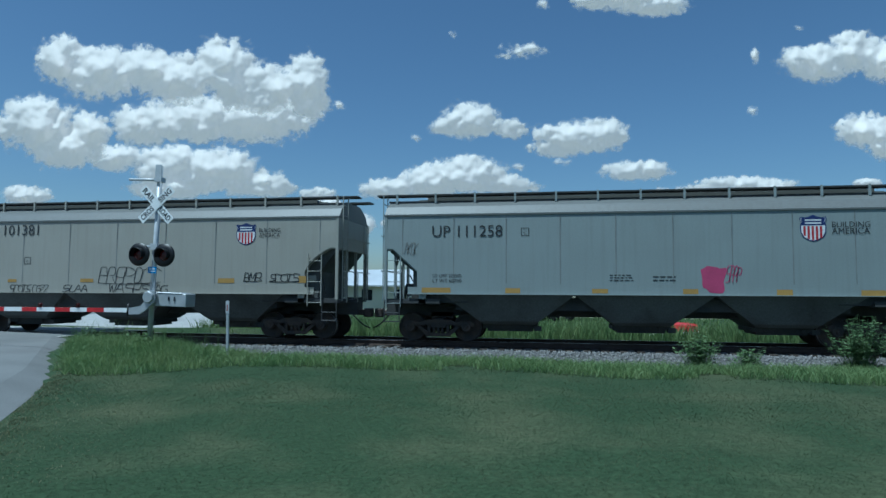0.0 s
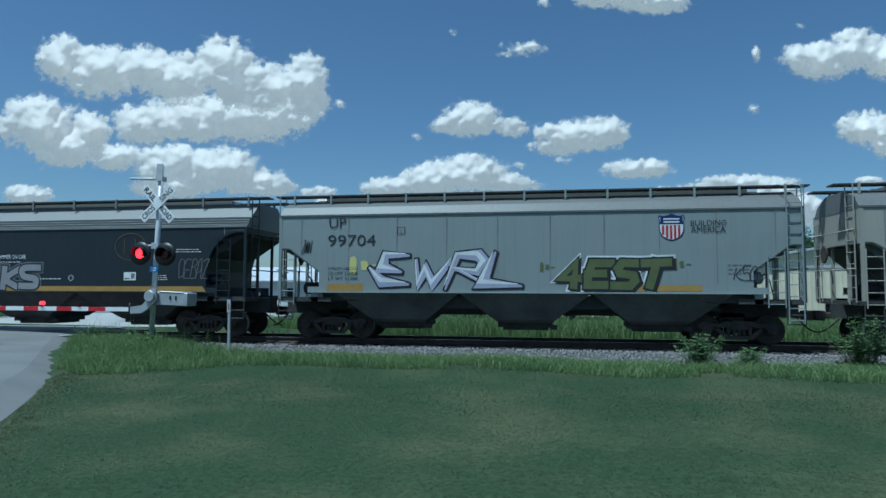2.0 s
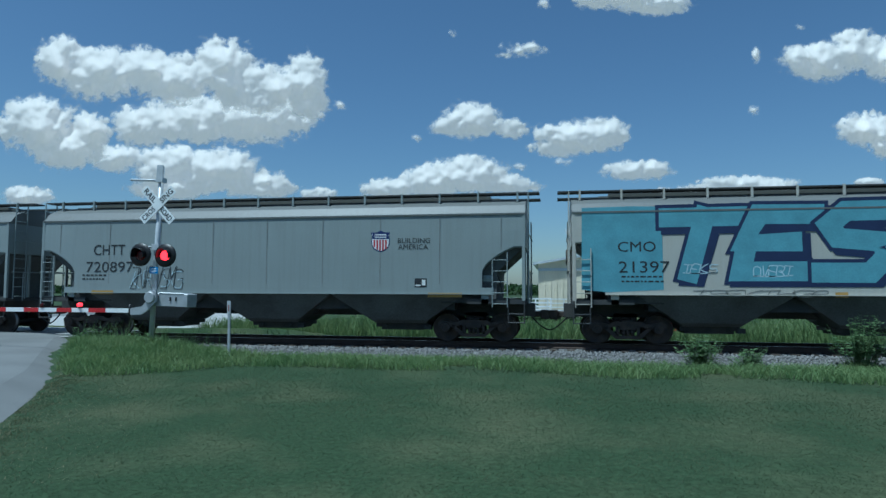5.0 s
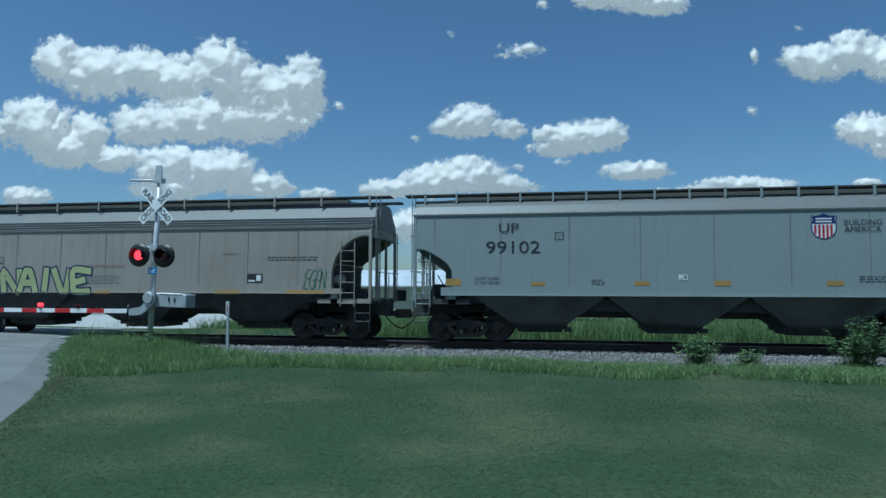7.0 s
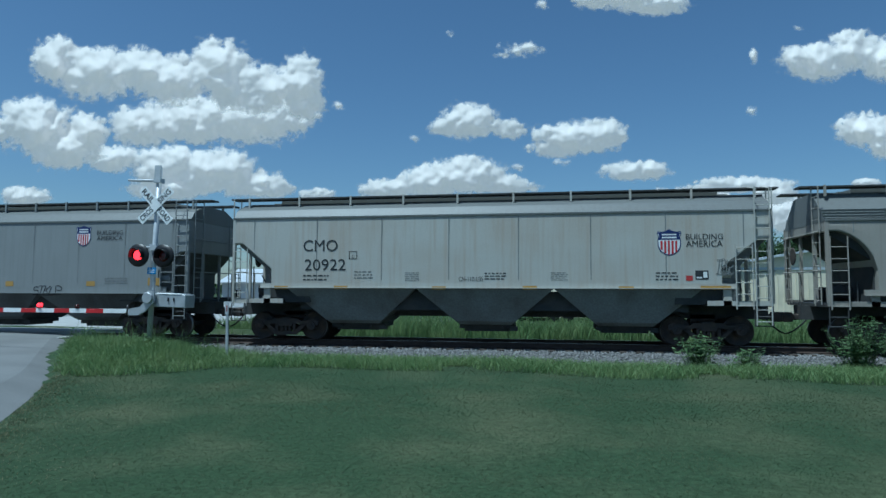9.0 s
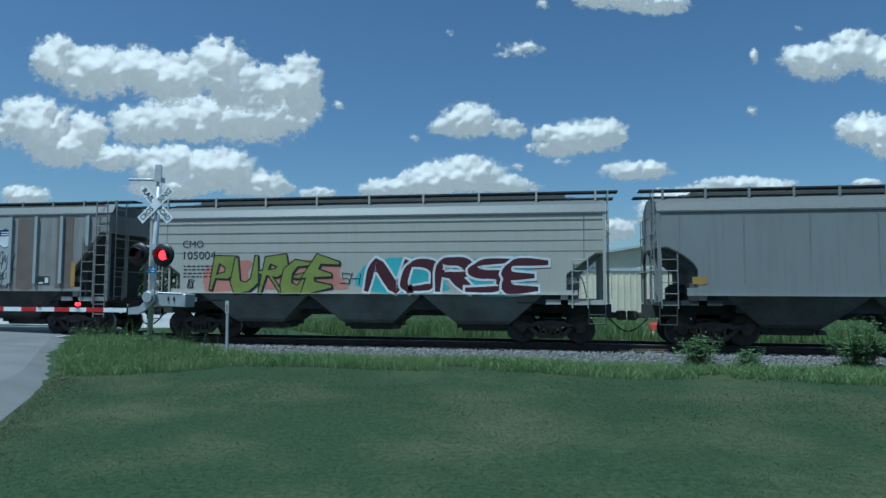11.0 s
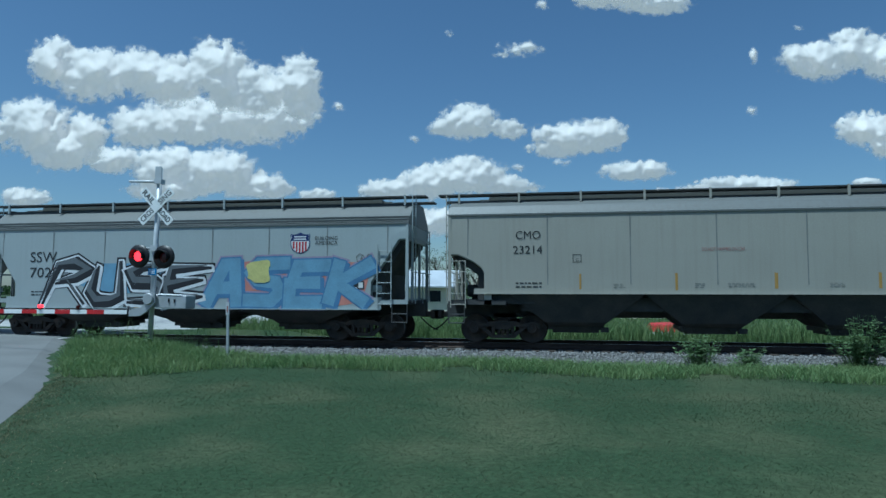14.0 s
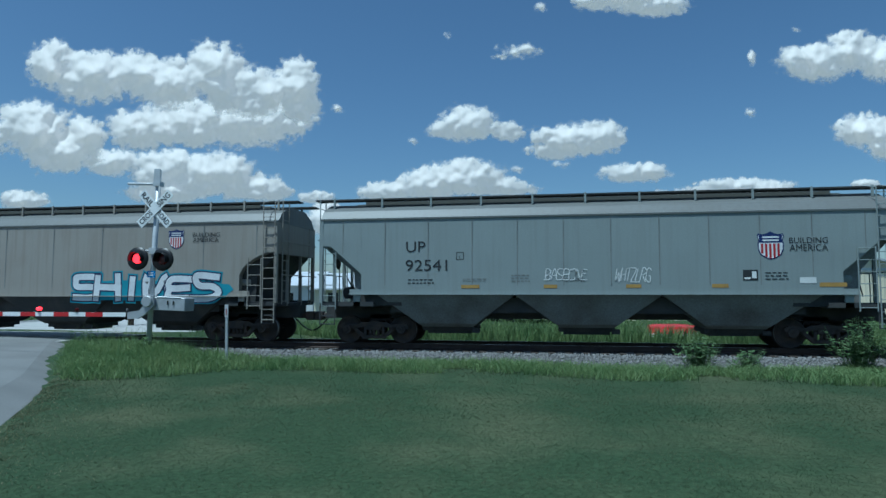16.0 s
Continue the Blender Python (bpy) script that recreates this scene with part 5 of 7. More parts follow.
def hopper_car(name, label, left, right, paint, roof=None, under=None, sill=1.74, sill_h=0.16, belt=3.92, cut=1.25, cut_z=3.0, curve=0.0, ribs=9, bays=3,
               rib_size=0.0045, top=4.66, board=True, posts=1.15, rails=0, bold_ribs=False, sill_mat=None, beads=(), slope=0.35, pale_end=False, tall_ladder=False, knee=0.45, level=0.25):
    """A covered hopper car: body, roof, chutes, end platforms, ladders, running boards, bogies and couplers."""
    half = (right - left) / 2
    car = new(name)
    tagged(car, label, "hopper car", "cars of the train")
    under = under or M_UNDER
    roof = roof or ROOF
    sill_mat = sill_mat or paint

    def low(x):
        e = half - abs(x)
        if e >= cut - 0.003:
            return sill
        u = max(0.0, e / cut - level) / (1 - level)
        foot = sill + knee
        straight = cut_z + (foot - cut_z) * u
        bow = cut_z + (foot - cut_z) * (1 - (1 - u * u) ** 0.5) if curve > 0.3 else straight
        return straight * (1 - curve) + bow * curve
    xs = [-half + cut * k / 12 for k in range(12)] + [-half + cut - 0.004, -half + cut] + [-half + cut + (2 * half - 2 * cut) * k / 12 for k in range(1, 12)] + [half - cut, half - cut + 0.004] + [half - cut + cut * k / 12 for k in range(1, 13)]
    secs = []
    for x in xs:
        z = low(x)
        near = [(-SIDE + 0.02 if z > sill + 0.02 else -SIDE, z), (-SIDE, max(z, sill) + 0.04), (-SIDE, max((z + belt) / 2, z + 0.05)), (-SIDE + 0.01, belt - 0.1), (-SIDE + 0.03, belt)]
        secs.append([(x, y, q) for y, q in near] + [(x, -y, q) for y, q in near[::-1]])
    bm = bmesh.new()
    loft(bm, secs)
    body = part("body", bm, paint, car)
    # roof with its stepped eave
    eave = [(-SIDE - 0.015, belt - 0.02), (-SIDE - 0.015, belt + 0.03), (-SIDE + 0.08, belt + 0.05)]
    if rails:
        for k in range(rails):
            eave += [(-SIDE + 0.06 + 0.045 * k, belt + 0.07 + 0.085 * k), (-SIDE + 0.12 + 0.045 * k, belt + 0.09 + 0.085 * k)]
    eave += [(-SIDE + 0.28, belt + 0.3), (-0.75, top - 0.2), (-0.55, top - 0.17)]
    ring = eave + [(-y, z) for y, z in eave[::-1]]
    bm = bmesh.new()
    loft(bm, [[(x, y, z) for y, z in ring] for x in (-half - 0.01, -half / 2, 0, half / 2, half + 0.01)])
    part("roof", bm, roof, car)
    n = 10
    for i in range(n):
        x = -half + 0.8 + (2 * half - 1.6) * (i + 0.5) / n
        w = (2 * half - 1.6) / n * 0.47
        bm = bmesh.new()
        box(bm, x - w, -0.36, top - 0.18, x + w, 0.36, top - 0.09)
        part("hatch_cover", bm, roof, car)
    bm = bmesh.new()
    box(bm, -half + 1.15, -0.47, top - 0.19, half - 1.15, 0.47, top - 0.03)
    part("hatch_coaming", bm, roof, car, "coaming between the walkways")
    # running boards and brackets
    for s in (-1, 1):
        bm = bmesh.new()
        box(bm, -half - 0.42, s * 0.75 - 0.24, top - 0.035, half + 0.42, s * 0.75 + 0.24, top + 0.01)
        part("running_board", bm, M_UNDER, car, "dark steel grating walkway")
    npost = max(6, int(2 * half / posts))
    for i in range(npost):
        x = -half + 0.25 + (2 * half - 0.5) * i / (npost - 1)
        for q in (-1.0, 1.0):
            bm = bmesh.new()
            box(bm, x - 0.03, q - 0.03, top - 0.3, x + 0.03, q + 0.03, top + 0.03)
            part("bracket", bm, paint if paint is not PAINT["black"] else roof, car)
    # side posts
    for i in range(ribs):
        x = -half + cut * 0.55 + (2 * half - 1.1 * cut) * i / (ribs - 1)
        z = low(x) + 0.12
        d = 0.075 if bold_ribs else rib_size
        w = 0.055 if bold_ribs else 0.013
        for s in (-1, 1):
            bm = bmesh.new()
            box(bm, x - w, s * SIDE - (d if s < 0 else -0.004), z, x + w, s * SIDE + (d if s > 0 else -0.004), belt - 0.06)
            part("side_post", bm, PAINT["pale"] if bold_ribs else M_SEAM, car)
    for z in beads:
        bm = bmesh.new()
        box(bm, -half + 0.1, -SIDE - 0.004, z, half - 0.1, -SIDE + 0.01, z + 0.022)
        part("side_bead", bm, M_SEAM, car)
    # side sill
    for s in (-1, 1):
        bm = bmesh.new()
        box(bm, -half + cut * 0.72, s * (SIDE - 0.028) - 0.03, sill - sill_h, half - cut * 0.72, s * (SIDE - 0.028) + 0.03, sill + 0.005)
        box(bm, -half + cut * 0.72, s * (SIDE + 0.03) - 0.03, sill - sill_h - 0.022, half - cut * 0.72, s * (SIDE + 0.03) + 0.03, sill - sill_h)
        part("side_sill", bm, sill_mat, car)
    # chutes
    zt = sill - sill_h
    length = 2 * half - 3.7
    pitch = length / bays
    for i in range(bays):
        cx = -length / 2 + pitch * (i + 0.5)
        bm = bmesh.new()
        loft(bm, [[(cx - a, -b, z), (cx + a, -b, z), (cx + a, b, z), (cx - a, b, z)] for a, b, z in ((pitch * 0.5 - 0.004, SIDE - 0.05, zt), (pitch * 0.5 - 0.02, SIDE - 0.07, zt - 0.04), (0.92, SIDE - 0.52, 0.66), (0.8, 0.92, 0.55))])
        # under: grime colour, darkened for the shade below the body
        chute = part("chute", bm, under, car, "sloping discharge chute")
        bm = bmesh.new()
        box(bm, cx - 0.85, -0.72, 0.42, cx + 0.85, 0.72, 0.55)
        box(bm, cx - 0.7, -0.62, 0.33, cx + 0.7, 0.62, 0.42)
        for q in (-0.5, 0.5):
            tube(bm, (cx + q, -0.85, 0.46), (cx + q, 0.85, 0.46), 0.04, None, 8)
        box(bm, cx + 0.75, -0.8, 0.36, cx + 0.98, -0.55, 0.5)
        part("gate", bm, M_UNDER, chute)
    # centre sill, bolsters, draft gear
    bm = bmesh.new()
    box(bm, -half - 0.25, -0.3, 0.78, half + 0.25, 0.3, 1.2)
    part("centre_sill", bm, M_UNDER, car)
    bm = bmesh.new()
    box(bm, -half + 2.2, -1.2, 1.0, half - 2.2, 1.2, zt - 0.12)
    part("hopper_slope", bm, M_UNDER, car)
    for s in (-1, 1):
        x = s * (half - 0.15)
        a, b = sorted((s * half, s * (half - 1.75)))
        bm = bmesh.new()
        box(bm, a, -SIDE + 0.05, 1.18, b, SIDE - 0.05, 1.28)
        # dark material puts the shade of the car end into the platform's colour
        plat = part("end_platform", bm, M_UNDER, car)
        a2, b2 = sorted((s * (half - 1.32), s * (half - 1.1)))
        for q in (-1, 1):
            bm = bmesh.new()
            box(bm, a, q * (SIDE - 0.03) - 0.03, 1.2, b, q * (SIDE - 0.03) + 0.03, 1.34)
            # unless pale_end, the sill is darkened to paint the shadow on it
            part("end_sill", bm, paint if pale_end else M_UNDER, plat)
            bm = bmesh.new()
            box(bm, a2, q * (SIDE - 0.03) - 0.03, 1.2, b2, q * (SIDE - 0.03) + 0.035, zt + 0.02)
            part("jacking_pad", bm, paint, plat)
        bm = bmesh.new()
        a3, b3 = sorted((s * (half - 2.6), s * (half - cut * 0.8)))
        box(bm, a3, -1.42, 1.22, b3, 1.42, zt + 0.03)
        part("shear_plate", bm, M_UNDER, plat)
        # dark block filling the end opening: slope sheet with its shade in the colour
        reach = cut * slope * (1 if s > 0 else 0.55)
        side_view = [(half - cut - 0.35, 1.27), (half - cut - 0.35, cut_z + 0.12), (half - 0.14, cut_z + 0.06), (half - 0.14, cut_z - 0.06),
                     (half - cut + reach, sill + 0.5 * (cut_z - sill) * (1 - slope * 0.5)), (half - cut + reach * 0.9, 1.27)]
        bm = bmesh.new()
        prism(bm, [(s * x, z) for x, z in side_view], -SIDE + 0.22, SIDE - 0.22)
        part("slope_sheet", bm, under, car, "dark infill that paints the shade under the sloping end sheet")
        for yy in (-SIDE + 0.04, SIDE - 0.04):
            bm = bmesh.new()
            box(bm, s * (half - 0.04) - 0.045, yy - 0.045, 1.3, s * (half - 0.04) + 0.045, yy + 0.045, belt)
            part("corner_post", bm, paint, car)
        for yy in (-0.55, 0.55):
            bm = bmesh.new()
            box(bm, s * (half - 0.1) - 0.04, yy - 0.04, 1.3, s * (half - 0.1) + 0.04, yy + 0.04, cut_z + 0.02)
            part("end_post", bm, paint, car)
        bm = bmesh.new()
        ladder(bm, s * (half - 0.08) - (0.9 if s > 0 else 0.0), -SIDE - 0.05, 1.1, cut_z - 0.15, 0.45)
        part("ladder", bm, paint, car, "side ladder")
        if s > 0 and tall_ladder:
            bm = bmesh.new()
            ladder(bm, half - 0.46, -SIDE - 0.07, 0.66, top - 0.12, 0.4)
            tube(bm, (half - 0.46, -SIDE - 0.07, top - 0.12), (half - 0.46, -0.95, top + 0.02), 0.016, None, 5)
            tube(bm, (half - 0.06, -SIDE - 0.07, top - 0.12), (half - 0.06, -0.95, top + 0.02), 0.016, None, 5)
            part("ladder", bm, paint, car, "tall corner ladder up to the roof walkway")
        bm = bmesh.new()
        ladder(bm, s * (half + 0.09), -SIDE + 0.2, 1.25, top - 0.05, 0.5, "y")
        part("ladder", bm, paint, car, "end ladder")
        bm = bmesh.new()
        ladder(bm, s * (half + 0.09), SIDE - 0.7, 1.25, belt, 0.5, "y")
        part("ladder", bm, paint, car, "end ladder")
        for z in (2.2, 3.3):
            bm = bmesh.new()
            tube(bm, (s * (half + 0.12), -SIDE + 0.1, z), (s * (half + 0.12), SIDE - 0.1, z), 0.018, None, 5)
            part("handrail", bm, paint, car)
        for q in (-1.0, 0.2, 1.1):
            bm = bmesh.new()
            tube(bm, (s * (half + 0.1), q, 1.2), (s * (half + 0.1), q, 2.2), 0.018, None, 5)
            part("grab_iron", bm, paint, car)
        # step stirrup and grab
        bm = bmesh.new()
        for q in (0.02, 0.5):
            tube(bm, (s * (half - q), -SIDE - 0.03, 1.2), (s * (half - q), -SIDE - 0.03, 0.62), 0.018, None, 5)
        for z in (0.64, 0.9):
            tube(bm, (s * (half - 0.02), -SIDE - 0.03, z), (s * (half - 0.5), -SIDE - 0.03, z), 0.018, None, 5)
        part("step", bm, M_UNDER, car)
        # coupler and air hose
        bm = bmesh.new()
        cl = 0.72
        a, b = sorted((s * (half + 0.1), s * (half + cl - 0.25)))
        box(bm, a, -0.09, 0.76, b, 0.09, 0.94)
        a, b = sorted((s * (half + cl - 0.3), s * (half + cl - 0.01)))
        box(bm, a, -0.17, 0.7, b, 0.15, 0.99)
        bmesh.ops.bevel(bm, geom=bm.edges[:], offset=0.03, segments=1, affect="EDGES")
        part("coupler", bm, M_STEEL, car)
        bm = bmesh.new()
        pts = [Vector((s * (half + 0.15 + 0.56 * u), -0.42 + 0.1 * u, 0.78 - 0.42 * math.sin(u * 1.45))) for u in [k / 6 for k in range(7)]]
        for p, q in zip(pts, pts[1:]):
            tube(bm, p, q, 0.024, None, 6)
        part("air_hose", bm, M_BLACK, car)
        bogie(car, s * (half - 1.62))
    # brake gear on one end
    bm = bmesh.new()
    revolve(bm, [(0.16, -0.3), (0.2, -0.25), (0.2, 0.25), (0.16, 0.3)], 14, "x", (-half + 0.75, -0.5, 1.62))
    part("air_tank", bm, M_UNDER, car)
    bm = bmesh.new()
    box(bm, -half + 0.5, 0.1, 1.3, -half + 1.1, 0.5, 1.75)
    bmesh.ops.bevel(bm, geom=bm.edges[:], offset=0.04, segments=2, affect="EDGES")
    part("brake_valve", bm, M_UNDER, car)
    for (xa, za), (xb, zb), y in (((0.4, 1.3), (0.4, 2.4), -0.9), ((1.1, 1.3), (0.6, 2.1), -0.7), ((0.95, 1.28), (0.95, 1.9), -1.15)):
        bm = bmesh.new()
        tube(bm, (-half + xa, y, za), (-half + xb, y, zb), 0.02, None, 6)
        part("brake_rod", bm, M_UNDER, car)
    bm = bmesh.new()
    revolve(bm, [(0.12, -0.2), (0.17, -0.17), (0.17, 0.16), (0.1, 0.22)], 16, "x", (half - cut + 0.12, -SIDE + 0.35, sill + 0.28))
    part("brake_cylinder", bm, paint, car, "round brake cylinder on the end platform")
    pts = [Vector((half - cut + 0.3 + 0.3 * u, -SIDE + 0.3, sill + 0.28 + 0.22 * math.sin(u * 3.1) - 0.5 * u * u)) for u in [k / 7 for k in range(8)]]
    bm = bmesh.new()
    for p, q in zip(pts, pts[1:]):
        tube(bm, p, q, 0.018, None, 5)
    part("brake_hose", bm, M_BLACK, car)
    bm = bmesh.new()
    revolve(bm, [(0.24, -0.02), (0.28, 0), (0.24, 0.02)], 18, "x", (-half - 0.14, 0.55, 2.7))
    part("brake_wheel", bm, M_STEEL, car)
    return car


PAINT = {
    "grey": body_paint("grey_paint", (0.26, 0.29, 0.285), (0.2, 0.215, 0.205), 0.4),
    "tan": body_paint("tan_grey_paint", (0.345, 0.33, 0.285), (0.27, 0.25, 0.21), 0.4),
    "black": body_paint("black_car_paint", (0.012, 0.019, 0.025), (0.03, 0.035, 0.038), 0.3),
    "silver": body_paint("silver_roof_paint", (0.2, 0.205, 0.2), (0.16, 0.155, 0.145), 0.3),
    "cream": body_paint("cream_paint", (0.454, 0.437, 0.388), (0.38, 0.32, 0.25), 0.35),
    "rusty": body_paint("rust_streaked_paint", (0.445, 0.437, 0.397), (0.34, 0.255, 0.18), 0.5),
    "dirty": body_paint("dirty_tan_paint", (0.31, 0.287, 0.25), (0.22, 0.178, 0.145), 0.5),
    "dark": body_paint("dark_grey_paint", (0.243, 0.251, 0.247), (0.17, 0.17, 0.16), 0.4),
    "patchy": body_paint("patchy_grey_paint", (0.28, 0.28, 0.265), (0.17, 0.14, 0.12), 0.8),
    "pale": body_paint("pale_teal_grey_paint", (0.356, 0.388, 0.388), (0.29, 0.31, 0.3), 0.3),
}
ROOF = body_paint("dusty_roof_paint", (0.14, 0.145, 0.14), (0.11, 0.105, 0.095), 0.5)
# chute colours hold grime plus painted shade; slope sheets share them
M_CHUTE = mat("chute_grime_shade", (0.105, 0.11, 0.108), 0.75, 0, 0.4, 1.0, 20.0, 0, (0.06, 0.058, 0.055))
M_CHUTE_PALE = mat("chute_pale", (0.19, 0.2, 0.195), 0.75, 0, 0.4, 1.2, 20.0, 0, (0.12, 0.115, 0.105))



def marks_a(car):
    mark(car, 'text', 'UP 111258', -6.29, 3.241, -4.13, 3.588, 'K')
    mark(car, 'cbox', 'C', -3.57, 3.255, -3.33, 3.494, 'K')
    mark(car, 'text', 'LD LMT 223500', -6.27, 1.999, -5.38, 2.102, 'K')
    mark(car, 'text', 'LT WT 60700', -6.27, 1.843, -5.38, 1.947, 'K')
    mark(car, 'shield', '-', 4.2, 3.004, 4.91, 3.766, '-')
    mark(car, 'text', 'BUILDING', 5.04, 3.403, 6.01, 3.56, 'K')
    mark(car, 'text', 'AMERICA', 5.03, 3.214, 6.0, 3.387, 'K')
    mark(car, 'patch', '-', -6.62, 1.532, -5.71, 1.687, 'O')
    mark(car, 'patch', '-', -4.05, 1.523, -3.6, 1.675, 'O')
    mark(car, 'patch', '-', -1.5, 1.532, -1.04, 1.665, 'O')
    mark(car, 'patch', '-', 1.05, 1.525, 1.47, 1.671, 'O')
    mark(car, 'patch', '-', 3.56, 1.503, 3.98, 1.661, 'O')
    mark(car, 'patch', '-', 5.72, 1.497, 6.36, 1.652, 'O')
    mark(car, 'blob', '-', 1.48, 1.528, 2.33, 2.415, 'PINK')
    mark(car, 'scrib', '-', 2.24, 1.866, 2.63, 2.316, 'PINK')
    mark(car, 'bars', '3', -0.99, 1.881, -0.32, 2.112, 'K')
    mark(car, 'bars', '2', 0.23, 1.881, 0.89, 2.077, 'K')
    mark(car, 'scrib', '-', -7.15, 2.699, -6.75, 3.05, 'G')


def marks_b(car):
    mark(car, 'text', 'CMO 101381', -5.82, 3.448, -3.02, 3.807, 'K')
    mark(car, 'cbox', 'C', -3.54, 2.442, -3.29, 2.689, 'K')
    mark(car, 'shield', '-', 4.31, 3.035, 5.01, 3.765, '-')
    mark(car, 'text', 'BUILDING', 5.11, 3.455, 5.84, 3.586, 'K')
    mark(car, 'text', 'AMERICA', 5.11, 3.29, 5.83, 3.422, 'K')
    mark(car, 'patch', '-', -6.82, 1.821, -6.27, 2.074, 'O')
    mark(car, 'patch', '-', -4.16, 1.823, -3.81, 1.929, 'O')
    mark(car, 'patch', '-', -1.33, 1.826, -0.83, 1.947, 'O')
    mark(car, 'patch', '-', 3.71, 1.814, 4.29, 1.963, 'O')
    mark(car, 'patch', '-', 6.49, 1.817, 6.74, 2.043, 'O')
    mark(car, 'text', 'LD LMT 225200', -5.85, 1.965, -5.04, 2.073, 'K')
    mark(car, 'text', 'LT WT 60800', -5.85, 1.822, -5.04, 1.911, 'K')
    mark(car, 'scrib', '3', -6.92, 2.764, -6.18, 3.457, 'K')
    mark(car, 'scrib', '3', -6.91, 2.074, -6.17, 2.8, 'K')
    mark(car, 'scrib', '5', -0.63, 1.776, 1.65, 2.305, 'K')
    mark(car, 'tag', 'WASP', -0.28, 1.47, 0.97, 1.776, 'K')
    mark(car, 'tag', 'STAG', 0.97, 1.474, 1.94, 1.727, 'K')
    mark(car, 'tag', 'SCOTS', -4.04, 1.471, -3.24, 1.718, 'K')
    mark(car, 'scrib', '-', -3.15, 1.474, -2.57, 1.719, 'K')
    mark(car, 'tag', 'SLAA', -1.98, 1.497, -1.04, 1.722, 'K')
    mark(car, 'tag', 'SD', -5.31, 1.483, -4.86, 1.715, 'K')
    mark(car, 'tag', 'SCOTS', 5.51, 1.849, 6.5, 2.109, 'K')
    mark(car, 'tag', 'BMR', 4.61, 1.865, 5.24, 2.127, 'K')


def marks_c(car):
    mark(car, 'text', 'UP', -6.13, 3.522, -5.57, 3.846, 'K')
    mark(car, 'text', '99704', -6.16, 2.943, -4.6, 3.301, 'K')
    mark(car, 'cbox', 'C', -3.91, 3.3, -3.66, 3.53, 'K')
    mark(car, 'shield', '-', 3.89, 3.01, 4.63, 3.816, '-')
    mark(car, 'text', 'BUILDING', 4.79, 3.439, 5.76, 3.602, 'K')
    mark(car, 'text', 'AMERICA', 4.79, 3.244, 5.74, 3.423, 'K')
    mark(car, 'patch', '-', -6.19, 1.539, -4.99, 1.752, 'O')
    mark(car, 'patch', '-', 3.04, 1.555, 5.08, 1.734, 'O')
    mark(car, 'graf', 'EWRL', -4.62, 1.516, -0.03, 2.778, 'sharp,LAV,WHT,BLK,-,0.045')
    mark(car, 'graf', '4EST', 1.0, 1.517, 4.15, 2.56, 'block,OLIVE,-,BLK,WHT,0.05')
    mark(car, 'dots', '-', 0.45, 2.1, 0.95, 2.45, 'OLIVE')
    mark(car, 'dots', '-', 4.25, 2.15, 4.8, 2.55, 'OLIVE')
    mark(car, 'dots', '-', -5.51, 2.035, -4.42, 2.709, 'YEL')
    mark(car, 'text', 'CAPACITY 5200 CU FT', -6.15, 2.196, -5.16, 2.285, 'K')
    mark(car, 'text', 'LD LMT 234800', -6.14, 2.036, -5.18, 2.143, 'K')
    mark(car, 'text', 'LT WT 51200', -6.14, 1.876, -5.18, 1.983, 'K')
    mark(car, 'scrib', '-', 5.96, 1.866, 6.76, 2.266, 'K')
    mark(car, 'scrib', '-', -7.0, 2.721, -6.73, 3.119, 'K')
    mark(car, 'bars', '3', 5.77, 2.026, 6.43, 2.379, 'G')


def marks_d(car):
    mark(car, 'text', 'KCS', -6.2, 2.896, -4.87, 3.363, 'GOLD')
    mark(car, 'text', '88507', -5.93, 2.355, -4.79, 2.671, 'GOLD')
    mark(car, 'text', 'COER', -5.95, 2.896, -4.99, 3.157, 'W')
    mark(car, 'text', '355036', -6.02, 2.486, -4.96, 2.747, 'W')
    mark(car, 'cbox', 'C', -4.54, 2.703, -4.28, 2.961, 'W')
    mark(car, 'text', 'DO NOT HAMMER ON CAR', -1.46, 2.607, 0.33, 2.75, 'W')
    mark(car, 'bars', '1', -1.46, 2.465, 0.14, 2.536, 'W')
    mark(car, 'patch', '-', -5.36, 1.492, 7.13, 1.667, 'O')
    mark(car, 'graf', 'SEDRIKS', -4.16, 1.481, 0.88, 2.505, 'bubble,GREY,-,BLK,DGREY,0.045')
    mark(car, 'bars', '1', 0.66, 1.877, 1.75, 1.965, 'W')
    mark(car, 'diamond', '-', 2.02, 1.843, 2.25, 2.051, 'W')
    mark(car, 'flag', '-', 4.13, 1.862, 4.58, 2.135, 'W')
    mark(car, 'bars', '2', 5.28, 2.773, 6.93, 2.925, 'W')
    mark(car, 'scrib', '4', 6.14, 1.93, 7.22, 2.533, 'G')
    mark(car, 'bars', '3', 5.29, 1.862, 5.74, 2.065, 'W')
    mark(car, 'text', 'LD LMT 224000', -6.17, 1.966, -5.28, 2.078, 'W')
    mark(car, 'text', 'LT WT 62000', -6.16, 1.799, -5.27, 1.91, 'W')
    mark(car, 'ring', '-', 3.77, 2.545, 4.92, 3.439, 'GOLD')


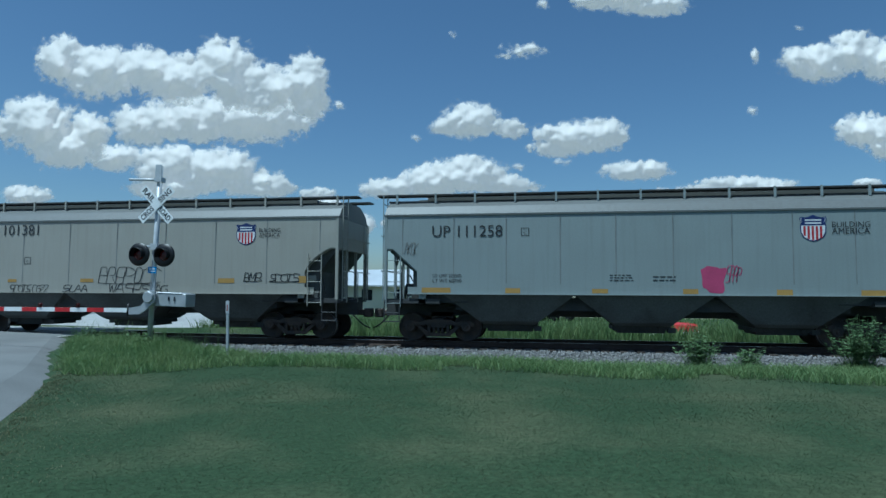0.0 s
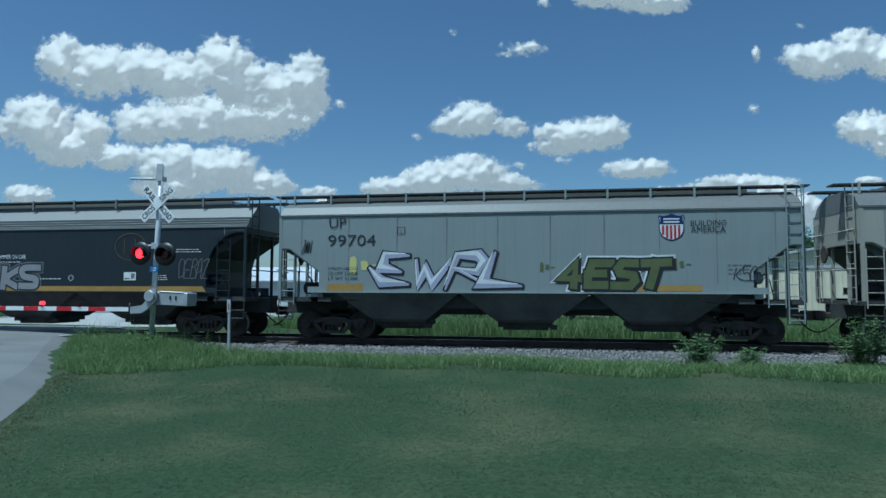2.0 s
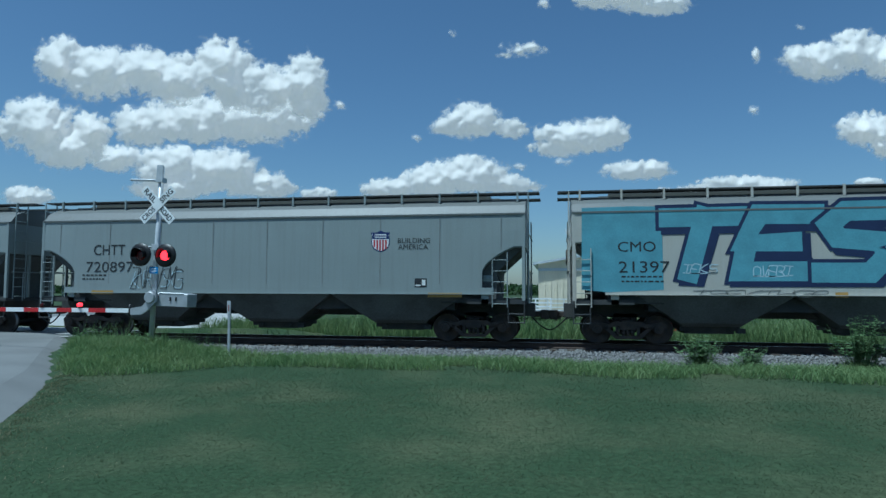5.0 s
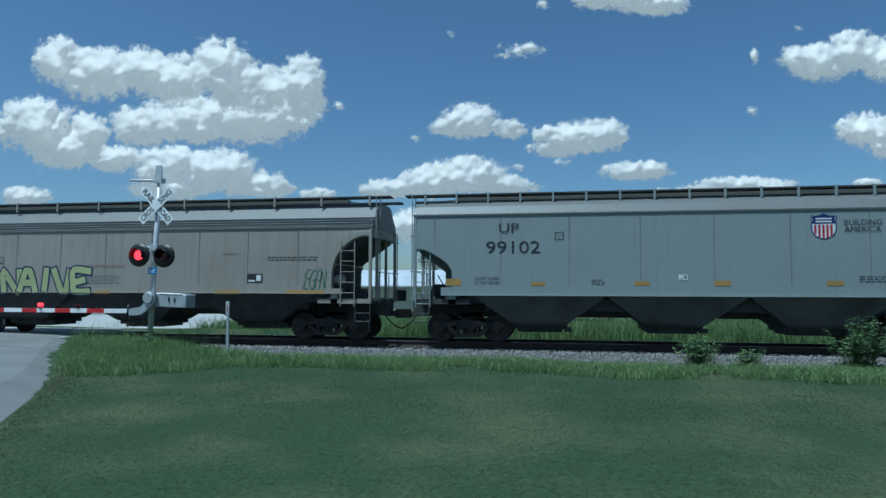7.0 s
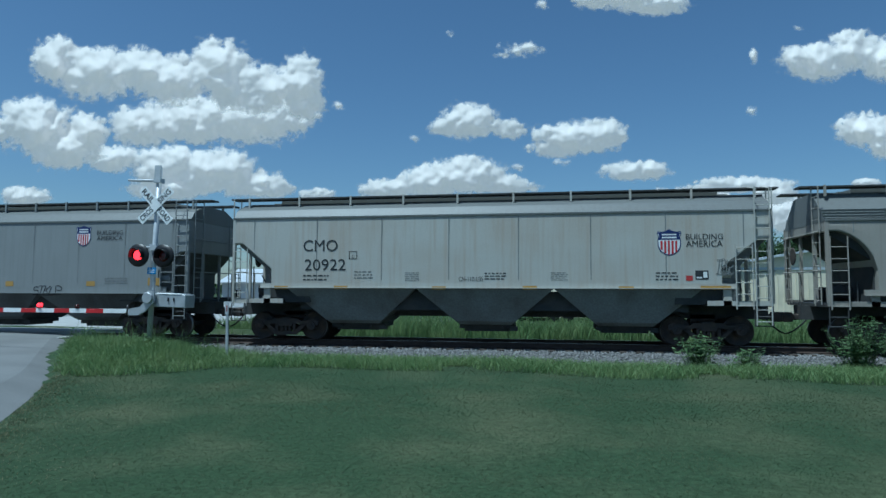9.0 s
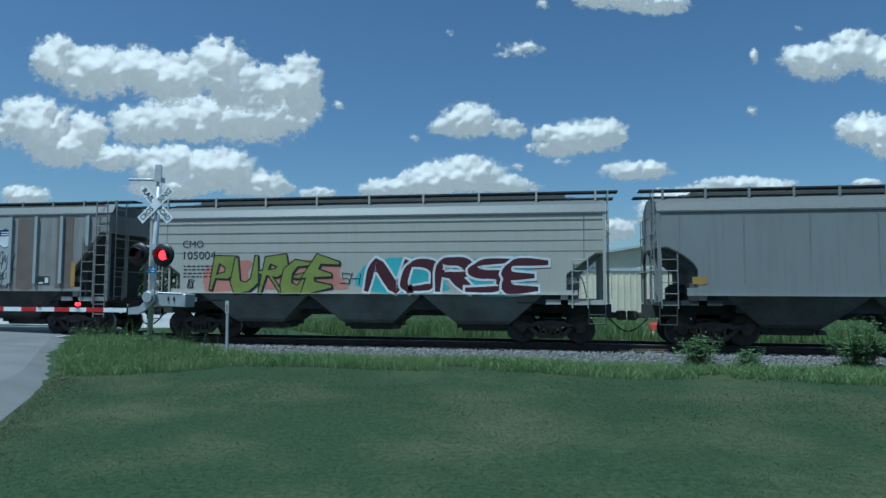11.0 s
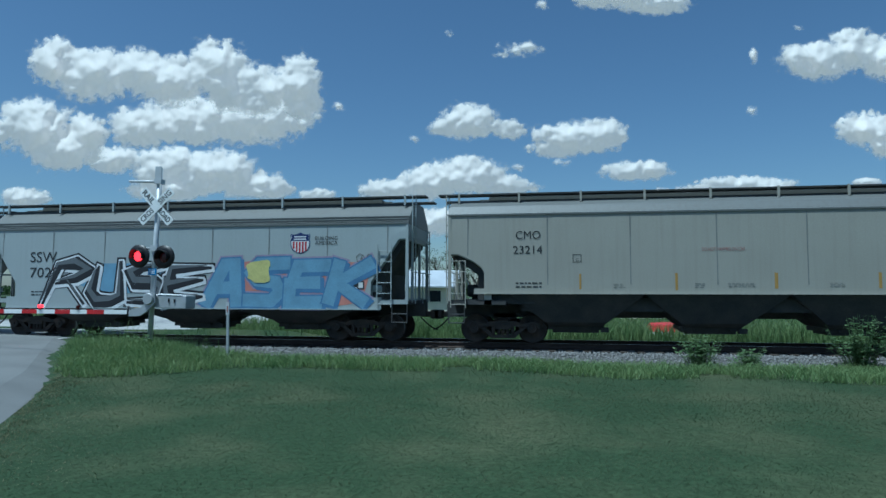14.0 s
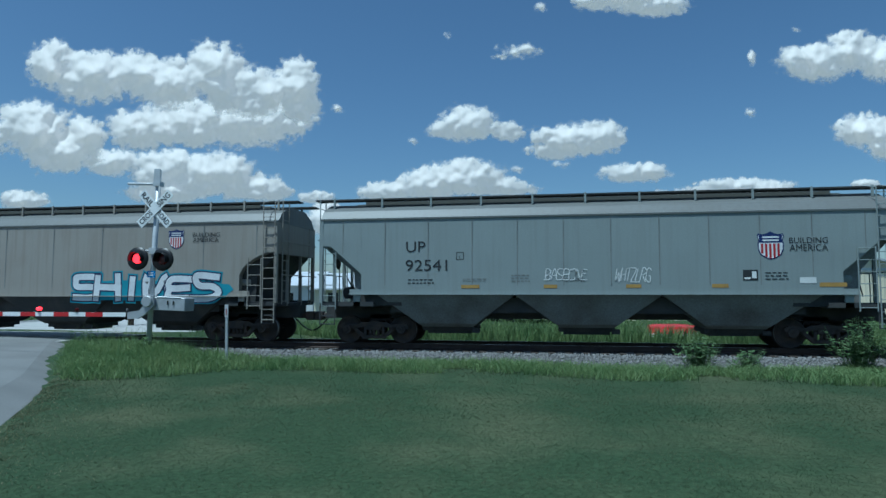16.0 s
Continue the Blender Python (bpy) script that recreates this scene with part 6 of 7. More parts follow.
def marks_e(car):
    mark(car, 'patch', '-', -8.05, 1.633, -5.73, 4.056, 'SKY')
    mark(car, 'graf', 'TES', -5.81, 1.72, 0.5, 4.14, 'block,SKY,-,NAVY,-,0.1')
    mark(car, 'graf', 'BOYS', 0.75, 1.72, 7.9, 4.1, 'block,SKY,-,NAVY,-,0.1')
    mark(car, 'star', '-', -0.05, 2.034, 1.19, 3.611, 'SKY')
    mark(car, 'text', 'CMO', -7.0, 2.744, -5.93, 3.041, 'K')
    mark(car, 'text', '21397', -6.98, 2.132, -5.55, 2.465, 'K')
    mark(car, 'bars', '2', -6.91, 1.818, -5.72, 2.095, 'K')
    mark(car, 'tag', 'CRUEL', 3.86, 1.444, 5.6, 1.661, 'RED')
    mark(car, 'tag', 'KVTS', 6.57, 1.47, 7.21, 1.782, 'RED')
    mark(car, 'patch', '-', -1.19, 1.436, -0.86, 1.577, 'O')
    mark(car, 'patch', '-', 3.39, 1.439, 3.86, 1.608, 'O')
    mark(car, 'patch', '-', 5.6, 1.466, 6.57, 1.615, 'O')
    mark(car, 'tag', 'TSEKTHGF', -4.92, 1.445, -1.32, 1.624, 'G')
    mark(car, 'tag', 'OVERT', -3.29, 2.019, -2.26, 2.306, 'W2')
    mark(car, 'tag', 'COW', -1.42, 1.982, -0.24, 2.353, 'W2')
    mark(car, 'tag', 'TEKS', -5.17, 2.111, -4.26, 2.367, 'W2')
    mark(car, 'bars', '3', 6.16, 1.996, 6.98, 2.261, 'K')


def marks_f(car):
    mark(car, 'shield', '-', 3.48, 2.794, 4.1, 3.466, '-')
    mark(car, 'text', 'BUILDING', 4.35, 3.061, 5.37, 3.218, 'K')
    mark(car, 'text', 'AMERICA', 4.36, 2.865, 5.31, 3.022, 'K')
    mark(car, 'flag', '-', 4.89, 1.696, 5.27, 1.967, 'K')
    mark(car, 'patch', '-', 5.3, 1.389, 6.37, 1.524, 'O')
    mark(car, 'text', 'CHTT', -6.26, 2.757, -5.08, 3.109, 'K')
    mark(car, 'text', '720897', -6.52, 2.184, -4.75, 2.534, 'K')
    mark(car, 'cbox', 'C', -3.8, 2.539, -3.59, 2.758, 'K')
    mark(car, 'scrib', '5', -4.82, 1.619, -2.93, 2.336, 'K')
    mark(car, 'tag', 'KRIYG', -4.78, 1.65, -2.96, 2.211, 'W2')
    mark(car, 'patch', '-', -6.3, 1.439, -5.47, 1.565, 'O')
    mark(car, 'bars', '2', -6.66, 1.898, -5.76, 2.154, 'K')


def marks_g(car):
    mark(car, 'text', 'UP', -5.14, 3.365, -4.54, 3.643, 'K')
    mark(car, 'text', '99102', -5.53, 2.737, -3.91, 3.106, 'K')
    mark(car, 'cbox', 'C', -3.47, 3.129, -3.22, 3.366, 'K')
    mark(car, 'shield', '-', 3.58, 3.058, 4.27, 3.797, '-')
    mark(car, 'text', 'BUILDING', 4.45, 3.457, 5.4, 3.61, 'K')
    mark(car, 'text', 'AMERICA', 4.45, 3.269, 5.38, 3.423, 'K')
    mark(car, 'patch', '-', -6.77, 1.762, -6.31, 1.966, 'O')
    mark(car, 'patch', '-', -4.18, 1.765, -3.77, 1.875, 'O')
    mark(car, 'patch', '-', -1.2, 1.77, -0.78, 1.894, 'O')
    mark(car, 'patch', '-', 0.99, 1.773, 1.45, 1.912, 'O')
    mark(car, 'patch', '-', 3.95, 1.777, 4.38, 1.913, 'O')
    mark(car, 'patch', '-', 6.39, 1.797, 6.84, 2.013, 'O')
    mark(car, 'flag', '-', 0.03, 1.929, 0.28, 2.088, 'W')
    mark(car, 'text', 'LD LMT 225900', -5.88, 1.929, -5.15, 2.021, 'K')
    mark(car, 'text', 'LT WT 60100', -5.88, 1.8, -5.14, 1.892, 'K')
    mark(car, 'bars', '3', -2.41, 1.786, -2.03, 1.965, 'K')
    mark(car, 'bars', '3', 4.78, 1.863, 5.52, 2.065, 'K')
    mark(car, 'scrib', '-', 5.62, 2.097, 5.98, 2.5, 'G')


def marks_h(car):
    mark(car, 'patch', '-', -6.88, 2.228, -5.53, 2.979, 'DGREY')
    mark(car, 'text', 'UP', -6.75, 2.642, -5.98, 2.962, 'K')
    mark(car, 'text', '90007', -6.74, 2.209, -5.19, 2.527, 'K')
    mark(car, 'cbox', 'C', -5.05, 2.485, -4.79, 2.727, 'K')
    mark(car, 'graf', 'NAIVE', -4.81, 1.383, -1.42, 2.404, 'bubble,YELG,-,NAVY,-,0.05')
    mark(car, 'text', 'DO NOT HAMMER ON CAR', -1.94, 2.342, -0.1, 2.45, 'REDF')
    mark(car, 'bars', '4', -1.5, 1.804, -0.29, 2.126, 'G')
    mark(car, 'flag', '-', 4.29, 1.844, 4.82, 2.135, 'K')
    mark(car, 'bars', '2', 4.98, 2.539, 6.66, 2.709, 'K')
    mark(car, 'scrib', '-', 6.27, 1.662, 6.95, 2.232, 'GRN')
    mark(car, 'patch', '-', -1.21, 1.447, -0.65, 1.589, 'O')
    mark(car, 'patch', '-', 3.16, 1.465, 4.03, 1.603, 'O')
    mark(car, 'patch', '-', 5.65, 1.476, 6.9, 1.61, 'O')
    mark(car, 'bars', '2', 3.44, 2.741, 3.96, 2.81, 'K')


def marks_i(car):
    mark(car, 'text', 'CMO', -5.76, 2.844, -4.62, 3.204, 'K')
    mark(car, 'text', '20922', -5.71, 2.233, -4.35, 2.591, 'K')
    mark(car, 'cbox', 'C', -4.24, 2.586, -3.98, 2.836, 'K')
    mark(car, 'shield', '-', 5.07, 2.633, 5.75, 3.404, '-')
    mark(car, 'text', 'BUILDING', 5.87, 3.098, 6.88, 3.261, 'K')
    mark(car, 'text', 'AMERICA', 5.87, 2.886, 6.87, 3.065, 'K')
    mark(car, 'text', 'CH-110-L05', -0.75, 1.895, -0.01, 2.033, 'K')
    mark(car, 'bars', '5', -2.43, 1.895, -1.95, 2.191, 'G')
    mark(car, 'bars', '5', 2.02, 1.913, 2.52, 2.182, 'G')
    mark(car, 'patch', '-', -6.73, 1.64, -6.26, 1.749, 'O')
    mark(car, 'patch', '-', -4.73, 1.645, -4.28, 1.752, 'O')
    mark(car, 'patch', '-', -1.59, 1.636, -1.15, 1.739, 'O')
    mark(car, 'patch', '-', 1.18, 1.643, 1.62, 1.761, 'O')
    mark(car, 'patch', '-', 3.97, 1.65, 4.4, 1.749, 'O')
    mark(car, 'patch', '-', 6.24, 1.657, 7.07, 1.769, 'O')
    mark(car, 'bars', '2', -5.75, 1.894, -4.9, 2.144, 'K')
    mark(car, 'bars', '3', -4.07, 1.965, -3.43, 2.248, 'G')
    mark(car, 'bars', '3', 0.04, 1.93, 0.69, 2.186, 'K')
    mark(car, 'bars', '3', 5.02, 1.914, 5.64, 2.191, 'K')
    mark(car, 'flag', '-', 6.11, 1.946, 6.47, 2.205, 'K')
    mark(car, 'patch', '-', 5.85, 1.914, 6.04, 2.06, 'RED')
    mark(car, 'tag', 'TRVE', 6.68, 2.091, 7.18, 2.51, 'G')


def marks_j(car):
    mark(car, 'shield', '-', 3.38, 3.073, 3.95, 3.79, '-')
    mark(car, 'text', 'BUILDING', 4.17, 3.457, 5.14, 3.607, 'K')
    mark(car, 'text', 'AMERICA', 4.17, 3.27, 5.14, 3.419, 'K')
    mark(car, 'patch', '-', 6.12, 1.746, 6.59, 2.002, 'O')
    mark(car, 'patch', '-', -1.08, 1.716, -0.76, 1.89, 'O')
    mark(car, 'patch', '-', 0.69, 1.719, 1.0, 1.891, 'O')
    mark(car, 'patch', '-', 3.83, 1.724, 4.16, 1.892, 'O')
    mark(car, 'tag', 'STKLF', 1.79, 1.42, 2.89, 1.721, 'BLK')
    mark(car, 'flag', '-', -0.47, 1.852, -0.17, 2.044, 'W')
    mark(car, 'bars', '3', 4.52, 1.8, 5.36, 2.04, 'G')
    mark(car, 'patch', '-', -6.65, 1.807, -6.24, 2.024, 'O')


def marks_k(car):
    mark(car, 'text', 'CMO', -6.18, 2.969, -5.45, 3.203, 'K')
    mark(car, 'text', '105004', -6.14, 2.59, -5.0, 2.841, 'K')
    mark(car, 'blob', '-', -5.74, 1.435, -3.46, 2.603, 'SALM')
    mark(car, 'blob', '-', -3.45, 1.412, -0.3, 2.622, 'SALM')
    mark(car, 'graf', 'PURGE', -5.18, 1.407, -0.95, 2.734, 'sharp,LIME,-,BLK,-,0.04')
    mark(car, 'tag', 'SH', -0.71, 1.776, -0.09, 2.117, 'K')
    mark(car, 'blob', '-', -0.39, 1.393, 3.02, 2.62, 'CYAN')
    mark(car, 'blob', '-', 2.52, 1.407, 5.88, 2.718, 'CYAN')
    mark(car, 'graf', 'NORSE', 0.24, 1.401, 5.51, 2.66, 'brush,MAROON,-,WHT,-,0.07')
    mark(car, 'bars', '4', -6.13, 1.965, -5.11, 2.429, 'K')
    mark(car, 'scrib', '-', -5.97, 1.644, -5.75, 1.911, 'K')


def marks_l(car):
    for x in (-4.42, -3.42, 2.56, 3.56):
        mark(car, 'patch', '-', x, 1.72, x + 0.86, 4.07, 'PANEL')
    mark(car, 'patch', '-', -6.12, 1.593, -5.41, 4.144, 'RUST')
    mark(car, 'patch', '-', -5.11, 1.596, -4.66, 4.092, 'RUST')
    mark(car, 'patch', '-', 4.72, 1.608, 5.39, 4.106, 'RUST')
    mark(car, 'patch', '-', 6.27, 1.613, 6.9, 4.075, 'RUST')
    mark(car, 'patch', '-', -6.71, 3.201, -6.23, 4.157, 'RUST')
    mark(car, 'text', 'U', -6.78, 2.861, -6.58, 3.113, 'G')
    mark(car, 'text', 'P', -5.77, 2.853, -5.57, 3.103, 'G')
    mark(car, 'text', '7', -6.56, 2.286, -6.38, 2.573, 'G')
    mark(car, 'text', '9', -5.76, 2.284, -5.56, 2.568, 'G')
    mark(car, 'text', '4', -4.95, 2.264, -4.76, 2.546, 'G')
    mark(car, 'text', '7', -4.25, 2.192, -4.05, 2.49, 'K')
    mark(car, 'text', '5', -3.44, 2.19, -3.25, 2.486, 'K')
    mark(car, 'shieldb', '-', 3.93, 2.99, 4.52, 3.695, '-')
    mark(car, 'wedge', '-', -2.2, 2.75, -1.15, 3.965, 'PALE')
    mark(car, 'wedge2', '-', -1.3, 2.75, -0.1, 3.8, 'PALE')
    mark(car, 'blob', '-', -2.95, 1.54, 0.85, 2.75, 'BLK')
    mark(car, 'graf', 'SNAR', -3.01, 1.539, 0.84, 2.886, 'sharp,PALE,DGREY,BLK,WHT,0.05')
    mark(car, 'scrib', '-', -0.13, 2.367, 0.96, 3.009, 'SALM')
    mark(car, 'tag', 'AMIL', 4.0, 2.271, 4.74, 2.841, 'K')
    mark(car, 'tag', 'ESP', 3.18, 2.061, 3.84, 2.438, 'K')
    mark(car, 'scrib', '-', 4.06, 1.622, 4.54, 2.223, 'K')
    mark(car, 'tag', 'CREATOR', -8.12, 3.23, -6.87, 3.939, 'K')
    mark(car, 'patch', '-', 1.23, 1.63, 1.52, 1.997, 'SALM')
    mark(car, 'patch', '-', 6.86, 1.677, 7.02, 2.501, 'O')
    mark(car, 'flag', '-', 5.59, 1.738, 6.05, 2.026, 'K')
    mark(car, 'bars', '3', 3.28, 1.62, 3.84, 2.061, 'RED')
    mark(car, 'bars', '3', -4.21, 1.72, -3.85, 2.087, 'NAVY')


def marks_m(car):
    mark(car, 'text', 'CMO', -5.73, 3.172, -4.99, 3.414, 'K')
    mark(car, 'text', '23214', -5.81, 2.726, -4.94, 2.967, 'K')
    mark(car, 'cbox', 'C', -4.05, 2.46, -3.8, 2.698, 'K')
    mark(car, 'text', 'DO NOT HAMMER ON CAR', -0.41, 2.761, 0.76, 2.868, 'REDF')
    mark(car, 'patch', '-', -3.87, 1.674, -3.81, 2.112, 'O')
    mark(car, 'patch', '-', -1.16, 1.644, -1.09, 2.126, 'O')
    mark(car, 'patch', '-', 1.51, 1.686, 1.6, 2.139, 'O')
    mark(car, 'patch', '-', 4.17, 1.691, 4.25, 2.134, 'O')
    mark(car, 'patch', '-', 6.84, 1.697, 6.93, 2.597, 'O')
    mark(car, 'bars', '3', 5.29, 1.964, 5.95, 2.25, 'K')
    mark(car, 'bars', '2', -5.74, 1.689, -4.95, 1.911, 'K')
    mark(car, 'bars', '3', -2.89, 1.694, -2.54, 1.839, 'G')
    mark(car, 'bars', '3', -0.62, 1.699, -0.34, 1.858, 'G')
    mark(car, 'bars', '3', 0.28, 1.719, 1.03, 1.859, 'G')
    mark(car, 'bars', '3', 2.94, 1.723, 3.32, 1.861, 'G')


def marks_n(car):
    mark(car, 'text', 'SSW', -5.8, 2.587, -4.77, 2.936, 'K')
    mark(car, 'text', '70287', -5.79, 2.057, -4.37, 2.403, 'K')
    mark(car, 'blob', '-', -4.47, 1.505, 0.69, 2.658, 'SKY2')
    mark(car, 'graf', 'RUSE', -4.99, 0.956, 0.78, 2.713, 'sharp,BLK,DGREY,WHT,BLK,0.055')
    mark(car, 'blob', '-', 0.61, 1.053, 6.59, 2.744, 'SALM')
    mark(car, 'graf', 'ASEK', 0.79, 1.003, 6.35, 2.71, 'block,SKY2,-,TEALB,LILAC,0.045')
    mark(car, 'blob', '-', 2.1, 1.862, 3.21, 2.631, 'YEL')
    mark(car, 'shield', '-', 3.68, 2.792, 4.36, 3.472, '-')
    mark(car, 'text', 'BUILDING', 4.52, 3.223, 5.27, 3.341, 'K')
    mark(car, 'text', 'AMERICA', 4.52, 3.072, 5.27, 3.19, 'K')
    mark(car, 'flag', '-', 5.69, 1.649, 6.16, 1.913, 'K')
    mark(car, 'patch', '-', -1.8, 1.013, -1.27, 1.136, 'O')
    mark(car, 'patch', '-', -7.51, 0.949, -7.07, 1.115, 'O')
    mark(car, 'tag', 'GNS', 5.91, 2.527, 6.4, 2.759, 'G')
    mark(car, 'bars', '2', -5.73, 1.419, -4.95, 1.637, 'K')


def marks_o(car):
    mark(car, 'text', 'UP', -5.48, 2.873, -4.87, 3.201, 'K')
    mark(car, 'text', '92541', -5.5, 2.29, -4.19, 2.634, 'K')
    mark(car, 'cbox', 'C', -3.91, 2.628, -3.68, 2.862, 'K')
    mark(car, 'shield', '-', 4.71, 2.544, 5.43, 3.345, '-')
    mark(car, 'text', 'BUILDING', 5.56, 3.001, 6.56, 3.166, 'K')
    mark(car, 'text', 'AMERICA', 5.56, 2.786, 6.56, 2.968, 'K')
    mark(car, 'flag', '-', 4.31, 1.963, 4.71, 2.263, 'K')
    mark(car, 'patch', '-', -3.76, 1.751, -3.2, 1.858, 'O')
    mark(car, 'patch', '-', -1.28, 1.755, -0.88, 1.86, 'O')
    mark(car, 'patch', '-', 1.1, 1.759, 1.53, 1.861, 'O')
    mark(car, 'patch', '-', 3.47, 1.762, 3.92, 1.863, 'O')
    mark(car, 'patch', '-', 6.3, 1.783, 7.01, 1.897, 'O')
    mark(car, 'tag', 'BASE ONE', -1.24, 1.999, 0.0, 2.313, 'W')
    mark(car, 'tag', 'WHTZ LRG', 0.81, 1.93, 1.81, 2.324, 'W')
    mark(car, 'text', 'CH-110-06', -0.67, 1.947, -0.07, 2.051, 'K')
    mark(car, 'bars', '3', -2.24, 1.929, -1.68, 2.194, 'G')
    mark(car, 'bars', '2', -3.71, 1.947, -2.98, 2.072, 'G')
    mark(car, 'bars', '2', -5.42, 1.875, -4.56, 2.074, 'K')
    mark(car, 'bars', '3', 4.9, 1.963, 5.51, 2.228, 'K')
    mark(car, 'patch', '-', 5.8, 1.881, 6.23, 2.045, 'W')


def marks_p(car):
    mark(car, 'shield', '-', 4.31, 3.069, 4.88, 3.727, '-')
    mark(car, 'text', 'BUILDING', 5.19, 3.45, 6.15, 3.599, 'K')
    mark(car, 'text', 'AMERICA', 5.2, 3.282, 6.12, 3.431, 'K')
    mark(car, 'blob', '-', 0.56, 1.293, 6.77, 2.154, 'TEAL')
    mark(car, 'graf', 'SHIMES', 0.82, 1.273, 6.13, 2.267, 'bubble,WHT,-,NAVY,TEAL,0.04')




def train():
    P = PAINT
    made = [
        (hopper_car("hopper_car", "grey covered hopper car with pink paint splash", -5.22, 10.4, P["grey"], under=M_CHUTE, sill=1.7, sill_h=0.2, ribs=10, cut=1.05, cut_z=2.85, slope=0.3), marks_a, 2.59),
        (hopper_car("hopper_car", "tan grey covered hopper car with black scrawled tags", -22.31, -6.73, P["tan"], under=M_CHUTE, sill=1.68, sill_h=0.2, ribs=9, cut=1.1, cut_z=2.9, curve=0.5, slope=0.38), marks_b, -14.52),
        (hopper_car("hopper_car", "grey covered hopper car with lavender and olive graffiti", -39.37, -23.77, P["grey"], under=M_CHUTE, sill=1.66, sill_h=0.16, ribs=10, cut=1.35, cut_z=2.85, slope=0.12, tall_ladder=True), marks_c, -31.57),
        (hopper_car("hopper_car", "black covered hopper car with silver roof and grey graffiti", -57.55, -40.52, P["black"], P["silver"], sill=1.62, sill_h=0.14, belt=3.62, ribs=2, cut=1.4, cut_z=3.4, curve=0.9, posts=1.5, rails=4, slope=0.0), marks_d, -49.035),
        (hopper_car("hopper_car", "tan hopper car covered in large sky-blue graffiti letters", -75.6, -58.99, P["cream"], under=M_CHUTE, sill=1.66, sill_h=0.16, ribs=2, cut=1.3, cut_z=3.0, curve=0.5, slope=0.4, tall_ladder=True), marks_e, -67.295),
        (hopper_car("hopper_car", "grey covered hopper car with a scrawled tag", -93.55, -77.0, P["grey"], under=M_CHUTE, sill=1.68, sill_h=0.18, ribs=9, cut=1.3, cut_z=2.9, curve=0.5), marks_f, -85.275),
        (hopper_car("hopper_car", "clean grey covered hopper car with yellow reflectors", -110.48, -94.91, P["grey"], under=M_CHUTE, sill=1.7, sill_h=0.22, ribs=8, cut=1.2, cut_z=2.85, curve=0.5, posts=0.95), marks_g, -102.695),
        (hopper_car("hopper_car", "dirty tan hopper car with yellow graffiti and ribbed eave", -128.71, -111.83, P["dirty"], sill=1.66, sill_h=0.14, belt=3.6, ribs=10, cut=1.3, cut_z=3.3, curve=0.8, posts=1.5, rails=4, slope=0.05, pale_end=True), marks_h, -120.27),
        (hopper_car("hopper_car", "pale hopper car with rust stains and pale chutes", -146.48, -130.12, P["rusty"], under=M_CHUTE_PALE, sill=1.82, sill_h=0.12, ribs=8, cut=1.35, cut_z=3.1, posts=1.6, slope=0.4, tall_ladder=True, pale_end=True), marks_i, -138.3),
        (hopper_car("hopper_car", "dark grey covered hopper car", -163.2, -148.04, P["dark"], under=M_CHUTE, sill=1.7, sill_h=0.2, ribs=9, cut=1.1, cut_z=2.85, curve=0.5, tall_ladder=True), marks_j, -155.62),
        (hopper_car("hopper_car", "cream hopper car with lime and maroon graffiti", -179.47, -164.67, P["cream"], under=M_CHUTE_PALE, sill=1.62, sill_h=0.12, ribs=2, cut=1.15, cut_z=2.7, posts=1.5, beads=(2.78, 3.1, 3.42, 3.72), pale_end=True), marks_k, -172.07),
        (hopper_car("hopper_car", "rust-patched ribbed hopper car with pale green graffiti", -197.53, -180.97, P["patchy"], sill=1.66, sill_h=0.12, belt=4.15, ribs=16, cut=1.45, cut_z=3.5, bold_ribs=True, pale_end=True, tall_ladder=True), marks_l, -189.25),
        (hopper_car("hopper_car", "plain tan covered hopper car with yellow upright bars", -214.49, -198.91, P["tan"], sill=1.68, sill_h=0.14, ribs=7, cut=1.1, cut_z=2.7, posts=1.6, curve=0.5), marks_m, -206.7),
        (hopper_car("hopper_car", "pale teal hopper car with black and blue graffiti", -230.87, -215.75, P["pale"], sill=1.4, sill_h=0.36, belt=3.72, ribs=8, cut=1.2, cut_z=3.2, posts=1.7, rails=3, pale_end=True), marks_n, -223.31),
        (hopper_car("hopper_car", "grey covered hopper car with white chalky tags", -248.84, -232.3, P["grey"], under=M_CHUTE_PALE, sill=1.72, sill_h=0.14, ribs=12, cut=1.35, cut_z=3.05, posts=1.5, slope=0.4, tall_ladder=True), marks_o, -240.57),
        (hopper_car("hopper_car", "brownish dirty hopper car with white graffiti", -266.6, -250.29, P["dirty"], sill=1.68, sill_h=0.16, ribs=9, cut=1.3, cut_z=2.9, curve=0.6, slope=0.4, tall_ladder=True), marks_p, -258.45),
    ]
    for car, paint_marks, x in made:
        paint_marks(car)
    return [(car, x) for car, _, x in made]


TRAIN = train()


def run(t):
    """How far the train has come at t seconds."""
    return 15.396 * t - 0.0429 * t * t + 0.001515 * t ** 3


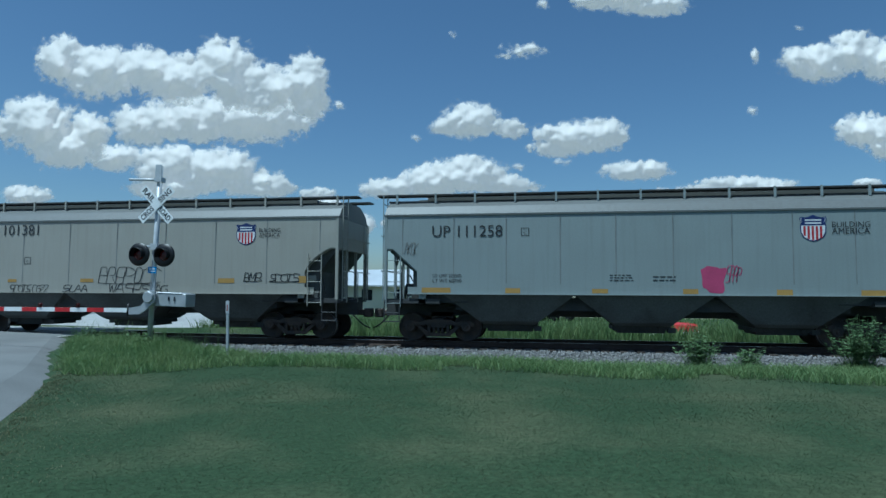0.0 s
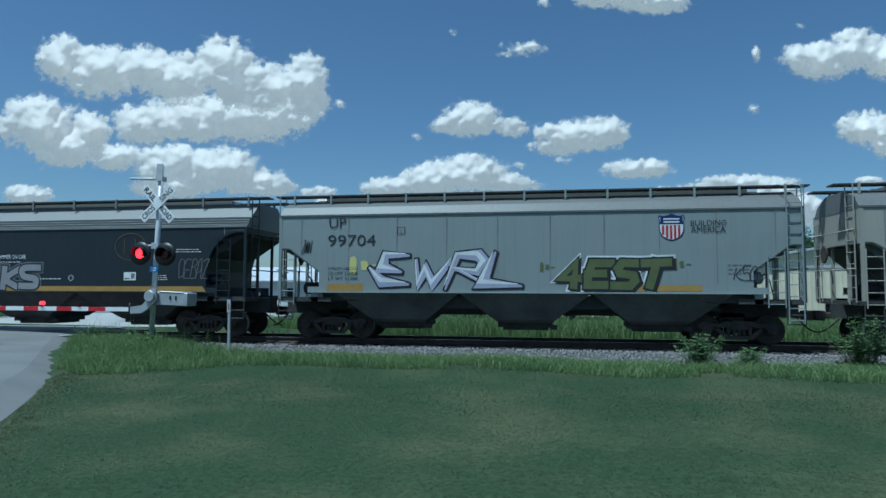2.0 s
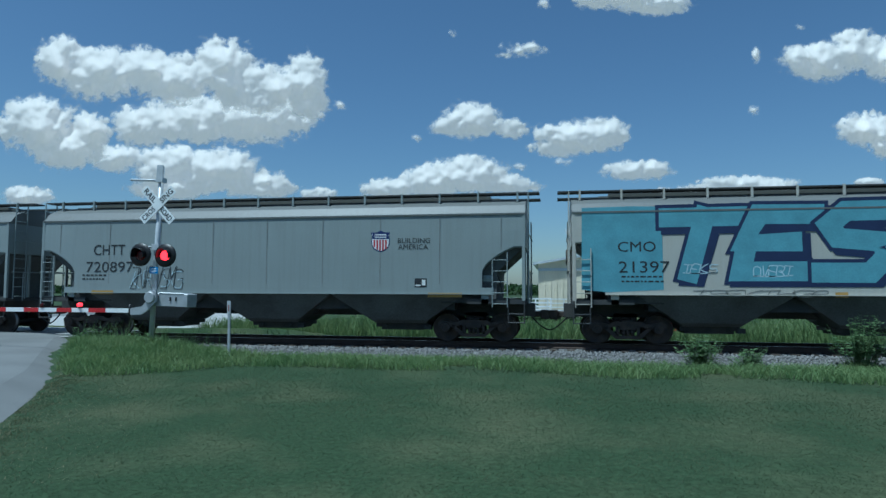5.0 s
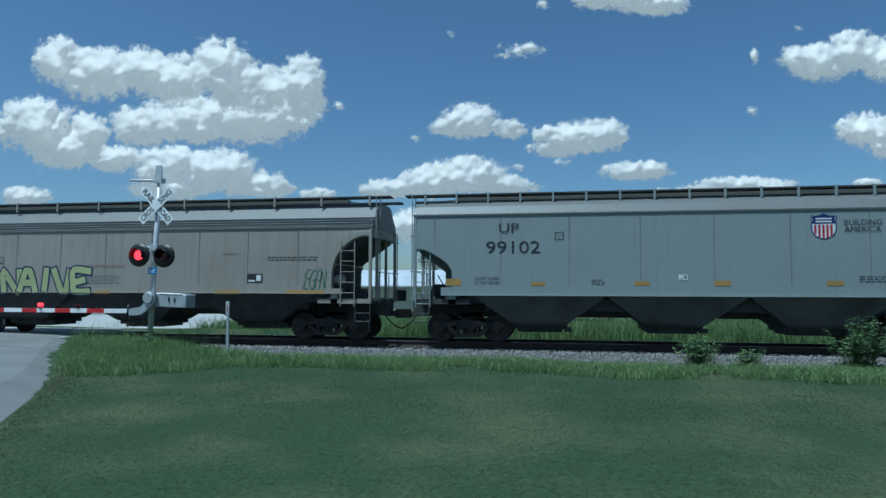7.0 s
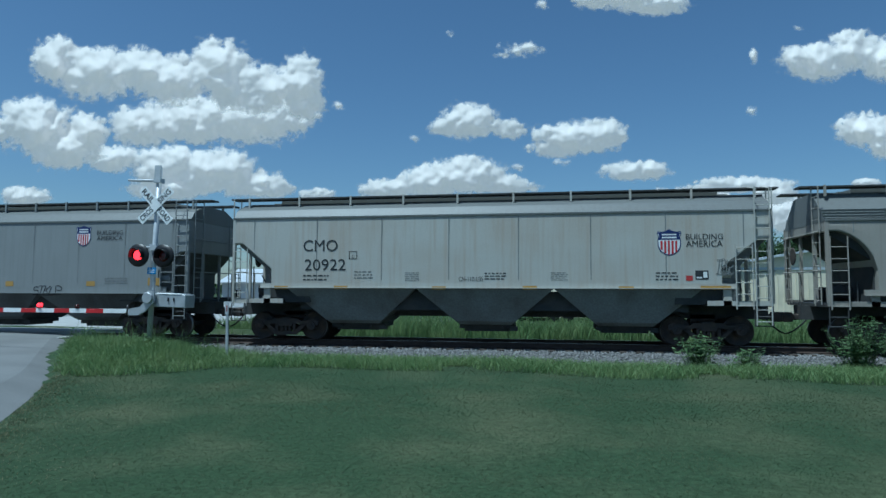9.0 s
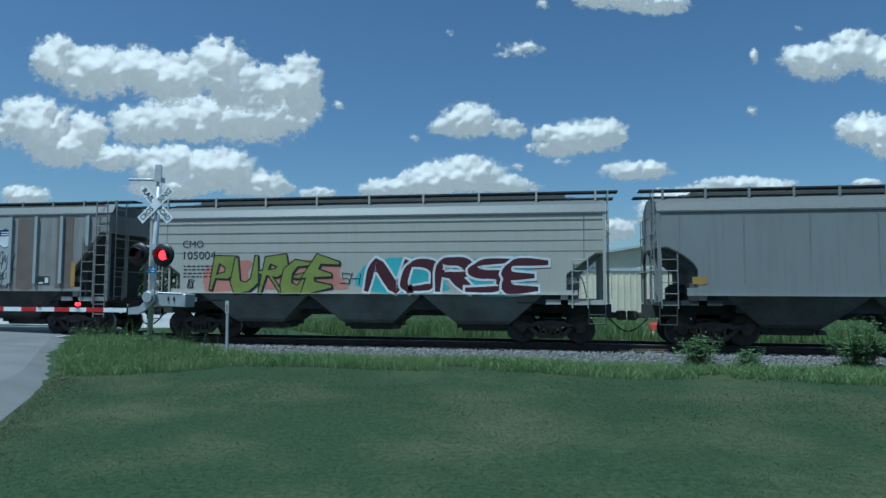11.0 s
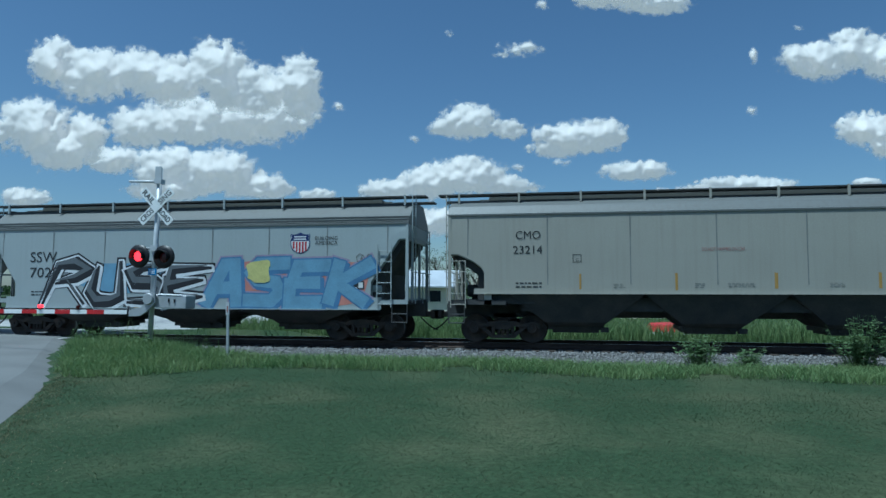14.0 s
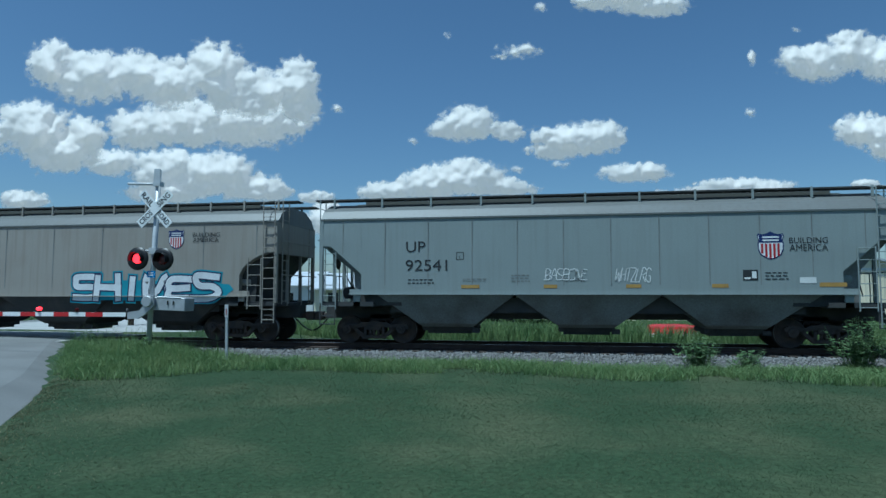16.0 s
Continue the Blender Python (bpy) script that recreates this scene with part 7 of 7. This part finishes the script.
def motions():
    times = [k * 0.5 for k in range(33)]
    for car, x in TRAIN:
        walk(car, [(t, pose(x + run(t), TRACK_Y, 0)) for t in times])
    ticks = [k / FPS for k in range(16 * FPS + 1)]
    for w, dx in WHEELS:
        walk(w, [(t, pose(dx, 0, 0.437, 0, math.degrees(run(t) / 0.437) % 360, 0)) for t in ticks])
    # the flashers: a light comes forward into its lens, then goes back into the lamp
    half = 0.592
    for lit, side, back in FLASHERS:
        rows = []
        t = 0.0
        for k in range(16 * FPS + 1):
            t = k / FPS
            phase = math.floor((t - 0.55) / half) % 2      # 0: the first of the pair is on
            on = (phase == side) and t > 0.07
            rows.append((t, on))
        keys = []
        for i, (t, on) in enumerate(rows):
            if i in (0, len(rows) - 1) or rows[i - 1][1] != on or rows[i + 1][1] != on:
                keys.append((t, pose(0, 0, 0) if on else pose(*back)))
        walk(lit, keys)
    for ob, at, drift in CLOUDS:
        walk(ob, [(t, Matrix.Translation(at + drift * ((t - 8) / 16))) for t in (0.0, 8.0, 16.0)])


motions()
